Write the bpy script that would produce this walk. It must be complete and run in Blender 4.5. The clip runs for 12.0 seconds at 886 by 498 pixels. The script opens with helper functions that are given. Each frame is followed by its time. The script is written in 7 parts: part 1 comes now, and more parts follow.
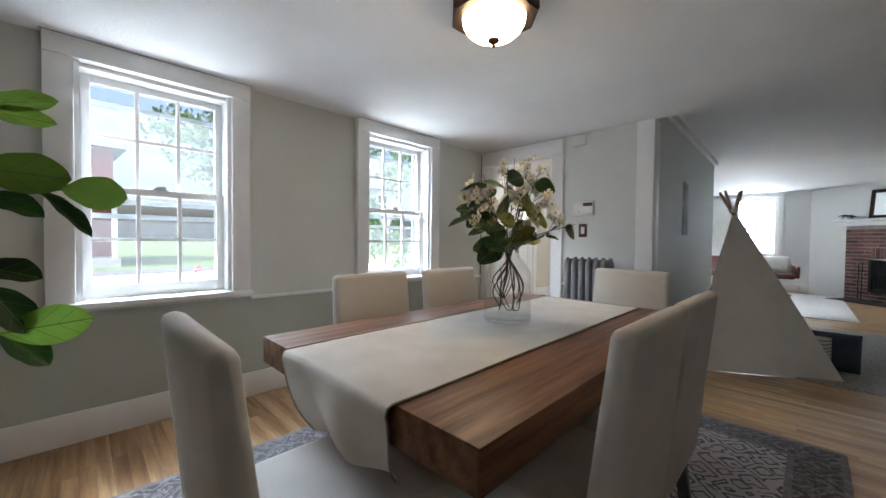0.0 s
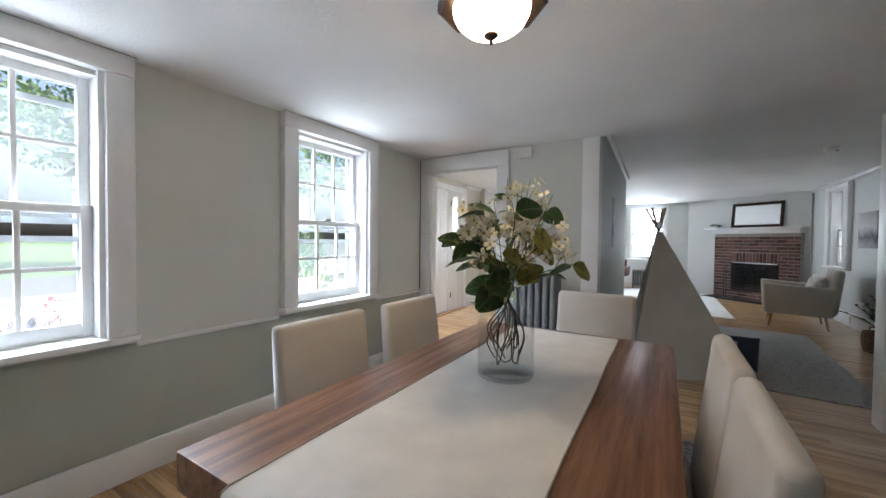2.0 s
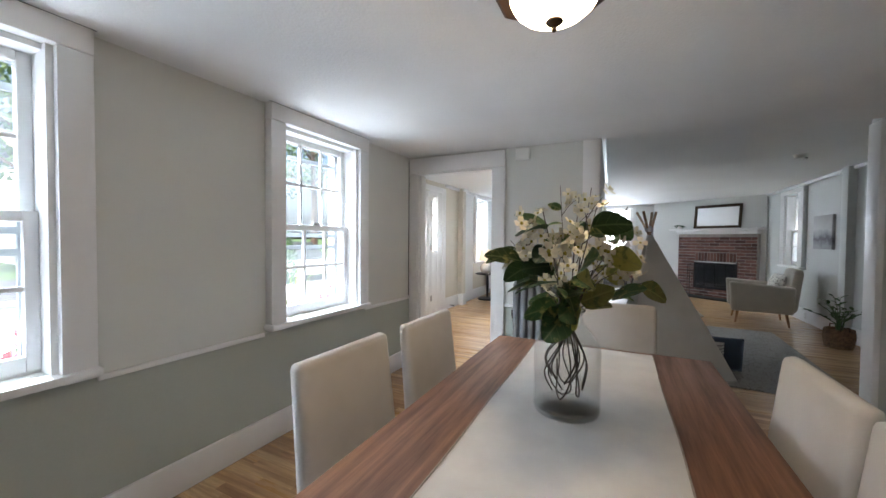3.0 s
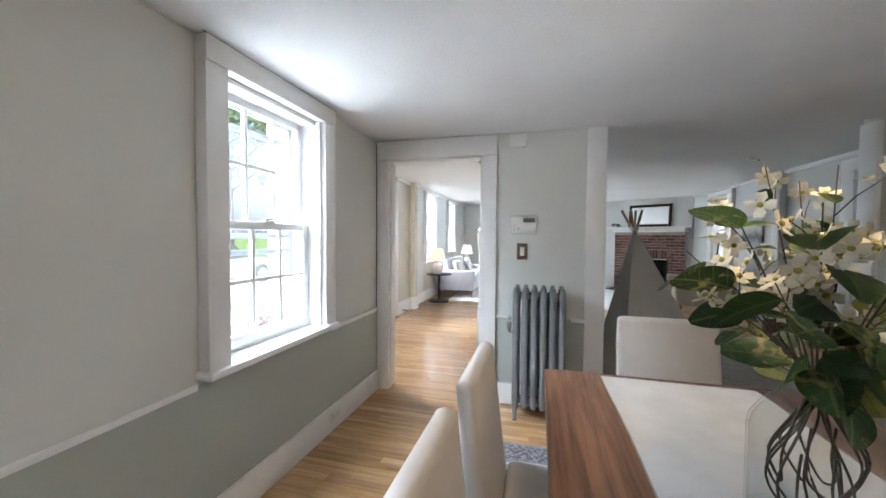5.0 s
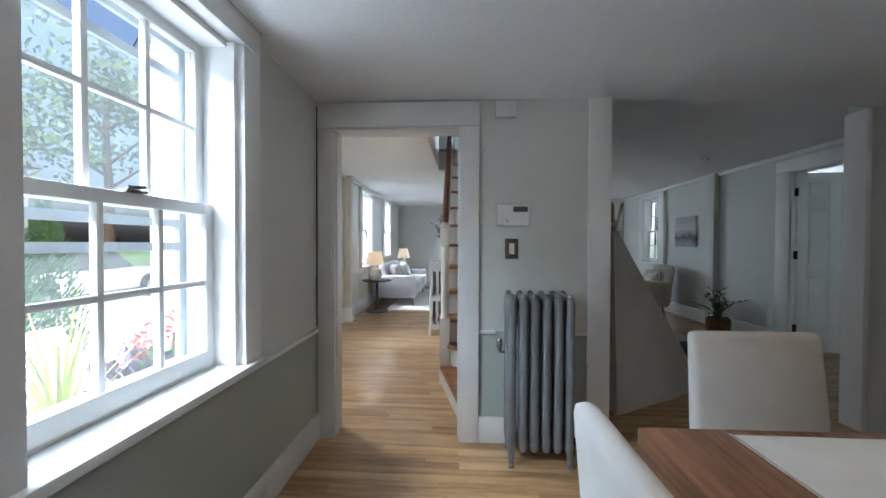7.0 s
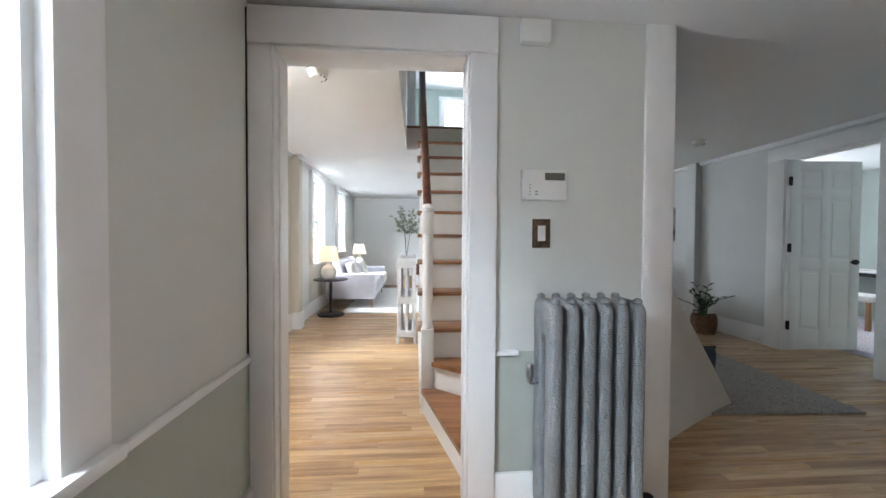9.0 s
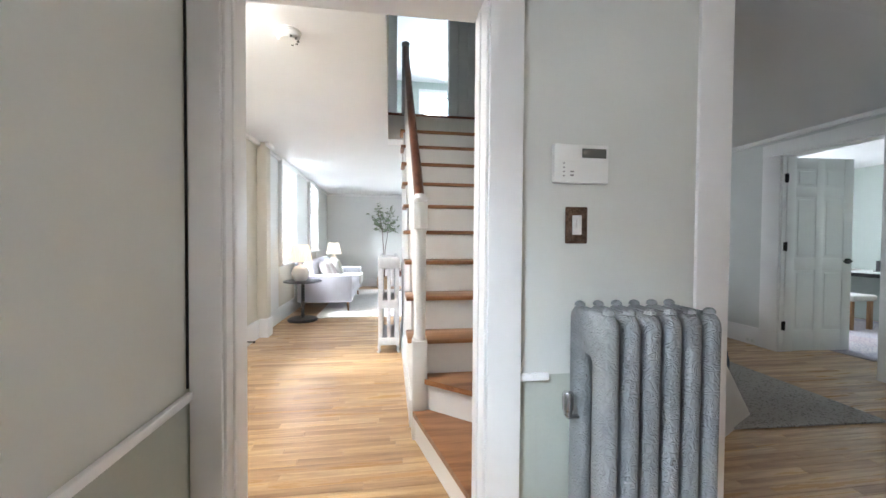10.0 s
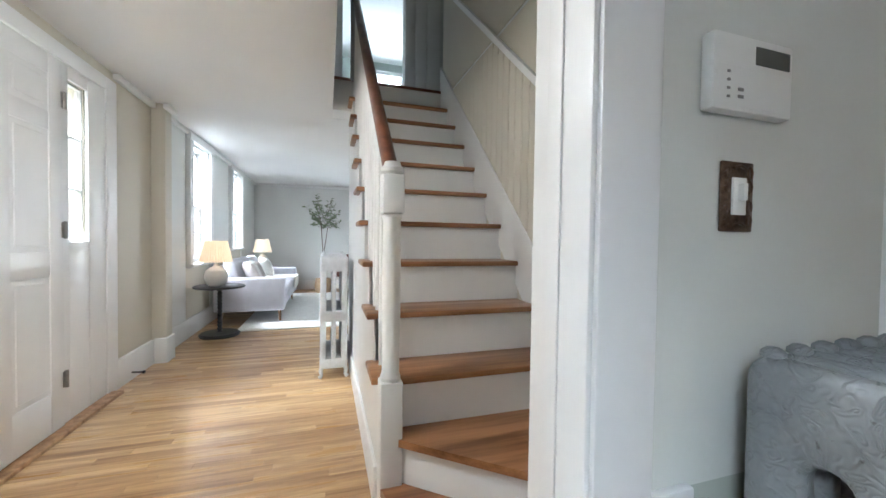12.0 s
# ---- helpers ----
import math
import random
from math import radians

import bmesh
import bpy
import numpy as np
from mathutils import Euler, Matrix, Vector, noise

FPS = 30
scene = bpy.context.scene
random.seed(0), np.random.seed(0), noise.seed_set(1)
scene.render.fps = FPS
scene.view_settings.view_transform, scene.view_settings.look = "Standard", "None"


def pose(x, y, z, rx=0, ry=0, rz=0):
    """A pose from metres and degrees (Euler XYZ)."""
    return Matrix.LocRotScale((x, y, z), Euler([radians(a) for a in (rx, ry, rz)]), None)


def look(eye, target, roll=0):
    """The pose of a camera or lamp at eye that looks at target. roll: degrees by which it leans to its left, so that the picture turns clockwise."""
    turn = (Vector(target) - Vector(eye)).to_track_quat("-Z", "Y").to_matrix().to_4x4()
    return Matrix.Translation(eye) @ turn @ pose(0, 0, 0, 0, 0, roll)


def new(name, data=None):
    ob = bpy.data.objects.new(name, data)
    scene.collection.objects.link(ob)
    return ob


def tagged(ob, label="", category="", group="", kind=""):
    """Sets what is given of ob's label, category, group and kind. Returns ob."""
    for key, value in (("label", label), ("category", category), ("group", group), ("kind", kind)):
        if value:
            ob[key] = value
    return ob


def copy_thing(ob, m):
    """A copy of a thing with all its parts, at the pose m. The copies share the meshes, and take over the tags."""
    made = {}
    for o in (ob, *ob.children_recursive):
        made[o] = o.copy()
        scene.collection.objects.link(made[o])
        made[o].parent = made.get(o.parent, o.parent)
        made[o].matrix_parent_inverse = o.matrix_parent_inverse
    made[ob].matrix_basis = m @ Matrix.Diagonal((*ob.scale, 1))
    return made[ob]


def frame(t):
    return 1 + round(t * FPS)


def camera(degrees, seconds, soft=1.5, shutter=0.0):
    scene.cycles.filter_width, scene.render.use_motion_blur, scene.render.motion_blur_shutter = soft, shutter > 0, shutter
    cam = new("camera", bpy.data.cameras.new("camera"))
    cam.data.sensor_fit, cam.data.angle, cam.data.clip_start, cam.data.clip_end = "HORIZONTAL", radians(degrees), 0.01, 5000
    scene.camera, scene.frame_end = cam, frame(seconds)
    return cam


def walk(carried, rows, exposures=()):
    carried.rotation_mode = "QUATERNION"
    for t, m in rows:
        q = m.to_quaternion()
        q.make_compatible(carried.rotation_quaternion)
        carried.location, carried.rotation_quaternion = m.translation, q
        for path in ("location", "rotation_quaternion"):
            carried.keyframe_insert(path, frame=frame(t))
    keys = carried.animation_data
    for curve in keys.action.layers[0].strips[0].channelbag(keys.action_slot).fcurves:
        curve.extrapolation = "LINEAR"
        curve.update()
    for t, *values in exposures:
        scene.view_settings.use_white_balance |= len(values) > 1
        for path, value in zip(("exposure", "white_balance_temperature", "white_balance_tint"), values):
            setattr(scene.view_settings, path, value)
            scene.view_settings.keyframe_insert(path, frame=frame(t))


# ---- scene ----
cam = camera(100.8, 12.0)
PATH = [
    (0, (0.305, 0.258, 1.097), (1.713, 1.677, 1.049), 0.6),
    (0.5, (0.304, 0.325, 1.139), (1.809, 1.642, 1.09), 0.6),
    (1, (0.339, 0.418, 1.166), (1.919, 1.643, 1.121), 0.6),
    (1.5, (0.371, 0.527, 1.197), (2.017, 1.663, 1.155), 0.6),
    (2, (0.384, 0.675, 1.23), (2.082, 1.73, 1.186), 0.6),
    (2.5, (0.391, 0.838, 1.259), (2.138, 1.81, 1.215), 0.7),
    (2.7, (0.395, 0.903, 1.27), (2.161, 1.84, 1.223), 0.6),
    (4.5, (0.661, 1.527, 1.319), (2.562, 2.145, 1.257), 0.4),
    (5, (0.778, 1.642, 1.309), (2.709, 2.16, 1.244), 0.4),
    (5.5, (0.925, 1.725, 1.277), (2.879, 2.148, 1.221), 0.5),
    (6, (1.083, 1.829, 1.254), (3.057, 2.145, 1.219), 0.4),
    (6.5, (1.239, 1.973, 1.259), (3.227, 2.186, 1.222), 0.5),
    (7, (1.396, 2.078, 1.235), (3.393, 2.191, 1.203), 0.2),
    (9, (2.123, 2.325, 1.167), (4.117, 2.176, 1.123), 0.3),
    (9.5, (2.316, 2.369, 1.146), (4.303, 2.148, 1.106), 0.3),
    (10, (2.492, 2.416, 1.144), (4.471, 2.129, 1.101), 0.4),
    (10.5, (2.668, 2.46, 1.147), (4.636, 2.107, 1.106), 0.4),
    (11, (2.833, 2.489, 1.114), (4.781, 2.038, 1.088), 1.0),
    (11.5, (3.023, 2.492, 1.116), (4.951, 1.96, 1.087), 0.7),
    (12, (3.201, 2.483, 1.116), (5.107, 1.878, 1.07), 0.8),
]

EXPOSURE = [(0.0, 2.55, 5850, 10), (2.5, 2.55, 5830, 11), (4.5, 2.85, 5830, 11), (5.5, 2.66, 5760, 10), (6.5, 2.12, 5560, 9),
            (7.0, 1.98, 5580, 8), (9.0, 2.78, 5830, 11), (9.5, 3.04, 5890, 11), (11.0, 2.9, 5860, 9), (12.0, 2.5, 5780, 8)]
walk(cam, [(t, look(eye, target, roll)) for t, eye, target, roll in PATH], EXPOSURE)

# ---- world and large lights ----
world = bpy.data.worlds.new("world")
scene.world = world
world.use_nodes = True
wn = world.node_tree
sky = wn.nodes.new("ShaderNodeTexSky")
sky.sky_type, sky.sun_disc = "NISHITA", False
sky.sun_elevation, sky.sun_rotation = radians(48), radians(258)
sky.air_density, sky.dust_density, sky.ozone_density = 1.0, 7.0, 0.6
wn.links.new(sky.outputs[0], wn.nodes["Background"].inputs[0])
wn.nodes["Background"].inputs[1].default_value = 0.065

sun = new("sun", bpy.data.lights.new("sun", "SUN"))
sun.data.energy, sun.data.angle, sun.data.color = 1.3, radians(0.6), (1.0, 0.95, 0.88)
sun.matrix_world = look((-7.0 * 4, -1.5 * 4, 7.95 * 4), (0, 0, 0))


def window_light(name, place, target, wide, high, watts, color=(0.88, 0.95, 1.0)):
    """An area lamp outside a window: stand-in for skylight, or added fill."""
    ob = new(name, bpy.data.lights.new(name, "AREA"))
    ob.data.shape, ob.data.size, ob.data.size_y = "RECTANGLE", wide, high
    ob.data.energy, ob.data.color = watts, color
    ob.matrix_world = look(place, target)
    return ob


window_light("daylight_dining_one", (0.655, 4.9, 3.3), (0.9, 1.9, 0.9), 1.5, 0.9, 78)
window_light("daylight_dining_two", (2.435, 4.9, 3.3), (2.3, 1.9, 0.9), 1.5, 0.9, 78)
# added fill lamps under the dining windows, imitating bounce off the bright paving
window_light("paving_fill_one", (0.655, 4.0, 0.45), (0.75, 1.6, 2.1), 1.5, 0.8, 9.5, (0.95, 0.98, 1.0))
window_light("paving_fill_two", (2.435, 4.0, 0.45), (2.35, 1.4, 2.0), 1.5, 0.8, 9, (0.95, 0.98, 1.0))
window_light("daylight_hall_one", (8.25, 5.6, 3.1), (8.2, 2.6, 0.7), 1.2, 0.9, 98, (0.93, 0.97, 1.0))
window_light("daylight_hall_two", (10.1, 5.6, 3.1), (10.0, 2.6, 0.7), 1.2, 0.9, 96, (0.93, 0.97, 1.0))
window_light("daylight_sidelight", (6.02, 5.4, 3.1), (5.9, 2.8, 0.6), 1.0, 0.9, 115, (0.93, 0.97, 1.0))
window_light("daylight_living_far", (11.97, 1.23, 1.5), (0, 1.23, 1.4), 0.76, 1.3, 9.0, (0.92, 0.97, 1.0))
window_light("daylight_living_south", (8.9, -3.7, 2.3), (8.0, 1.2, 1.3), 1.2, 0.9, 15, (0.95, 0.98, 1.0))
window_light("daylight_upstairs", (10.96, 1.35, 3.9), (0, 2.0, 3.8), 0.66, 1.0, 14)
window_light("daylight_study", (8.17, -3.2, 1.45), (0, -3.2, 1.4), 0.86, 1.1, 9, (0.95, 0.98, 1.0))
# ---- node helpers ----
def shader(name):
    m = bpy.data.materials.new(name)
    m.use_nodes = True
    return m, m.node_tree, m.node_tree.nodes["Principled BSDF"]


def put(nt, kind, **inputs):
    n = nt.nodes.new(kind)
    for key, value in inputs.items():
        n.inputs[key.replace("_", " ")].default_value = value
    return n


def coords(nt, stretch=(1, 1, 1), which="Object"):
    c = nt.nodes.new("ShaderNodeTexCoord")
    mp = nt.nodes.new("ShaderNodeMapping")
    mp.inputs["Scale"].default_value = stretch
    nt.links.new(c.outputs[which], mp.inputs["Vector"])
    return mp.outputs[0]


def grain(nt, vec, scale, detail=4.0, rough=0.55):
    n = put(nt, "ShaderNodeTexNoise", Scale=scale, Detail=detail, Roughness=rough)
    nt.links.new(vec, n.inputs["Vector"])
    return n.outputs["Fac"]


def ramp(nt, fac, stops):
    r = nt.nodes.new("ShaderNodeValToRGB")
    while len(r.color_ramp.elements) < len(stops):
        r.color_ramp.elements.new(0.5)
    for e, (p, c) in zip(r.color_ramp.elements, stops):
        e.position, e.color = p, (*c, 1) if len(c) == 3 else c
    nt.links.new(fac, r.inputs[0])
    return r.outputs[0]


def mix(nt, fac, a, b, how="MIX"):
    n = nt.nodes.new("ShaderNodeMix")
    n.data_type, n.blend_type = "RGBA", how
    for value, sock in ((fac, n.inputs[0]), (a, n.inputs[6]), (b, n.inputs[7])):
        if isinstance(value, (int, float)):
            sock.default_value = value
        elif isinstance(value, tuple):
            sock.default_value = (*value, 1)
        else:
            nt.links.new(value, sock)
    return n.outputs[2]


def calc(nt, op, a, b=0.0):
    n = nt.nodes.new("ShaderNodeMath")
    n.operation = op
    for value, sock in ((a, n.inputs[0]), (b, n.inputs[1])):
        if isinstance(value, (int, float)):
            sock.default_value = value
        else:
            nt.links.new(value, sock)
    return n.outputs[0]


def relief(nt, bsdf, height, strength, distance=0.002):
    b = put(nt, "ShaderNodeBump", Strength=strength, Distance=distance)
    nt.links.new(height, b.inputs["Height"])
    nt.links.new(b.outputs[0], bsdf.inputs["Normal"])


def surface(name, color, rough=0.5, metal=0.0, vary=0.06, scale=3.0, bump=0.15, fine=180.0, distance=0.001, sheen=0.0):
    """A painted, woven or cast surface: broad mottling, fine grain and relief."""
    m, nt, b = shader(name)
    v = coords(nt)
    dark = tuple(c * (1 - vary * 1.5) for c in color)
    light = tuple(min(1.0, c * (1 + vary)) for c in color)
    broad = ramp(nt, grain(nt, v, scale, 5), [(0.3, dark), (0.7, light)])
    f = grain(nt, v, fine, 2)
    nt.links.new(mix(nt, vary, broad, f, "OVERLAY"), b.inputs["Base Color"])
    r = ramp(nt, grain(nt, v, scale * 4, 3), [(0.2, (rough * 0.85,) * 3), (0.8, (min(1, rough * 1.15),) * 3)])
    nt.links.new(r, b.inputs["Roughness"])
    b.inputs["Metallic"].default_value = metal
    b.inputs["Sheen Weight"].default_value = sheen
    if bump:
        relief(nt, b, f, bump, distance)
    return m


def timber(name, tones, along, rough=0.35, per="object", streak=14.0, coat=0.0, deep=(0.5, 0.43, 0.37)):
    """Wood with streaks along one axis; each board takes its own tone."""
    m, nt, b = shader(name)
    stretch = [streak] * 3
    stretch["xyz".index(along)] = streak * 0.06
    v = coords(nt, tuple(stretch))
    shift = nt.nodes.new("ShaderNodeVectorMath")
    shift.operation = "ADD"
    if per == "object":
        seed = nt.nodes.new("ShaderNodeObjectInfo").outputs["Random"]
    else:
        seed = nt.nodes.new("ShaderNodeNewGeometry").outputs["Random Per Island"]
    off = nt.nodes.new("ShaderNodeCombineXYZ")
    for k in range(3):
        nt.links.new(calc(nt, "MULTIPLY", seed, 37.0 + 11 * k), off.inputs[k])
    nt.links.new(v, shift.inputs[0])
    nt.links.new(off.outputs[0], shift.inputs[1])
    g = grain(nt, shift.outputs[0], 1.0, 6, 0.65)
    fine = grain(nt, shift.outputs[0], 9.0, 3, 0.6)
    tone = ramp(nt, seed, [(0.0, tones[0]), (0.5, tones[1]), (1.0, tones[2])])
    dark = mix(nt, 1.0, tone, deep, "MULTIPLY")
    col = mix(nt, ramp(nt, g, [(0.35, (0, 0, 0)), (0.62, (1, 1, 1))]), dark, tone)
    col = mix(nt, 0.22, col, fine, "OVERLAY")
    nt.links.new(col, b.inputs["Base Color"])
    nt.links.new(ramp(nt, g, [(0.2, (rough * 1.25,) * 3), (0.8, (rough * 0.8,) * 3)]), b.inputs["Roughness"])
    b.inputs["Coat Weight"].default_value = coat
    b.inputs["Coat Roughness"].default_value = 0.2
    relief(nt, b, fine, 0.12, 0.0006)
    return m


# ---- materials ----
paint_greige = surface("paint_greige", (0.645, 0.655, 0.615), 0.6, vary=0.03, scale=1.2, bump=0.12, fine=90)
paint_sage = surface("paint_sage", (0.43, 0.46, 0.41), 0.6, vary=0.04, scale=1.2, bump=0.12, fine=90)
paint_living = surface("paint_living", (0.64, 0.66, 0.64), 0.6, vary=0.03, scale=1.0, bump=0.1, fine=90)
paint_hall = surface("paint_hall", (0.62, 0.58, 0.49), 0.6, vary=0.03, scale=1.0, bump=0.1, fine=90)
paint_pale = surface("paint_pale", (0.72, 0.73, 0.71), 0.6, vary=0.03, scale=1.0, bump=0.1, fine=90)
paint_green = surface("paint_green", (0.51, 0.57, 0.53), 0.6, vary=0.03, scale=1.0, bump=0.1, fine=90)
white_trim = surface("white_trim", (0.80, 0.80, 0.79), 0.38, vary=0.03, scale=2.5, bump=0.06, fine=60)
grey_enamel = surface("grey_enamel", (0.56, 0.565, 0.57), 0.42, vary=0.08, scale=14, bump=0.3, fine=90)
white_plastic = surface("white_plastic", (0.76, 0.76, 0.73), 0.35, vary=0.02, bump=0.0)
plaster = surface("plaster_ceiling", (0.78, 0.78, 0.77), 0.8, vary=0.04, scale=1.5, bump=0.55, fine=75, distance=0.004)
plaster_smooth = surface("plaster_smooth", (0.78, 0.78, 0.77), 0.75, vary=0.03, scale=0.9, bump=0.15, fine=60)
siding = surface("siding", (0.72, 0.73, 0.73), 0.6, vary=0.05)
oak_boards = timber("oak_boards", [(0.44, 0.26, 0.115), (0.58, 0.37, 0.175), (0.70, 0.48, 0.25)], "y", 0.29, "object", 20, 0.3)
oak_field = timber("oak_field", [(0.44, 0.26, 0.115), (0.58, 0.37, 0.175), (0.70, 0.48, 0.25)], "y", 0.29, "island", 20, 0.3)
oak_tread = timber("oak_tread", [(0.34, 0.16, 0.068), (0.38, 0.185, 0.08), (0.42, 0.21, 0.095)], "y", 0.36, "object", 13, 0.15, (0.42, 0.34, 0.28))
walnut = timber("walnut", [(0.205, 0.096, 0.046), (0.225, 0.106, 0.052), (0.25, 0.12, 0.06)], "x", 0.42, "object", 26, 0.0, (0.36, 0.31, 0.27))
mahogany = timber("mahogany", [(0.16, 0.055, 0.028), (0.17, 0.06, 0.03), (0.18, 0.065, 0.032)], "x", 0.3, "object", 16, 0.3)
pale_wood = timber("pale_wood", [(0.50, 0.36, 0.22), (0.54, 0.40, 0.25), (0.56, 0.42, 0.27)], "z", 0.5, "object", 20)
leg_wood = timber("leg_wood", [(0.42, 0.24, 0.12), (0.45, 0.26, 0.13), (0.47, 0.28, 0.14)], "z", 0.4, "object", 20)
subfloor = surface("subfloor", (0.10, 0.06, 0.03), 0.8)
linen_cream = surface("linen_cream", (0.59, 0.57, 0.535), 0.9, vary=0.05, scale=6, bump=0.35, fine=420, sheen=0.2)
linen_runner = surface("linen_runner", (0.65, 0.63, 0.59), 0.92, vary=0.06, scale=9, bump=0.4, fine=380, sheen=0.15)
canvas = surface("tent_canvas", (0.86, 0.85, 0.81), 0.92, vary=0.05, scale=5, bump=0.3, fine=300)
_ct = canvas.node_tree
_c1, _c2 = _ct.nodes.new("ShaderNodeBsdfTranslucent"), _ct.nodes.new("ShaderNodeMixShader")
_c1.inputs[0].default_value = (0.85, 0.83, 0.78, 1)
_c2.inputs[0].default_value = 0.4
_ct.links.new(_ct.nodes["Principled BSDF"].outputs[0], _c2.inputs[1])
_ct.links.new(_c1.outputs[0], _c2.inputs[2])
_ct.links.new(_c2.outputs[0], _ct.nodes["Material Output"].inputs[0])
linen_grey = surface("linen_grey", (0.50, 0.49, 0.53), 0.9, vary=0.06, scale=6, bump=0.35, fine=400, sheen=0.2)
linen_sand = surface("linen_sand", (0.50, 0.46, 0.39), 0.9, vary=0.05, scale=6, bump=0.35, fine=400, sheen=0.2)
cushion_blush = surface("cushion_blush", (0.66, 0.60, 0.57), 0.9, vary=0.05, scale=8, bump=0.3, fine=400)
cushion_white = surface("cushion_white", (0.74, 0.72, 0.68), 0.9, vary=0.05, scale=8, bump=0.3, fine=400)
navy = surface("navy_cotton", (0.04, 0.06, 0.095), 0.9, vary=0.1, scale=8, bump=0.3, fine=400)
leather = surface("brown_leather", (0.12, 0.04, 0.025), 0.4, vary=0.15, scale=9, bump=0.3, fine=160)
black_wood = surface("black_paint", (0.018, 0.018, 0.02), 0.4, vary=0.15, scale=12, bump=0.1)
iron = surface("black_iron", (0.02, 0.02, 0.021), 0.5, 0.6, vary=0.2, scale=14, bump=0.2)
bronze = surface("dark_bronze", (0.055, 0.035, 0.022), 0.42, 0.8, vary=0.25, scale=20, bump=0.2)
aged_bronze = surface("aged_bronze", (0.15, 0.10, 0.07), 0.42, 0.7, vary=0.35, scale=60, bump=0.5, fine=150)
steel = surface("brushed_steel", (0.55, 0.55, 0.56), 0.25, 1.0, vary=0.06, scale=10, bump=0.05)
pewter = surface("pewter", (0.30, 0.29, 0.28), 0.4, 0.9, vary=0.15, scale=18, bump=0.1)
ceramic = surface("white_ceramic", (0.76, 0.73, 0.68), 0.55, vary=0.05, scale=10, bump=0.25, fine=60)
soot = surface("soot", (0.02, 0.02, 0.022), 0.9, vary=0.2, bump=0.3)
mortar = surface("mortar", (0.42, 0.39, 0.36), 0.95, vary=0.12, scale=14, bump=0.5, fine=120)
white_stone = surface("grey_granite", (0.55, 0.55, 0.56), 0.3, vary=0.2, scale=90, bump=0.05)
slate_rug = surface("wool_ivory", (0.72, 0.71, 0.68), 0.95, vary=0.06, scale=16, bump=0.8, fine=240, distance=0.004)
bark = surface("bark", (0.11, 0.075, 0.05), 0.9, vary=0.2, scale=30, bump=0.5, fine=120)
stem_brown = surface("stem_brown", (0.10, 0.085, 0.07), 0.7, vary=0.2, scale=60, bump=0.3)
lcd = surface("grey_display", (0.10, 0.105, 0.095), 0.2, vary=0.03, bump=0)


def brick_material():
    m, nt, b = shader("red_brick")
    v = coords(nt)
    seed = nt.nodes.new("ShaderNodeObjectInfo").outputs["Random"]
    tone = ramp(nt, seed, [(0.0, (0.09, 0.05, 0.043)), (0.35, (0.17, 0.085, 0.068)), (0.7, (0.25, 0.13, 0.105)), (1.0, (0.14, 0.085, 0.08))])
    g = grain(nt, v, 45, 5)
    nt.links.new(mix(nt, 0.5, tone, g, "OVERLAY"), b.inputs["Base Color"])
    b.inputs["Roughness"].default_value = 0.85
    relief(nt, b, g, 0.6, 0.003)
    return m


def metal_ornament():
    """Silver-grey radiator paint over cast scroll relief, chipped here and there."""
    m, nt, b = shader("radiator_paint")
    v = coords(nt)
    warp = put(nt, "ShaderNodeTexNoise", Scale=16.0, Detail=2.0)
    nt.links.new(v, warp.inputs["Vector"])
    bent = nt.nodes.new("ShaderNodeVectorMath")
    bent.operation = "MULTIPLY_ADD"
    nt.links.new(warp.outputs["Color"], bent.inputs[0])
    bent.inputs[1].default_value = (0.09, 0.09, 0.09)
    nt.links.new(v, bent.inputs[2])
    vor = put(nt, "ShaderNodeTexVoronoi", Scale=46.0)
    vor.feature = "SMOOTH_F1"
    nt.links.new(bent.outputs[0], vor.inputs["Vector"])
    rings = calc(nt, "SINE", calc(nt, "MULTIPLY", vor.outputs["Distance"], 26.0))
    chip = ramp(nt, grain(nt, v, 60, 4), [(0.24, (0.10, 0.09, 0.08)), (0.33, (0.25, 0.26, 0.265))])
    mott = ramp(nt, grain(nt, v, 12, 5), [(0.3, (0.82, 0.84, 0.86)), (0.7, (1, 1, 1))])
    nt.links.new(mix(nt, 1.0, chip, mott, "MULTIPLY"), b.inputs["Base Color"])
    b.inputs["Roughness"].default_value = 0.52
    b.inputs["Metallic"].default_value = 0.2
    relief(nt, b, rings, 0.5, 0.0016)
    return m


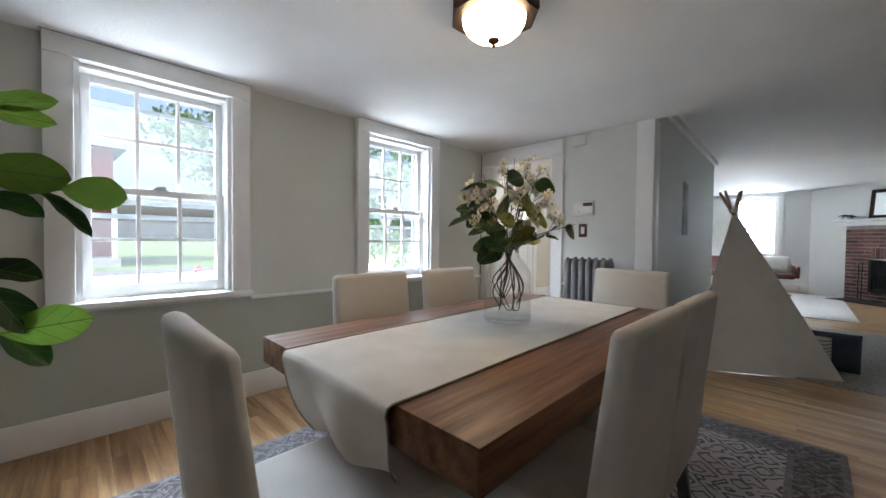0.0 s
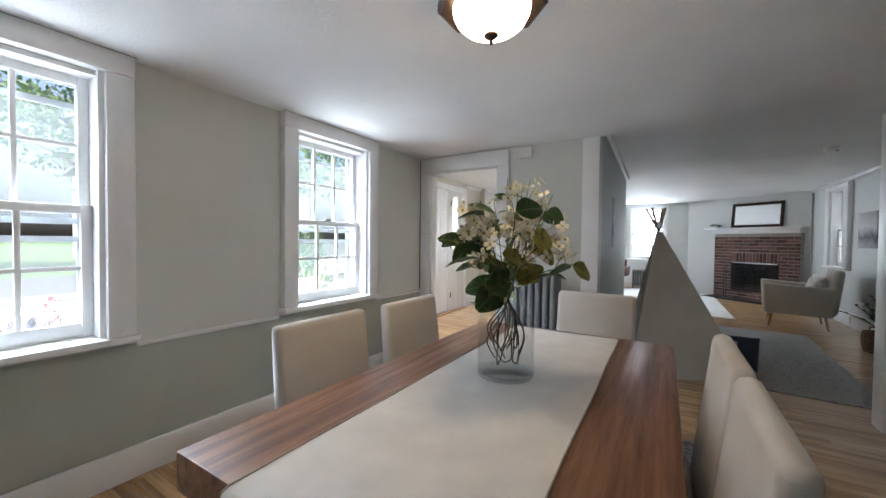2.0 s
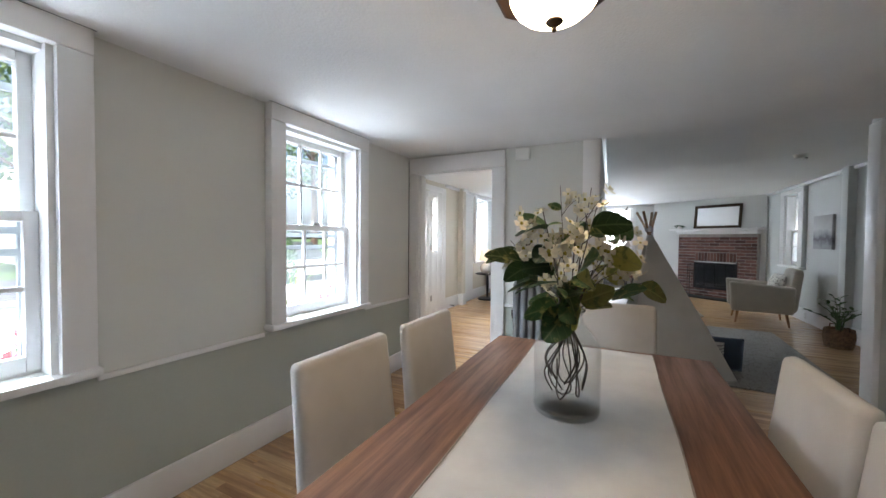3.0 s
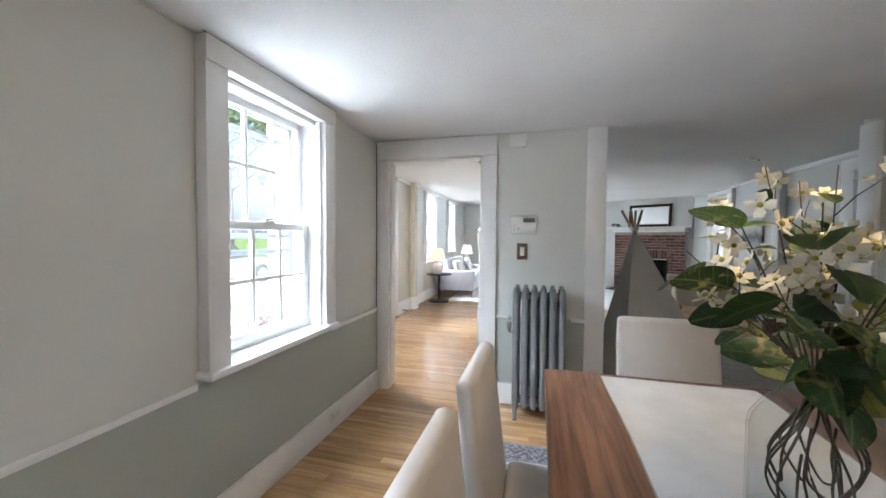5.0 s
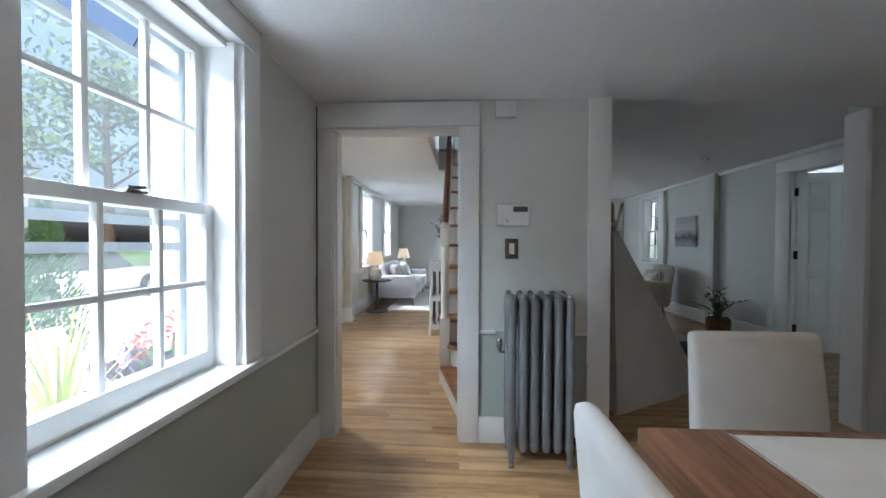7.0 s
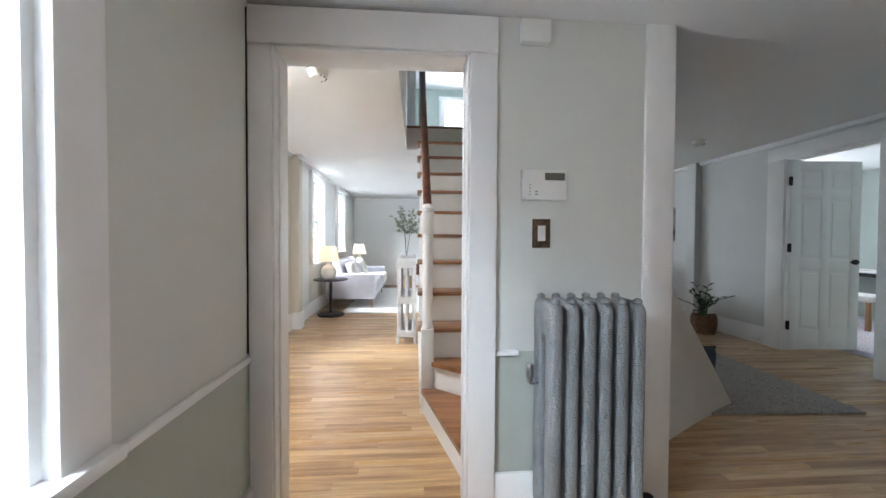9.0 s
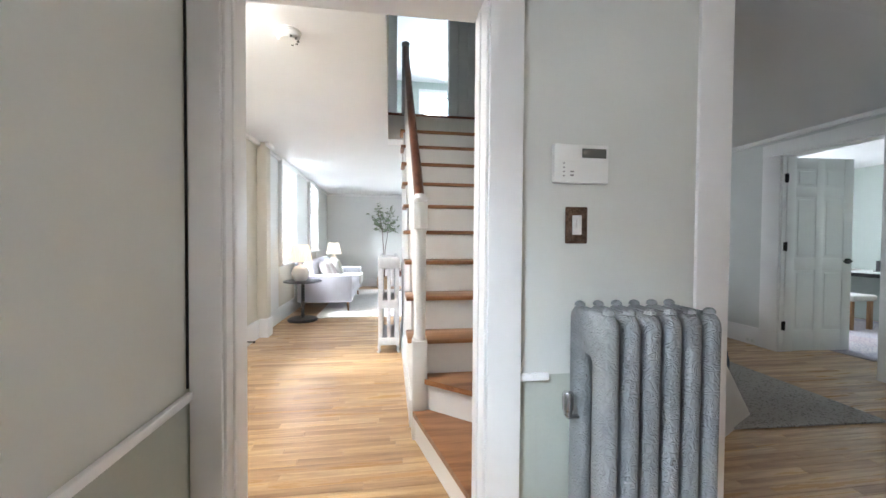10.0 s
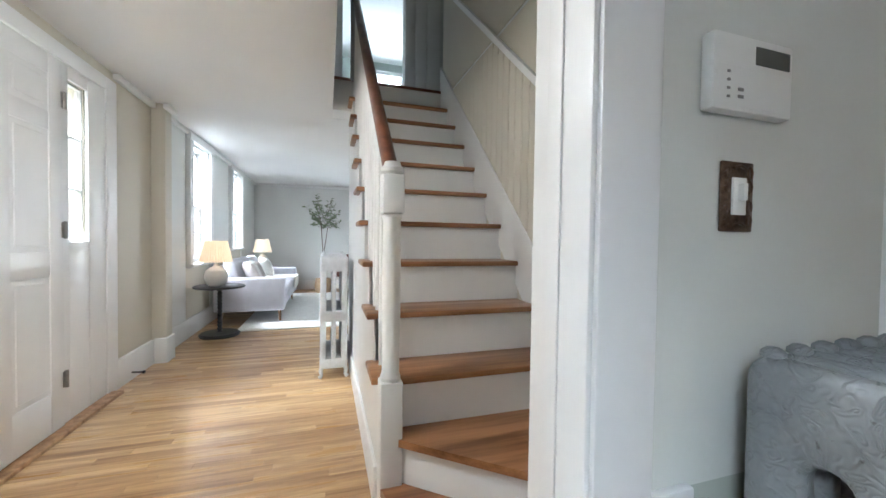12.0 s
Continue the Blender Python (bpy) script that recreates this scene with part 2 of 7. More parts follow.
def persian(name, ground, motif, accent, border, half_x, half_y):
    """A worn woven carpet: field of small motifs, medallions and banded border."""
    m, nt, b = shader(name)
    v = coords(nt)
    sep = nt.nodes.new("ShaderNodeSeparateXYZ")
    nt.links.new(v, sep.inputs[0])
    ax, ay = calc(nt, "ABSOLUTE", sep.outputs[0]), calc(nt, "ABSOLUTE", sep.outputs[1])
    edge = calc(nt, "MINIMUM", calc(nt, "SUBTRACT", half_x, ax), calc(nt, "SUBTRACT", half_y, ay))
    mirror = nt.nodes.new("ShaderNodeCombineXYZ")
    nt.links.new(ax, mirror.inputs[0])
    nt.links.new(ay, mirror.inputs[1])
    vor = put(nt, "ShaderNodeTexVoronoi", Scale=8.5, Randomness=1.0)
    vor.distance = "MANHATTAN"
    wob = put(nt, "ShaderNodeTexNoise", Scale=9.0, Detail=3.0)
    nt.links.new(v, wob.inputs["Vector"])
    bend = nt.nodes.new("ShaderNodeVectorMath")
    bend.operation = "MULTIPLY_ADD"
    nt.links.new(wob.outputs["Color"], bend.inputs[0])
    bend.inputs[1].default_value = (0.07, 0.07, 0.0)
    nt.links.new(mirror.outputs[0], bend.inputs[2])
    nt.links.new(bend.outputs[0], vor.inputs["Vector"])
    petals = calc(nt, "SINE", calc(nt, "MULTIPLY", vor.outputs["Distance"], 17.0))
    field = mix(nt, ramp(nt, petals, [(0.45, (0, 0, 0)), (0.55, (1, 1, 1))]), ground, motif)
    small = put(nt, "ShaderNodeTexVoronoi", Scale=42.0, Randomness=0.8)
    nt.links.new(bend.outputs[0], small.inputs["Vector"])
    field = mix(nt, ramp(nt, small.outputs["Distance"], [(0.2, (0.18,) * 3), (0.4, (0,) * 3)]), field, accent)
    blush = ramp(nt, grain(nt, v, 1.6, 2), [(0.54, (0, 0, 0)), (0.66, (0.45, 0.45, 0.45))])
    field = mix(nt, blush, field, mix(nt, 0.6, field, (0.42, 0.20, 0.20)))
    band = mix(nt, ramp(nt, petals, [(0.55, (0,) * 3), (0.62, (1,) * 3)]), motif, border)
    light = ramp(nt, small.outputs["Distance"], [(0.12, (0.7,) * 3), (0.26, (0,) * 3)])
    band = mix(nt, light, band, ground)
    col = mix(nt, ramp(nt, edge, [(0.20, (1,) * 3), (0.205, (0,) * 3)]), field, band)
    line = ramp(nt, calc(nt, "ABSOLUTE", calc(nt, "SUBTRACT", edge, 0.205)), [(0.012, (1,) * 3), (0.014, (0,) * 3)])
    col = mix(nt, line, col, border)
    outer = ramp(nt, edge, [(0.025, (1,) * 3), (0.03, (0,) * 3)])
    col = mix(nt, outer, col, border)
    worn = ramp(nt, grain(nt, v, 22, 6, 0.7), [(0.5, (0,) * 3), (0.68, (0.4,) * 3)])
    col = mix(nt, worn, col, ground)
    nt.links.new(col, b.inputs["Base Color"])
    b.inputs["Roughness"].default_value = 0.95
    relief(nt, b, grain(nt, v, 320, 2), 0.6, 0.002)
    return m


def flecked(name, base, dark, scale):
    m, nt, b = shader(name)
    v = coords(nt)
    vor = put(nt, "ShaderNodeTexVoronoi", Scale=scale)
    nt.links.new(v, vor.inputs["Vector"])
    n = grain(nt, v, scale * 0.25, 4)
    fac = calc(nt, "ADD", calc(nt, "MULTIPLY", vor.outputs["Distance"], 0.8), calc(nt, "MULTIPLY", n, 0.5))
    nt.links.new(ramp(nt, fac, [(0.3, dark), (0.62, base)]), b.inputs["Base Color"])
    b.inputs["Roughness"].default_value = 0.95
    relief(nt, b, vor.outputs["Distance"], 0.9, 0.006)
    return m


def leafy(name, base, vein, blotch=None, rough=0.38, thin=0.25, veins=230.0, rib_wide=0.003):
    """A leaf with midrib and side veins along its local x; blotch: variegation colour."""
    m, nt, b = shader(name)
    v = coords(nt)
    sep = nt.nodes.new("ShaderNodeSeparateXYZ")
    nt.links.new(v, sep.inputs[0])
    ay = calc(nt, "ABSOLUTE", sep.outputs[1])
    rib = ramp(nt, ay, [(rib_wide * 0.4, (1,) * 3), (rib_wide, (0,) * 3)])
    side = calc(nt, "SINE", calc(nt, "MULTIPLY", calc(nt, "SUBTRACT", sep.outputs[0], calc(nt, "MULTIPLY", ay, 0.8)), veins))
    side = ramp(nt, side, [(0.93, (0,) * 3), (1.0, (0.5,) * 3)])
    seed = nt.nodes.new("ShaderNodeObjectInfo").outputs["Random"]
    tone = ramp(nt, seed, [(0.0, tuple(c * 0.55 for c in base)), (0.6, base), (1.0, tuple(c * 1.5 for c in base))])
    if blotch:
        n = ramp(nt, grain(nt, v, 30, 3), [(0.54, (0,) * 3), (0.62, (0.8,) * 3)])
        tone = mix(nt, n, tone, blotch)
    tone = mix(nt, 0.25, tone, grain(nt, v, 60, 3), "OVERLAY")
    col = mix(nt, side, tone, vein)
    nt.links.new(mix(nt, rib, col, vein), b.inputs["Base Color"])
    b.inputs["Roughness"].default_value = rough
    relief(nt, b, side, 0.3, 0.001)
    tr = nt.nodes.new("ShaderNodeBsdfTranslucent")
    nt.links.new(mix(nt, rib, col, vein), tr.inputs[0])
    ms = nt.nodes.new("ShaderNodeMixShader")
    ms.inputs[0].default_value = thin
    nt.links.new(b.outputs[0], ms.inputs[1])
    nt.links.new(tr.outputs[0], ms.inputs[2])
    nt.links.new(ms.outputs[0], nt.nodes["Material Output"].inputs[0])
    return m


def clear(name, tint=(1, 1, 1), rough=0.0, ior=1.45):
    m, nt, b = shader(name)
    b.inputs["Base Color"].default_value = (*tint, 1)
    b.inputs["Roughness"].default_value = rough
    b.inputs["IOR"].default_value = ior
    b.inputs["Transmission Weight"].default_value = 1.0
    return m


def glowing(name, color, strength, base=(0.8, 0.75, 0.65), pattern=0.0):
    m, nt, b = shader(name)
    b.inputs["Base Color"].default_value = (*base, 1)
    b.inputs["Roughness"].default_value = 0.35
    v = coords(nt)
    n = grain(nt, v, 7, 5, 0.6)
    nt.links.new(ramp(nt, n, [(0.3, tuple(c * (1 - pattern) for c in color)), (0.7, color)]), b.inputs["Emission Color"])
    b.inputs["Emission Strength"].default_value = strength
    return m


red_brick = brick_material()
radiator_paint = metal_ornament()
rug_dining_mat = persian("carpet_faded_blue", (0.54, 0.52, 0.52), (0.09, 0.085, 0.095), (0.36, 0.19, 0.17), (0.20, 0.185, 0.20), 1.475, 1.095)
rug_living_mat = flecked("wool_flecked", (0.36, 0.345, 0.32), (0.11, 0.105, 0.10), 60)
rug_study_mat = persian("carpet_blush", (0.55, 0.52, 0.52), (0.30, 0.30, 0.38), (0.45, 0.33, 0.36), (0.4, 0.38, 0.42), 1.2, 1.2)
# Pale undersides with backlight in the colour; darker tops with shade in theirs.
fig_backlit_mat = leafy("fiddle_leaf", (0.26, 0.42, 0.07), (0.16, 0.22, 0.05), thin=0.6, veins=24.0, rib_wide=0.02)
fig_shaded_mat = leafy("fiddle_leaf_top", (0.045, 0.12, 0.025), (0.14, 0.24, 0.06), rough=0.3, thin=0.15, veins=24.0, rib_wide=0.02)
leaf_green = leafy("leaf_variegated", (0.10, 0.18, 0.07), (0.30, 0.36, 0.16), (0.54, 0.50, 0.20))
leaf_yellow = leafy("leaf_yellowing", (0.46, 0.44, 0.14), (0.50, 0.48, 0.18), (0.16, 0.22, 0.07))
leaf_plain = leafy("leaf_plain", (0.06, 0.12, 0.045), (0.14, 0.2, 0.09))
petal = surface("white_petal", (0.82, 0.77, 0.60), 0.7, vary=0.1, scale=40, bump=0.1)
pollen = surface("flower_heart", (0.42, 0.36, 0.06), 0.8, vary=0.15, scale=60)
glass = clear("window_glass")
# Storm glass with a thin white veil mixed in, imitating glare over the outdoors.
glare_veil, _ht, _hb = shader("veiled_storm_glass")
_h1, _h2, _h3 = _ht.nodes.new("ShaderNodeBsdfTransparent"), _ht.nodes.new("ShaderNodeBsdfTranslucent"), _ht.nodes.new("ShaderNodeMixShader")
_h2.inputs[0].default_value = (0.85, 0.9, 0.9, 1)
_ht.links.new(ramp(_ht, grain(_ht, coords(_ht), 5, 4), [(0.3, (0.027,) * 3), (0.75, (0.04,) * 3)]), _h3.inputs[0])
_ht.links.new(_h1.outputs[0], _h3.inputs[1])
_ht.links.new(_h2.outputs[0], _h3.inputs[2])
_ht.links.new(_h3.outputs[0], _ht.nodes["Material Output"].inputs[0])
vase_glass, _vt, _vb = shader("vase_glass")
_v1, _v2, _v3, _v4 = (_vt.nodes.new("ShaderNode" + k) for k in ("BsdfTransparent", "BsdfGlossy", "MixShader", "LayerWeight"))
_v1.inputs[0].default_value = (0.965, 0.972, 0.97, 1)
_v2.inputs["Roughness"].default_value = 0.02
_vt.links.new(ramp(_vt, _v4.outputs["Facing"], [(0.3, (0.03,) * 3), (0.8, (0.10,) * 3), (1.0, (0.8,) * 3)]), _v3.inputs[0])
_vt.links.new(_v1.outputs[0], _v3.inputs[1])
_vt.links.new(_v2.outputs[0], _v3.inputs[2])
_vt.links.new(_v3.outputs[0], _vt.nodes["Material Output"].inputs[0])
shade_glow = glowing("alabaster_glass", (1.0, 0.70, 0.40), 6.5, pattern=0.3)
hall_glow = glowing("opal_glass", (1.0, 0.945, 0.88), 26.0, pattern=0.05)
lamp_glow = glowing("pleated_shade", (1.0, 0.76, 0.50), 0.09, (0.70, 0.60, 0.48), 0.1)
lamp_cool = glowing("linen_shade", (1.0, 0.80, 0.56), 0.09, (0.72, 0.64, 0.54), 0.1)
mirror_mat, _mt, _mb = shader("mirror_silver")
_mb.inputs["Base Color"].default_value = (0.86, 0.87, 0.88, 1)
_mb.inputs["Metallic"].default_value, _mb.inputs["Roughness"].default_value = 1.0, 0.02


# ---- mesh helpers ----
def box(bm, x0, x1, y0, y1, z0, z1, bevel=0.0, seg=2):
    """An axis-aligned box, its edges rounded by bevel."""
    made = bmesh.ops.create_cube(bm, size=1.0, matrix=Matrix.LocRotScale(
        ((x0 + x1) / 2, (y0 + y1) / 2, (z0 + z1) / 2), None, (abs(x1 - x0), abs(y1 - y0), abs(z1 - z0))))
    if bevel > 0:
        edges = list({e for v in made["verts"] for e in v.link_edges})
        bmesh.ops.bevel(bm, geom=edges, offset=bevel, segments=seg, affect="EDGES", profile=0.5)


def hexa(bm, low, high, bevel=0.0):
    """A solid between two quads given as four corners each, in the same order."""
    vs = [bm.verts.new(p) for p in (*low, *high)]
    faces = [(3, 2, 1, 0), (4, 5, 6, 7), (0, 1, 5, 4), (1, 2, 6, 5), (2, 3, 7, 6), (3, 0, 4, 7)]
    fs = [bm.faces.new([vs[i] for i in f]) for f in faces]
    if bevel > 0:
        edges = list({e for f in fs for e in f.edges})
        bmesh.ops.bevel(bm, geom=edges, offset=bevel, segments=2, affect="EDGES", profile=0.5)


def lathe(bm, profile, seg=24, at=(0, 0, 0), sides=None):
    """Revolve (radius, height) pairs round the upright axis."""
    n = sides or seg
    rings = []
    for r, z in profile:
        rings.append([bm.verts.new((at[0] + r * math.cos(2 * math.pi * k / n), at[1] + r * math.sin(2 * math.pi * k / n), at[2] + z)) for k in range(n)])
    for a, b in zip(rings, rings[1:]):
        for k in range(n):
            bm.faces.new((a[k], a[(k + 1) % n], b[(k + 1) % n], b[k]))
    for ring, flip in ((rings[0], True), (rings[-1], False)):
        if profile[0 if flip else -1][0] > 1e-5:
            bm.faces.new(list(reversed(ring)) if flip else ring)


def tube(bm, pts, radius, n=8):
    """A round bar along points; radius: one number, or one for each point."""
    pts = [Vector(p) for p in pts]
    rad = radius if isinstance(radius, (list, tuple)) else [radius] * len(pts)
    rings = []
    up = Vector((0.31, 0.17, 0.93))
    for i, p in enumerate(pts):
        d = (pts[min(i + 1, len(pts) - 1)] - pts[max(i - 1, 0)]).normalized()
        a = d.cross(up)
        a = a.normalized() if a.length > 1e-4 else d.cross(Vector((1, 0, 0))).normalized()
        b = d.cross(a)
        rings.append([bm.verts.new(p + rad[i] * (math.cos(2 * math.pi * k / n) * a + math.sin(2 * math.pi * k / n) * b)) for k in range(n)])
    for r0, r1 in zip(rings, rings[1:]):
        for k in range(n):
            bm.faces.new((r0[k], r0[(k + 1) % n], r1[(k + 1) % n], r1[k]))
    bm.faces.new(list(reversed(rings[0])))
    bm.faces.new(rings[-1])


def bent(pts, steps=5):
    """A smooth line through the points."""
    pts = [Vector(p) for p in pts]
    out = []
    for i in range(len(pts) - 1):
        p0, p1, p2, p3 = pts[max(i - 1, 0)], pts[i], pts[i + 1], pts[min(i + 2, len(pts) - 1)]
        for k in range(steps):
            t = k / steps
            out.append(0.5 * (2 * p1 + (p2 - p0) * t + (2 * p0 - 5 * p1 + 4 * p2 - p3) * t * t + (3 * p1 - p0 - 3 * p2 + p3) * t ** 3))
    return out + [pts[-1]]


def mesh_of(name, bm, material, smooth=None):
    me = bpy.data.meshes.new(name)
    bmesh.ops.recalc_face_normals(bm, faces=bm.faces[:])
    if smooth:
        for f in bm.faces:
            f.smooth = True
    bm.to_mesh(me)
    bm.free()
    for mt in (material if isinstance(material, (list, tuple)) else [material]):
        me.materials.append(mt)
    if smooth:
        me.set_sharp_from_angle(angle=radians(smooth))
    return me


def part(name, bm, material, parent=None, label="", smooth=35):
    """Links a bmesh as one mesh object under a thing or a part."""
    ob = new(name, mesh_of(name, bm, material, smooth))
    ob.parent = parent
    if label:
        tagged(ob, label)
    return ob


def again(ob, parent, m=None):
    """Another part on the same mesh."""
    o = new(ob.name.split(".")[0], ob.data)
    o.parent = parent
    if m is not None:
        o.matrix_basis = m
    return o


def thing(name, label, category, m=None, group="", kind=""):
    ob = new(name)
    ob.empty_display_size = 0.1
    if m is not None:
        ob.matrix_basis = m
    return tagged(ob, label, category, group, kind)


def structure(name, bm, material, label, category, smooth=None):
    return tagged(part(name, bm, material, None, "", smooth), label, category, "", "structure")


def slab(bm, axis, c0, c1, a0, a1, z0, z1, holes=()):
    """A wall across axis between c0 and c1, from a0 to a1, with openings (a, a, z, z) cut through."""
    cuts = sorted({a0, a1, *[min(max(v, a0), a1) for h in holes for v in h[:2]]})
    for lo, hi in zip(cuts, cuts[1:]):
        spans, mid = [(z0, z1)], (lo + hi) / 2
        for h in holes:
            if h[0] < mid < h[1]:
                spans = [s for p, q in spans for s in ((p, min(q, h[2])), (max(p, h[3]), q)) if s[1] - s[0] > 1e-4]
        for p, q in spans:
            if axis == "y":
                box(bm, lo, hi, c0, c1, p, q)
            else:
                box(bm, c0, c1, lo, hi, p, q)


def B():
    return bmesh.new()


# ---- large structure ----
NORTH, EAST, CEIL, HIGH = 3.0, 3.675, 2.118, 2.28
HALL_N, SOUTH, FAR = 3.95, -1.66, 11.80

bm = B()
box(bm, -1.5, 11.95, -5.0, 4.15, -0.12, -0.012)
structure("floor", bm, subfloor, "oak strip floor laid through dining room, hall and living room", "floor")
FLOOR = bpy.data.objects["floor"]

bm = B()
slab(bm, "y", NORTH, NORTH + 0.17, -1.5, EAST, 0.0, 0.69)
structure("wall_north_lower", bm, paint_sage, "sage grey painted lower wall under the chair rail", "wall")
bm = B()
slab(bm, "y", NORTH, NORTH + 0.17, -1.5, EAST, 0.69, 2.5, [(0.29, 1.02, 0.75, 2.012), (2.07, 2.80, 0.75, 2.012)])
structure("wall_north", bm, paint_greige, "warm greige painted wall with two sash windows", "wall")
bm = B()
slab(bm, "x", EAST, EAST + 0.12, 1.325, HALL_N + 0.15, 0.0, 0.69, [(2.10, 2.905, 0, 1.95)])
structure("wall_east_lower", bm, paint_sage, "pale sage painted lower wall beside the doorway", "wall")
bm = B()
slab(bm, "x", EAST, EAST + 0.12, 1.325, HALL_N + 0.15, 0.69, 4.9, [(2.10, 2.905, 0, 1.95)])
structure("wall_east", bm, paint_greige, "pale greige wall with cased doorway to the hall", "wall")
bm = B()
slab(bm, "x", -1.62, -1.5, -1.8, 3.13, 0.0, 2.5)
structure("wall_west", bm, paint_greige, "plain greige painted wall", "wall")
bm = B()
slab(bm, "y", SOUTH - 0.14, SOUTH, -1.5, 12.0, 0.0, 2.5, [(4.98, 5.80, 0, 2.07), (8.57, 9.18, 0.88, 2.13)])
structure("wall_south", bm, paint_living, "cool pale grey wall with doorway and window", "wall")
bm = B()
slab(bm, "x", 3.945, 4.06, SOUTH, -0.536, 0.0, HIGH)
structure("wall_nib", bm, paint_living, "short pale grey wall beside the wide opening", "wall")
bm = B()
slab(bm, "x", FAR, FAR + 0.15, -1.8, HALL_N + 0.15, 0.0, 2.5, [(0.83, 1.63, 0.80, 2.19)])
structure("wall_far", bm, paint_pale, "pale grey far wall with one window", "wall")
bm = B()
slab(bm, "y", HALL_N, HALL_N + 0.17, EAST, 12.0, 0.0, 2.5, [(5.0, 5.84, 0, 2.10), (5.93, 6.11, 1.08, 2.03), (7.93, 8.58, 0.82, 2.18), (9.75, 10.40, 0.95, 2.18)])
structure("wall_hall", bm, paint_hall, "cream painted hall wall with front door and windows", "wall")
bm = B()
hexa(bm, [(3.78, 1.20, 0), (6.93, 1.30, 0), (6.93, 1.405, 0), (3.78, 1.405, 0)], [(3.78, 1.20, 2.48), (6.93, 1.30, 2.48), (6.93, 1.405, 2.48), (3.78, 1.405, 2.48)])
structure("wall_core", bm, paint_living, "grey painted wall between stair and living room", "wall")
bm = B()
box(bm, 3.81, 6.68, 1.30, 1.407, 2.5, 4.9)
box(bm, 3.81, 6.68, 2.44, 2.56, 2.47, 4.9)
structure("wall_stairwell", bm, paint_hall, "cream painted stairwell wall", "wall")

# angled chimney wall across the corner
ANGLED = Matrix.Translation((FAR - 0.52, -0.27, 0)) @ pose(0, 0, 0, 0, 0, 231) @ Matrix.Diagonal((0.96, 0.96, 1.05, 1))
bm = B()
box(bm, -0.76, 1.82, 0.0, 0.12, 0, 2.4)
ob = structure("wall_chimney", bm, paint_pale, "pale grey angled wall over the fireplace", "wall")
ob.matrix_basis = ANGLED

# ceilings
bm = B()
hexa(bm, [(-1.5, 1.19, CEIL), (EAST, 1.19, CEIL), (EAST, NORTH, CEIL), (-1.5, NORTH, CEIL)], [(-1.5, 1.19, 2.45), (EAST, 1.19, 2.45), (EAST, NORTH, 2.45), (-1.5, NORTH, 2.45)])
hexa(bm, [(-1.5, SOUTH, CEIL), (4.06, SOUTH, CEIL), (3.70, 1.19, CEIL), (-1.5, 1.19, CEIL)], [(-1.5, SOUTH, 2.45), (4.06, SOUTH, 2.45), (3.70, 1.19, 2.45), (-1.5, 1.19, 2.45)])
structure("ceiling", bm, plaster, "white stippled plaster dining room ceiling", "ceiling")
for name, span, label in (("ceiling_living", (3.6, 12.0, SOUTH, 1.25, HIGH, 2.47), "smooth white plaster living room ceiling"),
                          ("ceiling_edge", (3.82, 6.93, 1.25, 1.40, 2.482, 2.56), "plaster edge over the stair wall"),
                          ("ceiling_back", (6.93, 12.0, 1.25, 2.44, HIGH, 2.47), "smooth white plaster ceiling behind the stair"),
                          ("ceiling_hall", (3.81, 12.0, 2.44, HALL_N, HIGH, 2.47), "smooth white plaster hall ceiling")):
    bm = B()
    box(bm, *span)
    structure(name, bm, plaster_smooth, label, "ceiling")

# study beyond the open door
bm = B()
slab(bm, "x", 8.0, 8.12, -4.9, SOUTH - 0.14, 0, 2.5, [(-3.65, -2.75, 0.85, 2.0)])
slab(bm, "x", 4.2, 4.32, -4.9, SOUTH - 0.14, 0, 2.5)
slab(bm, "y", -4.9, -4.78, 4.32, 8.0, 0, 2.5)
structure("wall_study", bm, paint_green, "soft green painted study wall", "wall")
bm = B()
box(bm, 4.2, 8.12, -4.9, SOUTH - 0.14, 2.32, 2.47)
structure("ceiling_study", bm, plaster_smooth, "white plaster study ceiling", "ceiling")

# upper landing and room
bm = B()
box(bm, 6.68, 10.8, 0.4, 2.56, 2.285, 2.555)
box(bm, 7.5, 10.8, 2.56, 4.0, 2.475, 2.555)
structure("floor_upper", bm, white_trim, "white painted edge of the upper landing floor", "floor")
bm = B()
slab(bm, "x", 7.5, 7.6, 0.4, 4.0, 2.56, 4.9, [(1.63, 2.33, 2.5, 4.55)])
structure("wall_upper", bm, paint_pale, "pale landing wall with open doorway", "wall")
bm = B()
slab(bm, "x", 10.8, 10.92, 0.4, 4.0, 2.56, 4.9, [(1.0, 1.7, 3.35, 4.45)])
slab(bm, "y", 0.3, 0.4, 6.68, 10.92, 2.48, 4.9)
slab(bm, "y", 4.0, 4.1, 6.68, 10.92, 2.48, 4.9)
slab(bm, "x", 6.6, 6.68, 0.4, 1.36, 2.56, 4.9)
slab(bm, "x", 6.68, 6.75, 2.56, 4.0, 2.56, 4.9)
structure("wall_upper_room", bm, paint_green, "pale blue-green upper room wall", "wall")
bm = B()
box(bm, 3.69, 10.92, 0.3, 4.1, 4.72, 4.9)
structure("ceiling_upper", bm, plaster_smooth, "white plaster upper ceiling", "ceiling")


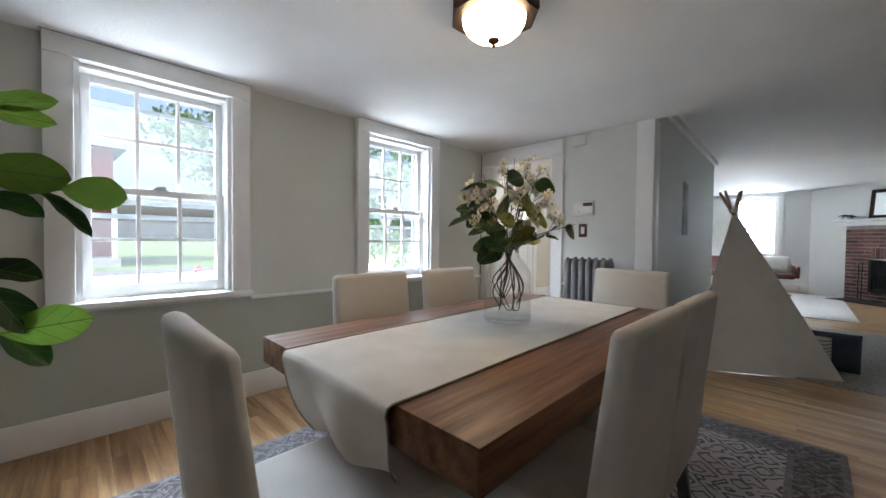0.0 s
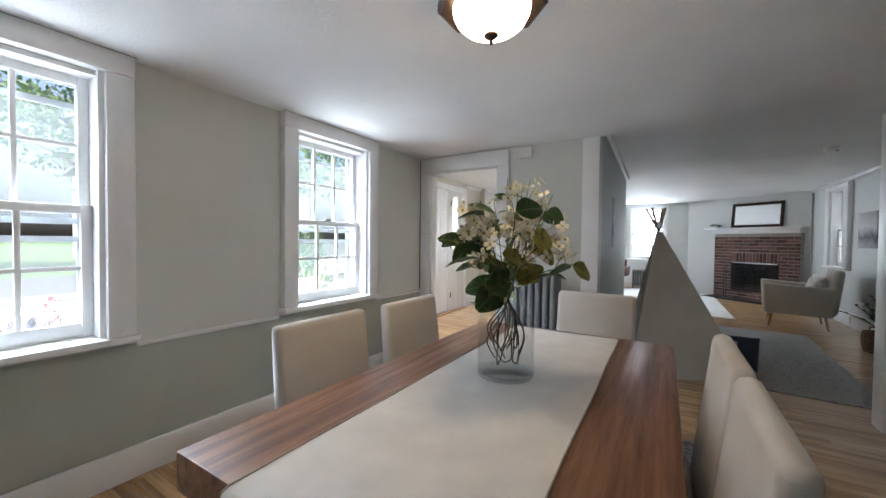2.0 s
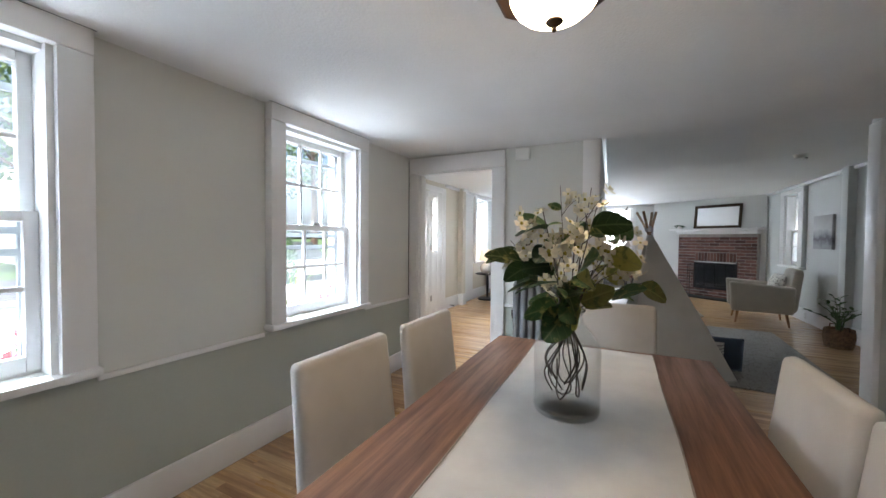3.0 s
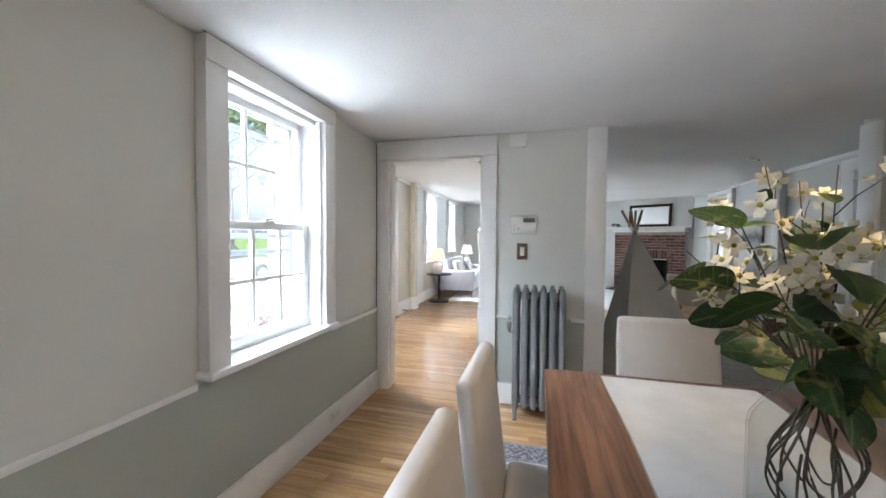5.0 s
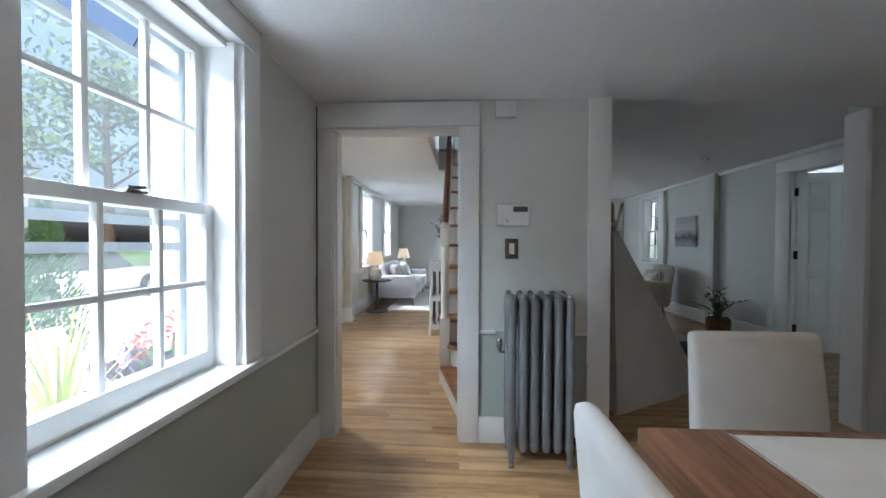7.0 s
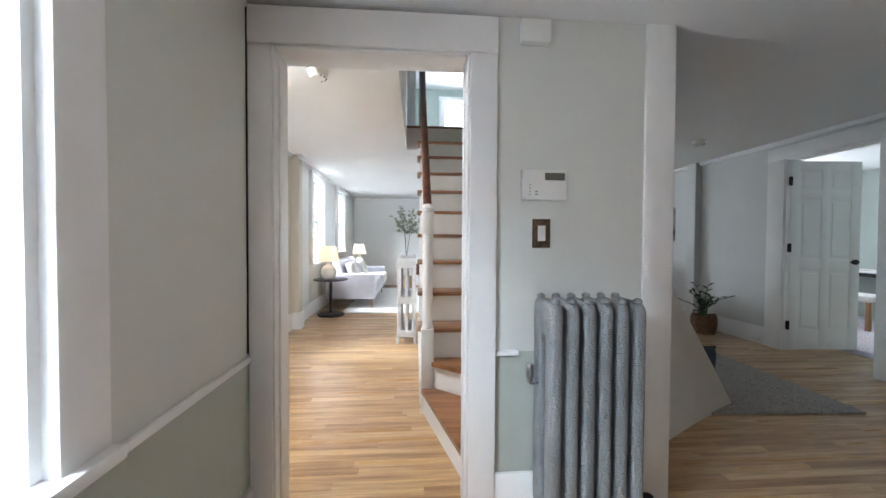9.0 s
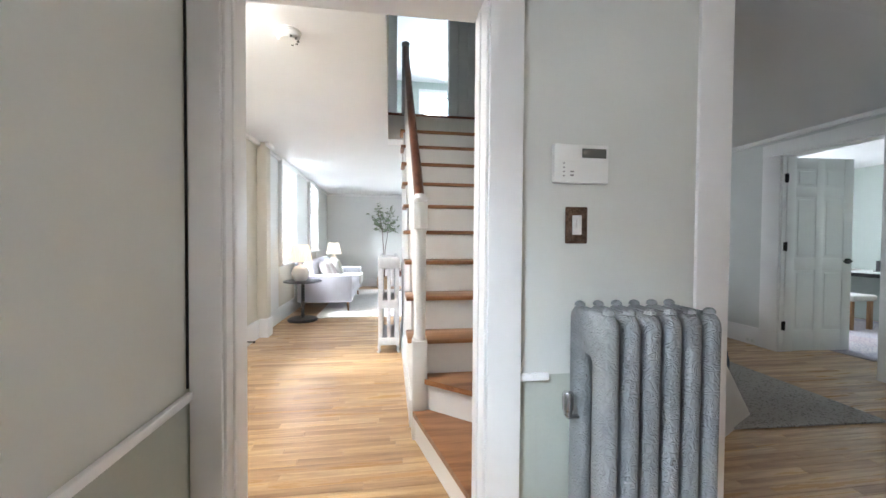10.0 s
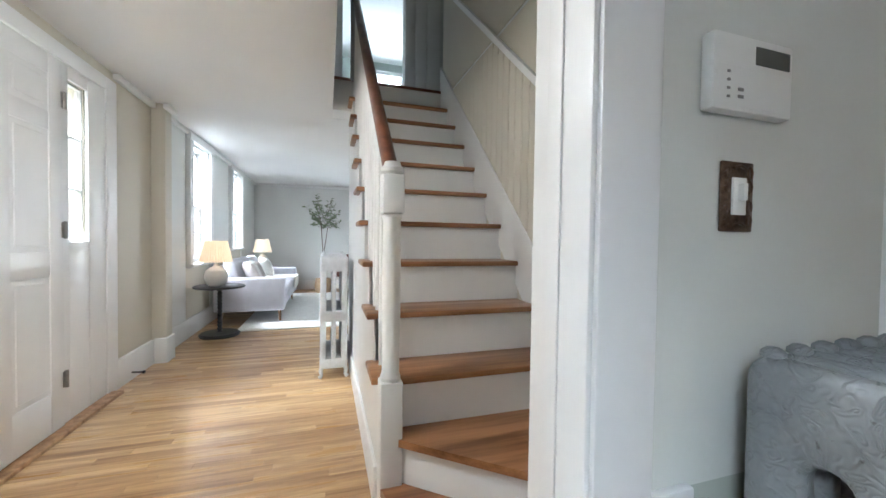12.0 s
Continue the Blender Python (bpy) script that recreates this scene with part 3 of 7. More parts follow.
# ---- windows ----
def window_unit(name, label, m, wide, z0, z1, casing=0.11, head=0.10, cols=3, storm=True, depth=0.17, apron=False, muntin=0.02):
    """A double-hung sash window. Local x runs along the wall, y goes outdoors, the wall's inner face is y = 0."""
    w = thing(name, label, "window", m, "", "structure")
    h = wide / 2
    mid = (z0 + z1) / 2 - 0.02
    for sx in (-1, 1):
        bm = B()
        box(bm, sx * h, sx * (h + casing), -0.06, -0.001, z0 - 0.045, z1 + 0.001, 0.004)
        part("casing", bm, white_trim, w)
    bm = B()
    box(bm, -h - casing, h + casing, -0.064, -0.001, z1 + 0.002, z1 + head, 0.004)
    part("head_casing", bm, white_trim, w)
    bm = B()
    box(bm, -h - casing - 0.01, h + casing + 0.01, -0.085, 0.06, z0 - 0.035, z0 - 0.002, 0.008)
    part("window_sill", bm, white_trim, w)
    bm = B()
    for sx in (-1, 1):
        box(bm, sx * (h - 0.022), sx * h, -0.03, depth, z0, z1)
    box(bm, -h, h, 0.0, depth, z1 - 0.02, z1)
    box(bm, -h, h, 0.06, depth + 0.04, z0 - 0.03, z0 + 0.012)
    part("window_frame", bm, white_trim, w)
    inner = h - 0.022
    for tag, lo, hi, y in (("lower_sash", z0 + 0.012, mid + 0.02, 0.055), ("upper_sash", mid - 0.02, z1 - 0.02, 0.095)):
        bm = B()
        st = 0.042
        for sx in (-1, 1):
            box(bm, sx * (inner - st), sx * inner, y, y + 0.035, lo, hi, 0.004)
        box(bm, -inner + st, inner - st, y, y + 0.035, lo, lo + (0.06 if tag == "lower_sash" else 0.04), 0.004)
        box(bm, -inner + st, inner - st, y, y + 0.035, hi - 0.04, hi, 0.004)
        gz0, gz1 = lo + (0.06 if tag == "lower_sash" else 0.04), hi - 0.04
        span = 2 * (inner - st)
        for c in range(1, cols):
            x = -inner + st + span * c / cols
            box(bm, x - muntin / 2, x + muntin / 2, y + 0.005, y + 0.03, gz0, gz1, 0.003)
        box(bm, -inner + st, inner - st, y + 0.006, y + 0.029, (gz0 + gz1) / 2 - muntin / 2, (gz0 + gz1) / 2 + muntin / 2, 0.003)
        sash = part(tag, bm, white_trim, w)
        for c in range(cols):
            for r in range(2):
                bm = B()
                x0, x1 = -inner + st + span * c / cols, -inner + st + span * (c + 1) / cols
                a, b = gz0 + (gz1 - gz0) * r / 2, gz0 + (gz1 - gz0) * (r + 1) / 2
                box(bm, x0 + 0.002, x1 - 0.002, y + 0.015, y + 0.018, a + 0.002, b - 0.002)
                pane = part("pane", bm, glass, sash, smooth=None)
                pane.visible_shadow = False
    bm = B()
    box(bm, -0.035, 0.035, 0.045, 0.075, mid + 0.02, mid + 0.03, 0.003)
    tube(bm, [(-0.02, 0.06, mid + 0.035), (0.03, 0.05, mid + 0.04)], 0.006)
    part("sash_lock", bm, pewter, w, "dark metal sash lock")
    if storm:
        bm = B()
        y = depth + 0.005
        for sx in (-1, 1):
            box(bm, sx * (h - 0.05), sx * h, y, y + 0.02, z0, z1)
        for z in (z0 + 0.01, z0 + (z1 - z0) * 0.36, z0 + (z1 - z0) * 0.43, z1 - 0.16, z1 - 0.05):
            box(bm, -h + 0.05, h - 0.05, y, y + 0.018, z, z + 0.03)
        storm_part = part("storm_frame", bm, pewter_grey, w, "grey aluminium storm window frame")
        for a, b in ((z0 + 0.04, z0 + (z1 - z0) * 0.36), (z0 + (z1 - z0) * 0.43 + 0.03, z1 - 0.16)):
            bm = B()
            box(bm, -h + 0.051, h - 0.051, y + 0.006, y + 0.009, a, b)
            pane = part("storm_pane", bm, glare_veil, storm_part, "dusty storm glass", None)
            pane.visible_shadow = False
    return w


pewter_grey = surface("storm_aluminium", (0.40, 0.44, 0.46), 0.5, 0.3, vary=0.05, bump=0)
window_unit("window_1", "white six-over-six sash window looking on the street", pose(0.655, NORTH, 0), 0.73, 0.75, 2.012, 0.11, 0.104)
window_unit("window_2", "white six-over-six sash window beside the flower bed", pose(2.435, NORTH, 0), 0.73, 0.75, 2.012, 0.11, 0.104)
window_unit("window_3", "white sash window above the grey sofa", pose(8.255, HALL_N, 0), 0.65, 0.82, 2.18, 0.10, 0.09, 3, False)
window_unit("window_4", "white sash window in the far hall corner", pose(10.075, HALL_N, 0), 0.65, 0.95, 2.18, 0.10, 0.09, 3, False)
window_unit("window_5", "white sash window in the far living room wall", pose(FAR, 1.23, 0, 0, 0, -90), 0.80, 0.80, 2.19, 0.10, 0.10, 3, False)
window_unit("window_6", "white sash window looking on green trees", pose(8.875, SOUTH, 0, 0, 0, 180), 0.61, 0.88, 2.13, 0.18, 0.08, 2, False)
window_unit("window_7", "white sash window of the upper room", pose(10.8, 1.35, 0, 0, 0, -90), 0.70, 3.35, 4.45, 0.09, 0.09, 3, False)
window_unit("window_8", "white sash window of the green study", pose(8.0, -3.2, 0, 0, 0, -90), 0.90, 0.85, 2.0, 0.09, 0.09, 3, False)


# ---- doorways, doors and trim ----
def trim(name, label, pieces, bevel=0.004, material=None):
    bm = B()
    for p in pieces:
        box(bm, *p, bevel)
    return structure(name, bm, material or white_trim, label, "trim", 35)


trim("door_casing_left", "white flat door casing", [(EAST - 0.028, EAST - 0.001, 2.905, 2.995, 0, 1.95)])
trim("door_casing_right", "white flat door casing", [(EAST - 0.028, EAST - 0.001, 1.985, 2.10, 0, 1.951)])
trim("door_casing_head", "white flat door head casing", [(EAST - 0.032, EAST - 0.001, 1.985, 2.995, 1.952, 2.10)])
trim("door_jamb_left", "white door jamb with stop moulding", [(EAST - 0.02, EAST + 0.14, 2.894, 2.906, 0, 1.95), (EAST + 0.02, EAST + 0.05, 2.885, 2.895, 0, 1.94)])
trim("door_jamb_right", "white door jamb with stop moulding", [(EAST - 0.02, EAST + 0.14, 2.099, 2.111, 0, 1.95), (EAST + 0.05, EAST + 0.09, 2.110, 2.116, 0, 1.94)])
trim("door_jamb_head", "white door head jamb", [(EAST - 0.02, EAST + 0.14, 2.112, 2.893, 1.938, 1.951)])
trim("door_casing_hall", "white door casing on the hall side", [(EAST + 0.121, EAST + 0.145, 2.905, 3.0, 0, 1.95), (EAST + 0.121, EAST + 0.145, 2.00, 2.10, 0, 1.95), (EAST + 0.121, EAST + 0.147, 2.01, 2.97, 1.952, 2.06)])
trim("opening_post", "white boxed post at the end of the wall", [(EAST - 0.012, 3.82, 1.19, 1.325, 0, CEIL - 0.002)])
trim("opening_post_south", "white boxed end of the short wall", [(3.93, 4.075, -0.56, -0.524, 0, CEIL - 0.002)])
trim("corner_gap", "dark open joint between wall and door casing", [(EAST - 0.034, EAST - 0.029, 2.994, 2.999, 0.71, 2.085)], 0.0, soot)
trim("casing_gap", "dark joint over the window casings", [(0.17, 1.14, NORTH - 0.062, NORTH - 0.056, 2.1165, 2.1175), (1.95, 2.92, NORTH - 0.062, NORTH - 0.056, 2.1165, 2.1175)], 0.0, soot)
trim("chair_rail", "slim white chair rail", [(-1.5, 0.165, NORTH - 0.018, NORTH - 0.001, 0.675, 0.70), (1.145, 1.945, NORTH - 0.018, NORTH - 0.001, 0.675, 0.70), (2.925, EAST - 0.03, NORTH - 0.018, NORTH - 0.001, 0.675, 0.70)])
trim("chair_rail_east", "slim white chair rail", [(EAST - 0.018, EAST - 0.001, 1.88, 1.994, 0.675, 0.70), (EAST - 0.018, EAST - 0.001, 1.326, 1.42, 0.675, 0.70)])
trim("baseboard", "tall white baseboard", [(-1.5, EAST - 0.03, NORTH - 0.022, NORTH - 0.001, 0, 0.165)])
trim("baseboard_east", "tall white baseboard", [(EAST - 0.022, EAST - 0.001, 1.326, 1.993, 0, 0.165)])
trim("baseboard_south", "tall white baseboard", [(4.06, 4.83, SOUTH + 0.001, SOUTH + 0.022, 0, 0.2), (5.99, 6.97, SOUTH + 0.001, SOUTH + 0.022, 0, 0.2), (7.16, 10.8, SOUTH + 0.001, SOUTH + 0.022, 0, 0.2)])
trim("baseboard_far", "tall white baseboard", [(FAR - 0.022, FAR - 0.001, -0.15, HALL_N, 0, 0.2)])
trim("baseboard_hall", "tall white stepped baseboard", [(3.82, 4.88, HALL_N - 0.022, HALL_N - 0.001, 0, 0.2), (6.43, 7.02, HALL_N - 0.03, HALL_N - 0.001, 0, 0.21), (7.0, 7.18, HALL_N - 0.13, HALL_N - 0.03, 0, 0.22), (7.18, FAR - 0.03, HALL_N - 0.022, HALL_N - 0.001, 0, 0.21)])
trim("baseboard_core", "white baseboard of the stair wall", [(3.83, 4.4, 1.178, 1.198, 0, 0.18)])
trim("crown_south", "white crown moulding", [(4.06, 6.98, SOUTH + 0.001, SOUTH + 0.045, HIGH - 0.05, HIGH - 0.001), (7.15, 10.85, SOUTH + 0.001, SOUTH + 0.045, HIGH - 0.05, HIGH - 0.001)], 0.012)
trim("crown_far", "white crown moulding", [(FAR - 0.045, FAR - 0.001, -0.15, HALL_N - 0.05, HIGH - 0.05, HIGH - 0.001)], 0.012)
trim("crown_hall", "white crown moulding", [(6.43, 7.03, HALL_N - 0.045, HALL_N - 0.001, HIGH - 0.05, HIGH - 0.001), (7.0, 7.2, HALL_N - 0.15, HALL_N - 0.1, HIGH - 0.05, HIGH - 0.001), (7.2, FAR, HALL_N - 0.045, HALL_N - 0.001, HIGH - 0.05, HIGH - 0.001)], 0.012)
bm = B()
hexa(bm, [(3.83, 1.165, HIGH - 0.05), (6.95, 1.265, HIGH - 0.05), (6.95, 1.30, HIGH - 0.05), (3.83, 1.201, HIGH - 0.05)], [(3.83, 1.155, HIGH - 0.001), (6.95, 1.255, HIGH - 0.001), (6.95, 1.30, HIGH - 0.001), (3.83, 1.201, HIGH - 0.001)])
structure("crown_core", bm, white_trim, "white crown moulding of the stair wall", "trim")
trim("corner_post_south", "boxed grey corner post in the wall", [(6.98, 7.14, SOUTH + 0.001, SOUTH + 0.09, 0, HIGH - 0.001)], 0.004, paint_living)
trim("corner_post_hall", "boxed cream corner post in the hall", [(7.03, 7.17, HALL_N - 0.11, HALL_N - 0.001, 0, HIGH - 0.001)], 0.004, paint_hall)
trim("hall_end_wall", "pale painted wall band beyond the post", [(7.175, 7.82, HALL_N - 0.012, HALL_N - 0.001, 0.2, HIGH - 0.05), (8.70, 9.63, HALL_N - 0.012, HALL_N - 0.001, 0.2, HIGH - 0.05), (10.52, FAR - 0.05, HALL_N - 0.012, HALL_N - 0.001, 0.2, HIGH - 0.05)], 0.0, paint_pale)
trim("study_door_casing", "white flat door casing", [(5.80, 5.99, SOUTH + 0.001, SOUTH + 0.03, 0, 2.07), (4.83, 4.98, SOUTH + 0.001, SOUTH + 0.03, 0, 2.07), (4.83, 5.99, SOUTH + 0.001, SOUTH + 0.034, 2.072, 2.20)])
trim("study_door_jamb", "white door jamb", [(5.785, 5.801, SOUTH - 0.15, SOUTH + 0.02, 0, 2.07), (4.979, 4.995, SOUTH - 0.15, SOUTH + 0.02, 0, 2.07), (4.996, 5.784, SOUTH - 0.15, SOUTH + 0.02, 2.055, 2.071)])
trim("front_door_casing", "white entry door casing with sidelight surround", [(4.88, 5.0, HALL_N - 0.03, HALL_N - 0.001, 0, 2.10), (6.30, 6.43, HALL_N - 0.03, HALL_N - 0.001, 0, 2.20), (4.88, 6.30, HALL_N - 0.03, HALL_N - 0.001, 2.11, 2.20), (5.84, 5.925, HALL_N - 0.022, HALL_N - 0.001, 0, 2.109), (6.115, 6.30, HALL_N - 0.022, HALL_N - 0.001, 0, 2.109), (5.925, 6.115, HALL_N - 0.02, HALL_N - 0.001, 0, 1.08), (5.925, 6.115, HALL_N - 0.02, HALL_N - 0.001, 2.03, 2.109)])
trim("upper_door_panel", "grey-white casing boards beside the upper doorway", [(7.47, 7.499, 1.2, 1.36, 2.56, 4.7), (7.46, 7.499, 1.37, 1.5, 2.56, 4.7), (7.45, 7.499, 1.51, 1.63, 2.56, 4.7), (7.46, 7.499, 2.33, 2.43, 2.56, 4.7)])


def panel_door(name, label, m, wide, high, thick, swing_handle, category="door"):
    """A six-panel door; local x across from the hinge, y through, z up."""
    d = thing(name, label, category, m, "", "structure")
    bm = B()
    box(bm, 0, wide, 0.006, thick - 0.006, 0, high)
    st, mid = 0.105, 0.09
    for x0, x1 in ((0, st), (wide - st, wide), (wide / 2 - mid / 2, wide / 2 + mid / 2)):
        box(bm, x0, x1, 0, thick, 0, high, 0.003)
    rails = [(0, 0.22), (high * 0.42, high * 0.42 + 0.13), (high * 0.80, high * 0.80 + 0.10), (high - 0.11, high)]
    for a, b in rails:
        box(bm, st, wide - st, 0.001, thick - 0.001, a, b, 0.003)
    part("door_leaf", bm, white_trim, d)
    for (a, b), (c, e) in zip(rails, rails[1:]):
        for x0, x1 in ((st, wide / 2 - mid / 2), (wide / 2 + mid / 2, wide - st)):
            bm = B()
            box(bm, x0 + 0.025, x1 - 0.025, 0.002, thick - 0.002, b + 0.025, c - 0.025, 0.008, 1)
            part("door_panel", bm, white_trim, d)
    for z in (0.22, high * 0.52, high - 0.26):
        bm = B()
        box(bm, -0.022, 0.014, -0.006, 0.03, z, z + 0.09, 0.002)
        tube(bm, [(-0.004, -0.006, z - 0.004), (-0.004, -0.006, z + 0.094)], 0.007)
        if not swing_handle:
            box(bm, -0.024, 0.016, thick - 0.004, thick + 0.004, z, z + 0.09, 0.002)
            tube(bm, [(-0.004, thick + 0.008, z - 0.004), (-0.004, thick + 0.008, z + 0.094)], 0.008)
        part("hinge", bm, iron if swing_handle else pewter, d, "dark metal hinge")
    if swing_handle:
        bm = B()
        for y in (-0.012, thick + 0.012):
            tube(bm, [(wide - 0.06, y - 0.012, 0.95), (wide - 0.06, y + 0.012, 0.95)], 0.028, 16)
            s = -1 if y < 0 else 1
            tube(bm, [(wide - 0.06, y, 0.95), (wide - 0.06, y + s * 0.035, 0.95), (wide - 0.085, y + s * 0.045, 0.95), (wide - 0.16, y + s * 0.042, 0.95)], [0.01, 0.01, 0.01, 0.007])
        part("door_handle", bm, iron, d, "black lever handle")
    return d


panel_door("door_1", "white six-panel door standing open into the study", pose(5.778, SOUTH - 0.03, 0.012, 0, 0, -94), 0.76, 2.03, 0.036, True)
panel_door("door_2", "white six-panel front door, closed, with metal hinges", pose(5.832, HALL_N - 0.005, 0.03, 0, 0, 180), 0.825, 2.06, 0.04, False)
bm = B()
box(bm, 4.9, 6.35, HALL_N - 0.10, HALL_N + 0.02, 0.0, 0.022, 0.006)
structure("threshold", bm, leg_wood, "worn oak threshold under the front door", "threshold")
bm = B()
box(bm, 5.01, 5.83, HALL_N - 0.018, HALL_N - 0.006, 0.023, 0.05, 0.003)
structure("door_sweep", bm, iron, "dark metal door sweep", "trim")

side = thing("window_9", "narrow sidelight of three panes beside the front door", "window", pose(6.02, HALL_N, 0), "", "structure")
bm = B()
for z in (1.08, 1.39, 1.70, 2.018):
    box(bm, -0.09, 0.09, 0.01, 0.04, z, z + 0.012)
for x in (-0.09, 0.078):
    box(bm, x, x + 0.012, 0.008, 0.042, 1.08, 2.03)
part("window_frame", bm, white_trim, side)
for z in (1.092, 1.402, 1.712):
    bm = B()
    box(bm, -0.078, 0.078, 0.02, 0.024, z, z + 0.298)
    pn = part("pane", bm, glass, side, smooth=None)
    pn.visible_shadow = False

# ---- staircase ----
RISE, RUN, NOSE_X, NOSE_Z = 0.2218, 0.226, 4.665, 0.56
stair = thing("staircase", "white painted stair with worn oak treads and winders", "staircase", None, "", "structure")


def flat_poly(bm, pts, z0, z1):
    lo = [bm.verts.new((x, y, z0)) for x, y in pts]
    hi = [bm.verts.new((x, y, z1)) for x, y in pts]
    bm.faces.new(list(reversed(lo)))
    bm.faces.new(hi)
    for i in range(len(pts)):
        j = (i + 1) % len(pts)
        bm.faces.new((lo[i], lo[j], hi[j], hi[i]))


first = [(4.60, 2.275), (3.835, 2.085), (3.835, 1.412), (4.69, 1.412), (4.69, 2.275)]
second = [(4.65, 2.275), (3.93, 1.412), (4.69, 1.412), (4.69, 2.275)]
for pts, z in ((first, 0.17), (second, 0.35)):
    bm = B()
    flat_poly(bm, pts, z - 0.18 if z > 0.2 else 0.0, z - 0.03)
    part("riser", bm, white_trim, stair)
    bm = B()
    grown = [(pts[0][0] - 0.02, pts[0][1] + 0.01), (pts[1][0] - 0.02, pts[1][1] + 0.02), *pts[2:]]
    if z < 0.2:
        grown[1] = (3.832, 2.108)
    flat_poly(bm, grown, z - 0.029, z)
    part("tread", bm, oak_tread, stair)
for k in range(9):
    x, z = NOSE_X + k * RUN, NOSE_Z + k * RISE
    bm = B()
    box(bm, x, x + 0.018, 1.412, 2.265, z - RISE + 0.001, z - 0.029)
    part("riser", bm, white_trim, stair)
    bm = B()
    if k:
        box(bm, x - 0.028, x + RUN + 0.017, 1.412, 2.31, z - 0.028, z, 0.008)
    else:
        box(bm, x - 0.028, x + RUN + 0.017, 1.412, 2.198, z - 0.028, z, 0.008)
        box(bm, x, x + RUN + 0.017, 2.1975, 2.31, z - 0.028, z, 0.008)
    part("tread", bm, oak_tread, stair)
bm = B()
box(bm, NOSE_X + 9 * RUN, NOSE_X + 9 * RUN + 0.018, 1.412, 2.265, NOSE_Z + 8 * RISE + 0.001, 2.55)
part("riser", bm, white_trim, stair)
bm = B()
box(bm, NOSE_X + 9 * RUN - 0.03, NOSE_X + 9 * RUN + 0.1, 1.40, 2.46, 2.556, 2.582, 0.006)
part("tread", bm, mahogany, stair, "dark wooden landing edge")
# closed side of the stair, stepped under the treads
bm = B()
box(bm, 4.66, 4.72, 2.247, 2.273, 0, NOSE_Z - 0.03)
for k in range(9):
    x = NOSE_X + k * RUN
    box(bm, x, x + RUN, 2.245, 2.275, 0, NOSE_Z + k * RISE - 0.03)
box(bm, NOSE_X + 9 * RUN, 6.93, 2.245, 2.275, 0, 2.28)
part("side_panel", bm, white_trim, stair, "white painted panelling under the stair", None)
bm = B()
box(bm, 4.72, 6.93, 2.276, 2.293, 0, 0.17, 0.004)
part("base_moulding", bm, white_trim, stair)
bm = B()
box(bm, 6.931, 6.95, 1.305, 2.275, 0, 2.279)
part("end_panel", bm, paint_pale, stair, "", None)
# wall string and sloping dado cap on the wall side
slope = RISE / RUN
bm = B()
a, b = (4.6, NOSE_Z - 0.1), (6.7, NOSE_Z - 0.1 + 2.1 * slope)
hexa(bm, [(a[0], 1.409, a[1] - 0.1), (b[0], 1.409, b[1] - 0.1), (b[0], 1.427, b[1] - 0.1), (a[0], 1.427, a[1] - 0.1)],
     [(a[0], 1.409, a[1] + 0.30), (b[0], 1.409, b[1] + 0.30), (b[0], 1.427, b[1] + 0.30), (a[0], 1.427, a[1] + 0.30)])
part("wall_string", bm, white_trim, stair)
bm = B()
hexa(bm, [(4.0, 1.409, 1.08), (6.66, 1.409, 3.555), (6.66, 1.437, 3.555), (4.0, 1.437, 1.08)],
     [(4.0, 1.409, 1.13), (6.66, 1.409, 3.605), (6.66, 1.437, 3.605), (4.0, 1.437, 1.13)])
part("dado_cap", bm, white_trim, stair)
# cream plaster and beaded boards on the wall side
bm = B()
box(bm, 3.84, 6.66, 1.4055, 1.4082, 0.0, 2.4695)
part("wall_plaster", bm, paint_hall, stair, "cream painted plaster")
for k in range(33):
    x = 3.95 + k * 0.082
    z0, z1 = max(0.02, NOSE_Z + 0.12 + (x + 0.04 - 4.6) * slope), min(2.465, 1.095 + (x - 4.0) * 0.9305)
    if z1 - z0 > 0.05:
        bm = B()
        box(bm, x, x + 0.077, 1.4085, 1.418, z0, z1, 0.003, 1)
        part("bead_board", bm, paint_hall, stair)
bm = B()
box(bm, 4.572, 4.658, 2.20, 2.286, 0, 0.57, 0.005)
lathe(bm, [(0.036, 0.57), (0.04, 0.585), (0.034, 0.60), (0.037, 0.9), (0.034, 1.19), (0.04, 1.205), (0.036, 1.215)], 20, (4.615, 2.243, 0))
box(bm, 4.574, 4.656, 2.202, 2.284, 1.215, 1.365, 0.006)
lathe(bm, [(0.03, 1.365), (0.044, 1.378), (0.046, 1.39), (0.034, 1.402), (0.03, 1.415), (0.0, 1.42)], 20, (4.615, 2.243, 0))
part("newel_post", bm, white_trim, stair)
bm = B()
box(bm, 6.60, 6.68, 2.21, 2.29, 2.56, 3.30, 0.005)
lathe(bm, [(0.03, 3.30), (0.045, 3.315), (0.045, 3.34), (0.02, 3.36), (0.0, 3.362)], 16, (6.64, 2.25, 0))
part("newel_post", bm, pewter_grey, stair, "grey upper newel post")
bm = B()
tube(bm, [(4.635, 2.245, 1.385), (5.4, 2.25, 2.11), (6.62, 2.25, 3.27)], [0.031, 0.031, 0.031], 12)
part("handrail", bm, mahogany, stair, "dark mahogany handrail")
for k in range(9):
    for f in (0.06, 0.165):
        x = NOSE_X + k * RUN + f
        if x > 4.79:
            bm = B()
            z = NOSE_Z + k * RISE
            lathe(bm, [(0.011, z), (0.013, z + 0.2), (0.011, 1.375 + (x - 4.635) * 0.949)], 8, (x, 2.25, 0))
            part("baluster", bm, white_trim, stair)


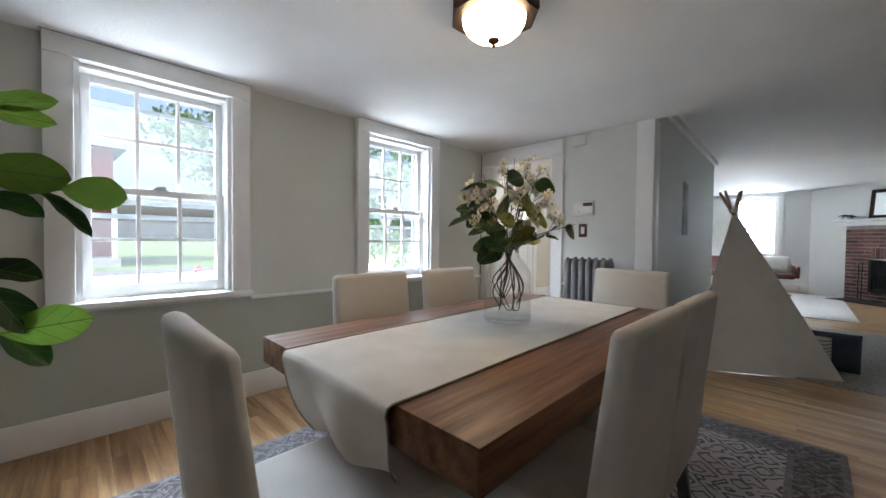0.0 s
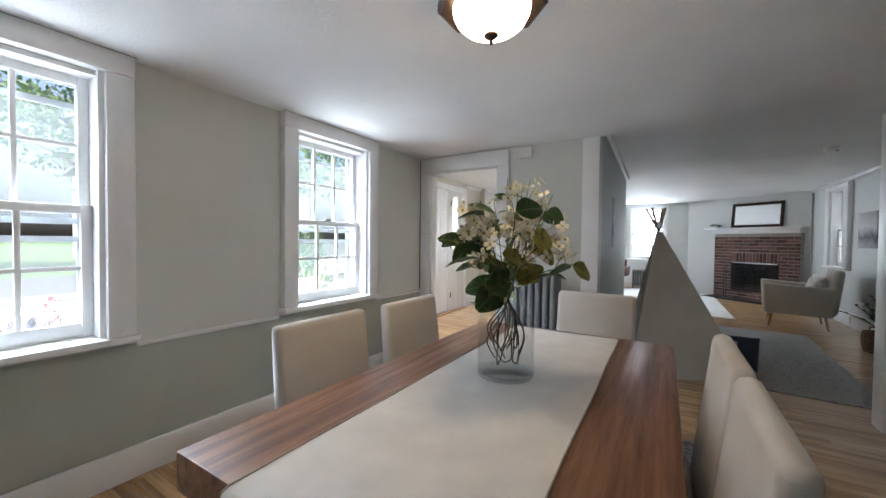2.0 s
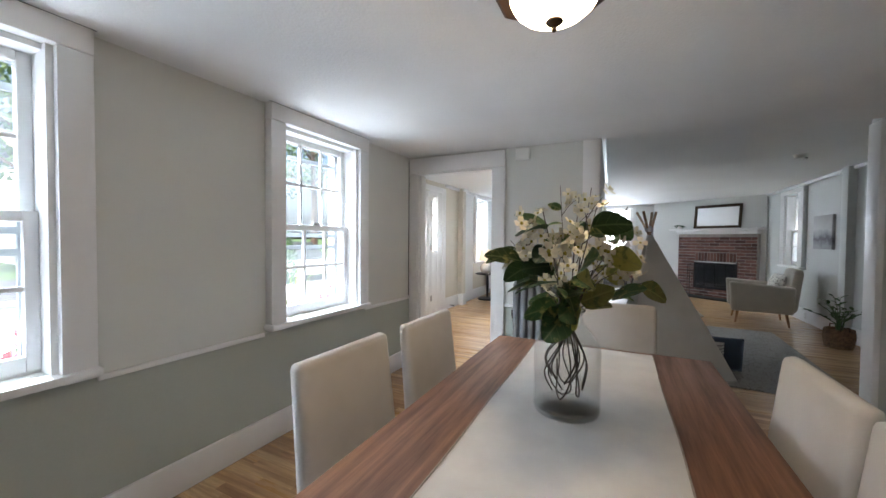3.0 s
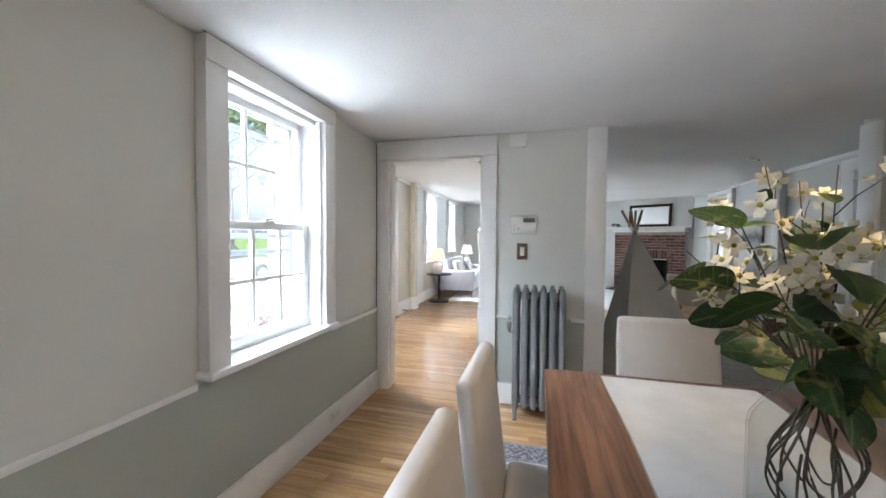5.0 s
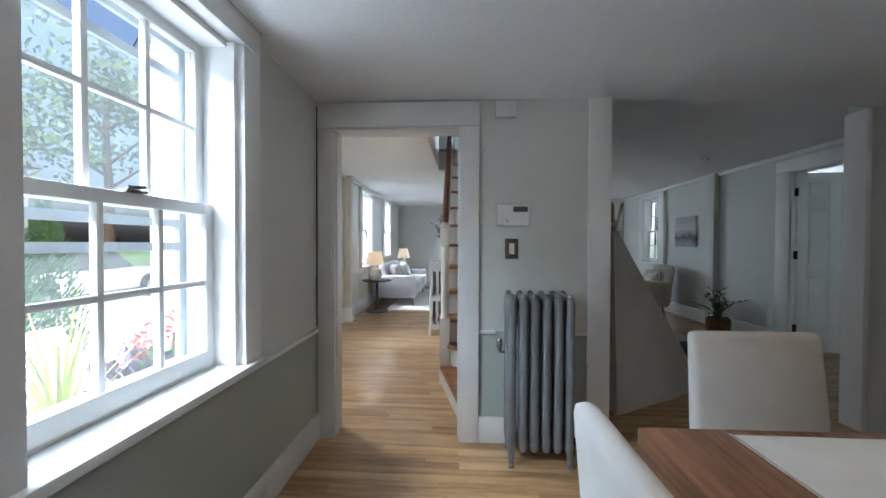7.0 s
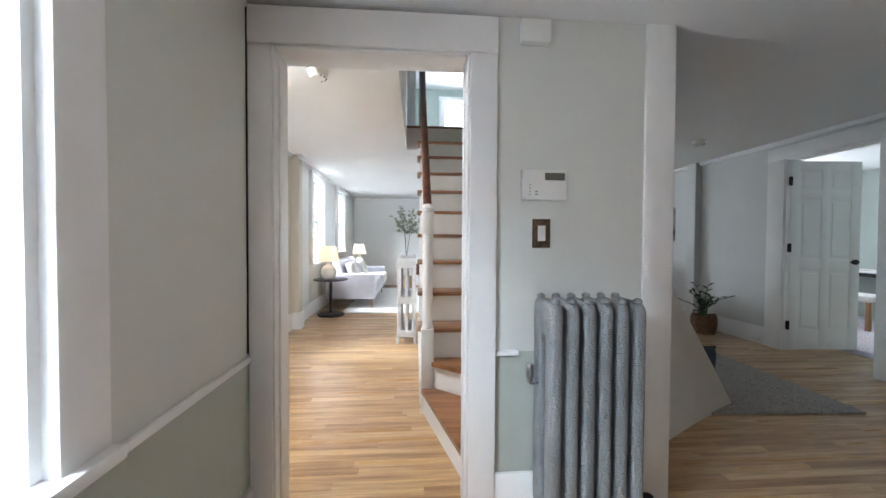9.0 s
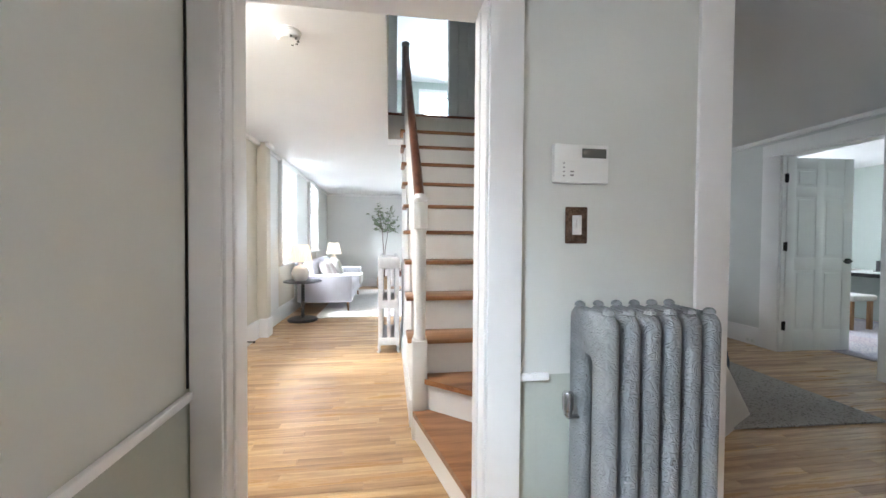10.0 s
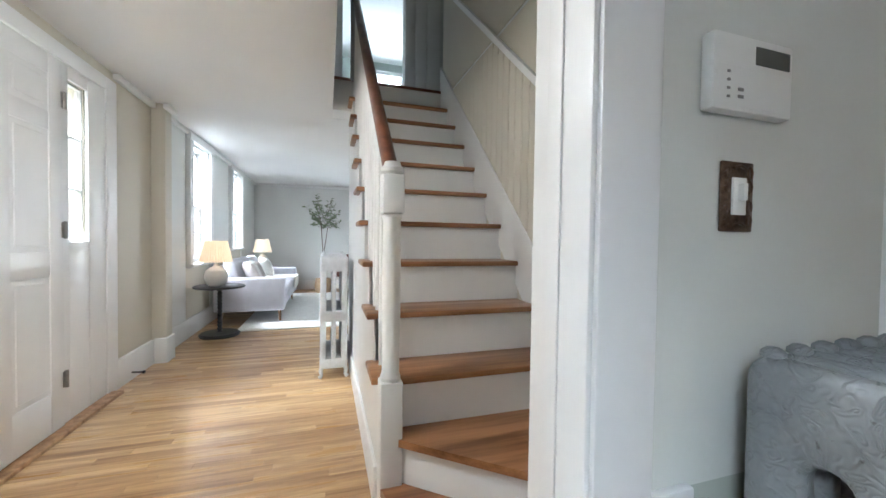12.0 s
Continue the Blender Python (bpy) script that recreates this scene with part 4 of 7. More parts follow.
# ---- dining room ----
def dining_chair(m):
    c = thing("dining_chair", "cream linen upholstered parsons chair with black legs", "chair", m, "chairs round the dining table")
    bm = B()
    box(bm, -0.225, 0.225, -0.22, 0.25, 0.36, 0.475, 0.03, 3)
    part("seat", bm, linen_cream, c, "", 60)
    bm = B()
    hexa(bm, [(-0.228, -0.275, 0.30), (0.228, -0.275, 0.30), (0.228, -0.208, 0.30), (-0.228, -0.208, 0.30)],
         [(-0.218, -0.332, 0.915), (0.218, -0.332, 0.915), (0.218, -0.279, 0.915), (-0.218, -0.279, 0.915)], 0.022)
    part("backrest", bm, linen_cream, c, "", 60)
    for sx in (-1, 1):
        for y, dy in ((0.215, 0.0), (-0.215, -0.05)):
            bm = B()
            hexa(bm, [(sx * 0.19 - 0.016, y + dy - 0.016, 0), (sx * 0.19 + 0.016, y + dy - 0.016, 0), (sx * 0.19 + 0.016, y + dy + 0.016, 0), (sx * 0.19 - 0.016, y + dy + 0.016, 0)],
                 [(sx * 0.19 - 0.022, y - 0.022, 0.36), (sx * 0.19 + 0.022, y - 0.022, 0.36), (sx * 0.19 + 0.022, y + 0.022, 0.36), (sx * 0.19 - 0.022, y + 0.022, 0.36)], 0.003)
            part("leg", bm, black_wood, c)
    return c


RUG = 0.010
chair = dining_chair(pose(1.27, 0.82, RUG))
for x, y, turn in ((1.735, 0.822, 0.5), (1.37, 1.54, 180), (1.93, 1.53, 180.5), (2.445, 1.055, 90), (0.765, 1.105, -90)):
    copy_thing(chair, pose(x, y, RUG, 0, 0, turn))

table = thing("dining_table", "thick walnut dining table on grey pedestal panels", "table", pose(1.573, 1.128, RUG, 0, 0, 0.6))
bm = B()
box(bm, -0.81, 0.81, -0.485, 0.485, 0.655, 0.745, 0.004)
part("tabletop", bm, walnut, table)
for sx in (-1, 1):
    bm = B()
    box(bm, sx * 0.42 - 0.035, sx * 0.42 + 0.035, -0.30, 0.30, 0.03, 0.655, 0.004)
    part("pedestal", bm, iron, table, "dark grey pedestal panel")
    for y in (-0.31, 0.30):
        bm = B()
        box(bm, sx * 0.42 - 0.038, sx * 0.42 + 0.038, y, y + 0.01, 0.03, 0.655, 0.002)
        part("edge_strip", bm, steel, table, "polished steel edge strip")
    bm = B()
    box(bm, sx * 0.42 - 0.06, sx * 0.42 + 0.06, -0.36, 0.36, 0.0, 0.03, 0.004)
    part("foot", bm, steel, table)


def cloth_runner():
    """A linen runner lying on the table and hanging over both ends."""
    bm = B()
    prof = []
    top = 0.757
    for k in range(9):
        a = k / 8
        prof.append((0.735 - 0.03 * (1 - a) ** 2 * math.sin(a * 3), 0.59 + (top - 0.02 - 0.59) * a))
    prof += [(0.742, top - 0.005), (0.755, top)]
    prof += [(0.755 + (2.342 - 0.755) * k / 14, top) for k in range(1, 15)]
    prof += [(2.36, top - 0.006), (2.368, top - 0.03), (2.37, 0.58), (2.375, 0.48)]
    n = 14
    grid = []
    for i, (x, z) in enumerate(prof):
        row = []
        for j in range(n + 1):
            f = j / n
            y = 0.855 + f * 0.525 + 0.025 * (x - 0.7) / 1.6
            hang = max(0.0, min(1.0, (top - z) / 0.2))
            dx = 0.028 * hang * math.sin(f * 9.5 + 0.6) + hang * 0.05 * (0.5 - f)
            dz = 0.0012 * math.sin(x * 23 + f * 5) * math.sin(f * 17 + x * 3) if hang < 0.02 else 0.0
            if x < 1.0:
                dx += 0.05 * hang * f
                y -= 0.30 * hang * hang * f
            row.append(bm.verts.new((x + dx, y + 0.004 * math.sin(x * 9) * (f - 0.5), z + abs(dz) + 0.001)))
        grid.append(row)
    for r0, r1 in zip(grid, grid[1:]):
        for a, b, c, d in zip(r0, r0[1:], r1[1:], r1):
            bm.faces.new((a, b, c, d))
    edges = [[r[0].co + Vector((0, 0, 0.001)) for r in grid], [r[-1].co + Vector((0, 0, 0.001)) for r in grid]]
    bmesh.ops.recalc_face_normals(bm, faces=bm.faces[:])
    bmesh.ops.solidify(bm, geom=bm.faces[:], thickness=0.0025)
    return bm, edges


runner = thing("table_runner", "oatmeal linen runner hanging over the table ends", "table runner", None)
cloth, hem_lines = cloth_runner()
part("cloth", cloth, linen_runner, runner, "", 70)
hem_mat = surface("linen_hem", (0.34, 0.30, 0.25), 0.92, vary=0.15, scale=40, bump=0.4, fine=300)
for line in hem_lines:
    bm = B()
    tube(bm, line, 0.0024, 6)
    part("hem", bm, hem_mat, runner, "rough darker sewn hem")

# vase and bouquet
VASE = (1.583, 1.158, 0.7605)
vase = thing("vase", "clear glass bottle vase holding bare stems", "vase", pose(*VASE) @ Matrix.Diagonal((1.12, 1.12, 1.04, 1)))
bm = B()
outer = [(0.0, 0.0), (0.07, 0.0), (0.084, 0.006), (0.087, 0.02), (0.087, 0.185), (0.083, 0.203), (0.064, 0.236), (0.043, 0.264), (0.040, 0.277), (0.040, 0.292), (0.046, 0.30), (0.043, 0.303)]
inner = [(0.038, 0.296), (0.036, 0.277), (0.039, 0.262), (0.060, 0.233), (0.079, 0.201), (0.083, 0.185), (0.083, 0.022), (0.078, 0.016), (0.0, 0.014)]
lathe(bm, outer + inner, 40)
part("glass_body", bm, vase_glass, vase, "", 50)
bm = B()
lathe(bm, [(0.0, 0.0005), (0.07, 0.0005), (0.0835, 0.0065), (0.0865, 0.02), (0.08, 0.0155), (0.05, 0.0115), (0.0, 0.0105)], 40)
part("thick_base", bm, vase_glass, vase, "thick clear glass base", 50)
bm = B()
tube(bm, [(0.044 * math.cos(k * 0.2618), 0.044 * math.sin(k * 0.2618), 0.301) for k in range(25)], 0.0028, 8)
part("lip", bm, clear("lip_glass", (0.93, 0.95, 0.95)), vase, "rounded glass lip", 60)

bouquet = thing("bouquet", "faux dogwood branches with variegated green leaves in the vase", "flowers", pose(*VASE))
fl = random.Random(5)


def leaf_mesh(name, length, wide, material, fold=0.25, droop=0.3, seg=7, blunt=0.0, wave=0.0):
    """A leaf along local x from its stalk, folded on the midrib and bending down to its tip."""
    bm = B()
    rows = []
    for i in range(seg + 1):
        t = i / seg
        w = wide / 2 * (math.sin(math.pi * min(1, t ** 0.8) * (1 - blunt * 0.35 * t)) ** (0.75 - 0.2 * blunt)) if 0 < t < 1 else (wide * 0.03 if t == 0 or blunt == 0 else wide * 0.1)
        x, z = length * t, -droop * length * t * t
        rows.append([bm.verts.new((x, s * w, z + abs(s) * w * fold + wave * length * math.sin(t * 9 + s * 2) * abs(s))) for s in (-1, -0.5, 0, 0.5, 1)])
    for a, b in zip(rows, rows[1:]):
        for k in range(4):
            bm.faces.new((a[k], a[k + 1], b[k + 1], b[k]))
    bmesh.ops.solidify(bm, geom=bm.faces[:], thickness=0.0008)
    return mesh_of(name, bm, material, 80)


def aim(place, way, spin=0.0, size=1.0):
    """A pose whose local x points along way."""
    q = Vector(way).to_track_quat("X", "Z").to_matrix().to_4x4()
    return Matrix.Translation(place) @ q @ pose(0, 0, 0, spin) @ Matrix.Diagonal((size, size, size, 1))


def child_mesh(name, me, parent, m):
    o = new(name, me)
    o.parent = parent
    o.matrix_basis = m
    return o


big_leaf = leaf_mesh("leaf", 0.115, 0.09, leaf_green, 0.15, 0.2, 10, 0.15, 0.01)
dark_leaf = leaf_mesh("leaf", 0.105, 0.075, leaf_plain, 0.2, 0.25, 10, 0.12, 0.012)
yellow_leaf = leaf_mesh("leaf", 0.10, 0.074, leaf_yellow, 0.2, 0.25, 10, 0.12, 0.015)
small_leaf = leaf_mesh("leaf", 0.06, 0.036, leaf_green, 0.25, 0.2)


def dogwood():
    bm = B()
    for k in range(4):
        a = k * math.pi / 2
        d, s = Vector((math.cos(a), math.sin(a), 0)), Vector((-math.sin(a), math.cos(a), 0))
        pts = [d * 0.003 + s * 0.003, d * 0.012 + s * 0.0085 + Vector((0, 0, 0.002)), d * 0.021 + s * 0.0065 + Vector((0, 0, 0.005)), d * 0.0195 + Vector((0, 0, 0.003)),
               d * 0.021 - s * 0.0065 + Vector((0, 0, 0.005)), d * 0.012 - s * 0.0085 + Vector((0, 0, 0.002)), d * 0.003 - s * 0.003]
        bm.faces.new([bm.verts.new(p) for p in pts])
    bmesh.ops.solidify(bm, geom=bm.faces[:], thickness=0.0008)
    n = len(bm.faces)
    lathe(bm, [(0.0, 0.0), (0.004, 0.001), (0.0045, 0.004), (0.0, 0.006)], 8)
    bm.faces.ensure_lookup_table()
    for f in bm.faces[n:]:
        f.material_index = 1
    return mesh_of("blossom", bm, [petal, pollen], 60)


blossom = dogwood()
ends = []
for k in range(15):
    a = k * 2.4 + 0.4
    reach = 0.11 + 0.17 * fl.random()
    rise = 0.50 + 0.20 * fl.random() - reach * 0.45
    if k % 5 == 0:
        reach, rise = 0.07 + 0.05 * fl.random(), 0.66 + 0.05 * fl.random()
    tip = Vector((math.cos(a) * reach, math.sin(a) * reach, rise))
    neck = Vector((math.cos(a) * 0.02, math.sin(a) * 0.02, 0.30))
    b = a + fl.uniform(1.6, 3.4)
    deep = fl.uniform(0.035, 0.11)
    foot = Vector((math.cos(b) * 0.045, math.sin(b) * 0.045, deep))
    low = Vector((math.cos(b + 0.5) * 0.065, math.sin(b + 0.5) * 0.065, deep + 0.07))
    back = Vector((math.cos(b - 0.9) * 0.03, math.sin(b - 0.9) * 0.03, deep + 0.012))
    loop = [back + Vector((0, 0, 0.10)), back + Vector((0.008, 0, 0.04)), back, foot, low, (low + neck) / 2 + Vector((0.006, -0.006, 0)), neck, neck * 0.6 + tip * 0.4 + Vector((0, 0, 0.02)), tip]
    if k % 3:
        loop = loop[3:]
    bm = B()
    line = bent(loop)
    tube(bm, line, [0.0023 - 0.0013 * max(0.0, i / len(line) - 0.6) / 0.4 for i in range(len(line))], 6)
    part("stem", bm, stem_brown, bouquet)
    ends.append((neck, tip, a))
for i, (neck, tip, a) in enumerate(ends):
    side_way = Vector((math.cos(a), math.sin(a), 0.0))
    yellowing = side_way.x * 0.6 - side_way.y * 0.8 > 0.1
    for j in range(3):
        fork = neck.lerp(tip, 0.35 + 0.2 * j)
        end = fork + side_way * fl.uniform(0.0, 0.05) + Vector((fl.uniform(-0.06, 0.06), fl.uniform(-0.06, 0.06), fl.uniform(0.03, 0.09)))
        bm = B()
        tube(bm, [fork, fork.lerp(end, 0.5) + Vector((0, 0, 0.006)), end], [0.0014, 0.0012, 0.0008], 5)
        part("twig", bm, stem_brown, bouquet)
        for n in range(3):
            p = end + Vector((fl.uniform(-0.024, 0.024), fl.uniform(-0.024, 0.024), fl.uniform(-0.024, 0.024)))
            way = (side_way * 0.5 + Vector((fl.uniform(-1, 1), fl.uniform(-1, 1), fl.uniform(-0.2, 0.9)))).normalized()
            q = way.to_track_quat("Z", "X").to_matrix().to_4x4()
            s = fl.uniform(0.9, 1.2)
            child_mesh("blossom", blossom, bouquet, Matrix.Translation(p) @ q @ Matrix.Diagonal((s, s, s, 1)))
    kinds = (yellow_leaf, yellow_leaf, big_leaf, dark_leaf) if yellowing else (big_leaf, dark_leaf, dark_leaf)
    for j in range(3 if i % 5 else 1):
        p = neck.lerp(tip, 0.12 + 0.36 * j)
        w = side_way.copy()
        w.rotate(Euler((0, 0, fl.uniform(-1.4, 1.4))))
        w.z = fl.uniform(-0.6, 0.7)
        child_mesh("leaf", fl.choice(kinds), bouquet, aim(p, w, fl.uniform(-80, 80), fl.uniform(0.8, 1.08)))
    for j in range(3):
        p = neck.lerp(tip, fl.uniform(0.3, 0.9))
        w = Vector((fl.uniform(-1, 1), fl.uniform(-1, 1), fl.uniform(-0.2, 0.8)))
        child_mesh("leaf", small_leaf, bouquet, aim(p, w, fl.uniform(-60, 60), fl.uniform(0.7, 1.1)))

# carpet
bm = B()
box(bm, -1.475, 1.475, -1.095, 1.095, 0.0, 0.009, 0.003)
ob = tagged(part("dining_rug", bm, rug_dining_mat), "faded blue-grey oriental carpet under the dining table", "rug")
ob.location = (1.63, 1.20, 0.001)

# ceiling light
lamp = thing("ceiling_light", "bronze flush ceiling light with glowing alabaster bowl", "lamp", pose(1.52, 1.20, CEIL, 0, 0, 22.5) @ Matrix.Diagonal((0.98, 0.98, 0.82, 1)))
bm = B()
lathe(bm, [(0.103, -0.001), (0.142, -0.004), (0.146, -0.03), (0.157, -0.034), (0.157, -0.056), (0.169, -0.062), (0.169, -0.086), (0.186, -0.094), (0.187, -0.132), (0.176, -0.139), (0.129, -0.137), (0.120, -0.125)], 8, sides=8)
part("canopy", bm, bronze, lamp, "stepped dark bronze canopy", None)
bm = B()
lathe(bm, [(0.131, -0.126), (0.132, -0.138), (0.129, -0.16), (0.116, -0.19), (0.093, -0.214), (0.060, -0.232), (0.017, -0.241), (0.000, -0.242)], 40)
part("bowl", bm, shade_glow, lamp, "glowing alabaster glass bowl", 60)
bm = B()
lathe(bm, [(0.0, -0.280), (0.006, -0.278), (0.008, -0.270), (0.005, -0.264), (0.018, -0.254), (0.026, -0.246), (0.024, -0.238), (0.0, -0.236)], 16)
part("finial", bm, bronze, lamp)

hall_lamp = thing("ceiling_light", "flush opal glass dome light on the hall ceiling", "lamp", pose(4.32, 3.5, HIGH))
bm = B()
lathe(bm, [(0.0, -0.001), (0.15, -0.001), (0.155, -0.012), (0.148, -0.022), (0.0, -0.022)], 32)
part("canopy", bm, bronze, hall_lamp)
bm = B()
lathe(bm, [(0.135, -0.022), (0.13, -0.045), (0.105, -0.068), (0.06, -0.082), (0.0, -0.087)], 32)
part("bowl", bm, hall_glow, hall_lamp, "glowing opal glass dome", 60)

# radiators
def rounded(half, z0, z1, r, steps=5):
    """A rounded upright rectangle as a loop of (y, z)."""
    loop = []
    for cy, cz, start in ((half - r, z1 - r, 0), (r - half, z1 - r, 90), (r - half, z0 + r, 180), (half - r, z0 + r, 270)):
        for n in range(steps + 1):
            a = radians(start + 90 * n / steps)
            loop.append((cy + r * math.cos(a), cz + r * math.sin(a)))
    return loop


def casting(bm, x, t, high):
    """One two-column section: a rounded plate with an arched slot, swelling towards its middle line."""
    rim, hole = rounded(0.107, 0.075, high - 0.012, 0.036), rounded(0.027, 0.165, high - 0.15, 0.026)
    rings = []
    for loop, grow, dx in ((hole, 0.0, 0.45), (hole, 0.008, 0.85), (rim, -0.030, 1.0), (rim, -0.012, 0.86), (rim, -0.003, 0.55), (rim, 0.0, 0.0)):
        mid = [(0.0, min(max(z, 0.20), high - 0.20)) for y, z in loop]
        for side in ((1, -1) if dx else (1,)):
            row = []
            for (y, z), (my, mz) in zip(loop, mid):
                way = Vector((y - my, z - mz)).normalized() * grow
                row.append(bm.verts.new((x + side * dx * t, y + way.x, z + way.y)))
            rings.append(row)
    order = [rings[0], rings[2], rings[4], rings[6], rings[8], rings[10], rings[9], rings[7], rings[5], rings[3], rings[1]]
    n = len(rim)
    for a, b in zip(order, order[1:] + order[:1]):
        for i in range(n):
            j = (i + 1) % n
            bm.faces.new((a[i], b[i], b[j], a[j]))
    bmesh.ops.recalc_face_normals(bm, faces=bm.faces[:])


def radiator(m, label, sections, pitch=0.066, high=0.965, split=False, paint=radiator_paint):
    """A cast-iron column radiator; sections run along local x, depth along y."""
    r = thing("radiator", label, "radiator", m)
    for k in range(sections):
        x = (k - (sections - 1) / 2) * pitch
        bm = B()
        t = pitch * 0.36
        if split:
            for y0, y1 in ((-0.105, -0.058), (-0.018, 0.018), (0.058, 0.105)):
                box(bm, x - t, x + t, y0, y1, 0.10, high - 0.06, 0.012, 3)
            for z0, z1 in ((high - 0.145, high - 0.02), (0.08, 0.165), (high * 0.5 - 0.045, high * 0.5 + 0.045)):
                box(bm, x - t - 0.001, x + t + 0.001, -0.107, 0.107, z0, z1, 0.014, 3)
        else:
            casting(bm, x, t, high)
        section = part("section", bm, paint, r, "", 50)
        for y in (-0.078, 0.078):
            bm = B()
            lathe(bm, [(0.0, -0.004), (0.017, 0.0), (0.016, 0.008), (0.009, 0.014), (0.0, 0.016)], 12, (x, y, high - 0.014))
            part("top_bead", bm, paint, section, "", 60)
        if k in (0, sections - 1):
            for y in (-0.085, 0.085):
                bm = B()
                s = 1 if y > 0 else -1
                tube(bm, [(x, y, 0.10), (x, y + s * 0.012, 0.06), (x, y + s * 0.006, 0.025), (x, y + s * 0.022, 0.006)], [0.02, 0.016, 0.014, 0.018], 10)
                part("foot", bm, paint, r)
    for z in (0.115, high - 0.07):
        bm = B()
        tube(bm, [(-(sections - 1) / 2 * pitch, 0, z), ((sections - 1) / 2 * pitch, 0, z)], 0.03, 14)
        part("nipple_rod", bm, paint, r)
    return r


rad = radiator(pose(3.512, 1.652, 0, 0, 0, 90), "silver-painted ornate cast-iron radiator against the dining wall", 6, 0.0635, 0.955)
bm = B()
lathe(bm, [(0.008, 0.0), (0.012, 0.005), (0.012, 0.02), (0.017, 0.024), (0.018, 0.07), (0.014, 0.078), (0.0, 0.08)], 16, (0.215, -0.04, 0.60))
tube(bm, [(0.18, -0.04, 0.60), (0.215, -0.04, 0.60)], 0.007)
part("air_valve", bm, steel, rad, "nickel air valve")
bm = B()
tube(bm, [(-0.19, 0.02, 0.115), (-0.25, 0.02, 0.115)], 0.022)
lathe(bm, [(0.0, 0.0), (0.03, 0.002), (0.03, 0.03), (0.02, 0.04), (0.02, 0.06), (0.0, 0.062)], 16, (-0.25, 0.02, 0.1))
tube(bm, [(-0.25, 0.02, 0.1), (-0.25, 0.02, 0.0)], 0.018)
part("valve", bm, iron, rad, "dark radiator valve")
radiator(pose(6.52, 2.425, 0, 0, 0, 0), "pale grey painted cast-iron radiator beside the stair", 9, 0.066, 1.0, True, grey_enamel)
radiator(pose(11.62, 1.23, 0, 0, 0, 90), "low dark cast-iron radiator under the window", 11, 0.06, 0.5)


# wall fittings
def outlet(m, label):
    o = thing("wall_outlet", label, "outlet", m)
    bm = B()
    box(bm, -0.035, 0.035, -0.006, 0.0, 0.0, 0.115, 0.002)
    part("plate", bm, white_plastic, o)
    for z in (0.03, 0.08):
        bm = B()
        tube(bm, [(0, -0.009, z), (0, -0.005, z)], 0.016, 12)
        part("socket", bm, paint_greige, o)
    return o


outlet(pose(2.90, NORTH - 0.022, 0.10, 0, 90, 0), "white double outlet set in the baseboard")
outlet(pose(6.14, SOUTH + 0.023, 0.05, 0, 90, 180), "white double outlet set in the baseboard")
outlet(pose(8.3, SOUTH + 0.023, 0.05, 0, 0, 180), "white double outlet set in the baseboard")
outlet(pose(FAR - 0.023, 0.45, 0.05, 0, 0, -90), "white double outlet set in the baseboard")
panel = thing("alarm_keypad", "white alarm keypad with grey display on the wall", "keypad", pose(EAST - 0.001, 1.778, 1.343, 0, 0, -90))
bm = B()
box(bm, -0.098, 0.098, -0.024, 0.0, 0.0, 0.130, 0.005)
part("housing", bm, white_plastic, panel)
bm = B()
box(bm, 0.0, 0.088, -0.0255, -0.018, 0.084, 0.116, 0.002)
part("display", bm, lcd, panel, "dark grey display")
bm = B()
box(bm, -0.09, 0.09, -0.0248, -0.018, 0.008, 0.075, 0.002)
part("flap", bm, white_plastic, panel)
for k in range(4):
    bm = B()
    box(bm, -0.068, -0.062, -0.0265, -0.024, 0.02 + k * 0.014, 0.024 + k * 0.014)
    part("indicator", bm, pewter, panel)
for k in range(2):
    bm = B()
    box(bm, -0.042 + k * 0.0, -0.03, -0.0265, -0.024, 0.022 + k * 0.012, 0.027 + k * 0.012)
    part("indicator", bm, pewter, panel)
sw = thing("light_switch", "rocker light switch in an ornate bronze plate", "light switch", pose(EAST - 0.001, 1.784, 1.139, 0, 0, -90))
bm = B()
box(bm, -0.04, 0.04, -0.006, 0.0, 0.0, 0.125, 0.003)
part("plate", bm, aged_bronze, sw)
for sx in (-1, 1):
    for z in (0.02, 0.045, 0.08, 0.105):
        bm = B()
        pts = [(sx * (0.028 + 0.006 * math.cos(a * 0.9)), -0.007, z + 0.011 * math.sin(a * 0.9)) for a in range(8)]
        tube(bm, pts, 0.0022, 6)
        part("scroll", bm, aged_bronze, sw)
for z in (0.012, 0.113):
    bm = B()
    tube(bm, [(-0.015, -0.007, z), (0, -0.009, z + 0.004), (0.015, -0.007, z)], 0.003, 6)
    part("scroll", bm, aged_bronze, sw)
bm = B()
box(bm, -0.0165, 0.0165, -0.010, 0.0, 0.03, 0.096, 0.0015)
box(bm, -0.005, 0.005, -0.02, -0.01, 0.055, 0.085, 0.001)
part("rocker", bm, white_plastic, sw, "ivory rocker")
bm = B()
box(bm, EAST - 0.04, EAST - 0.001, 1.762, 1.888, 2.0, 2.095, 0.006)
tagged(part("door_chime", bm, white_plastic), "small painted chime box high on the wall", "door chime")


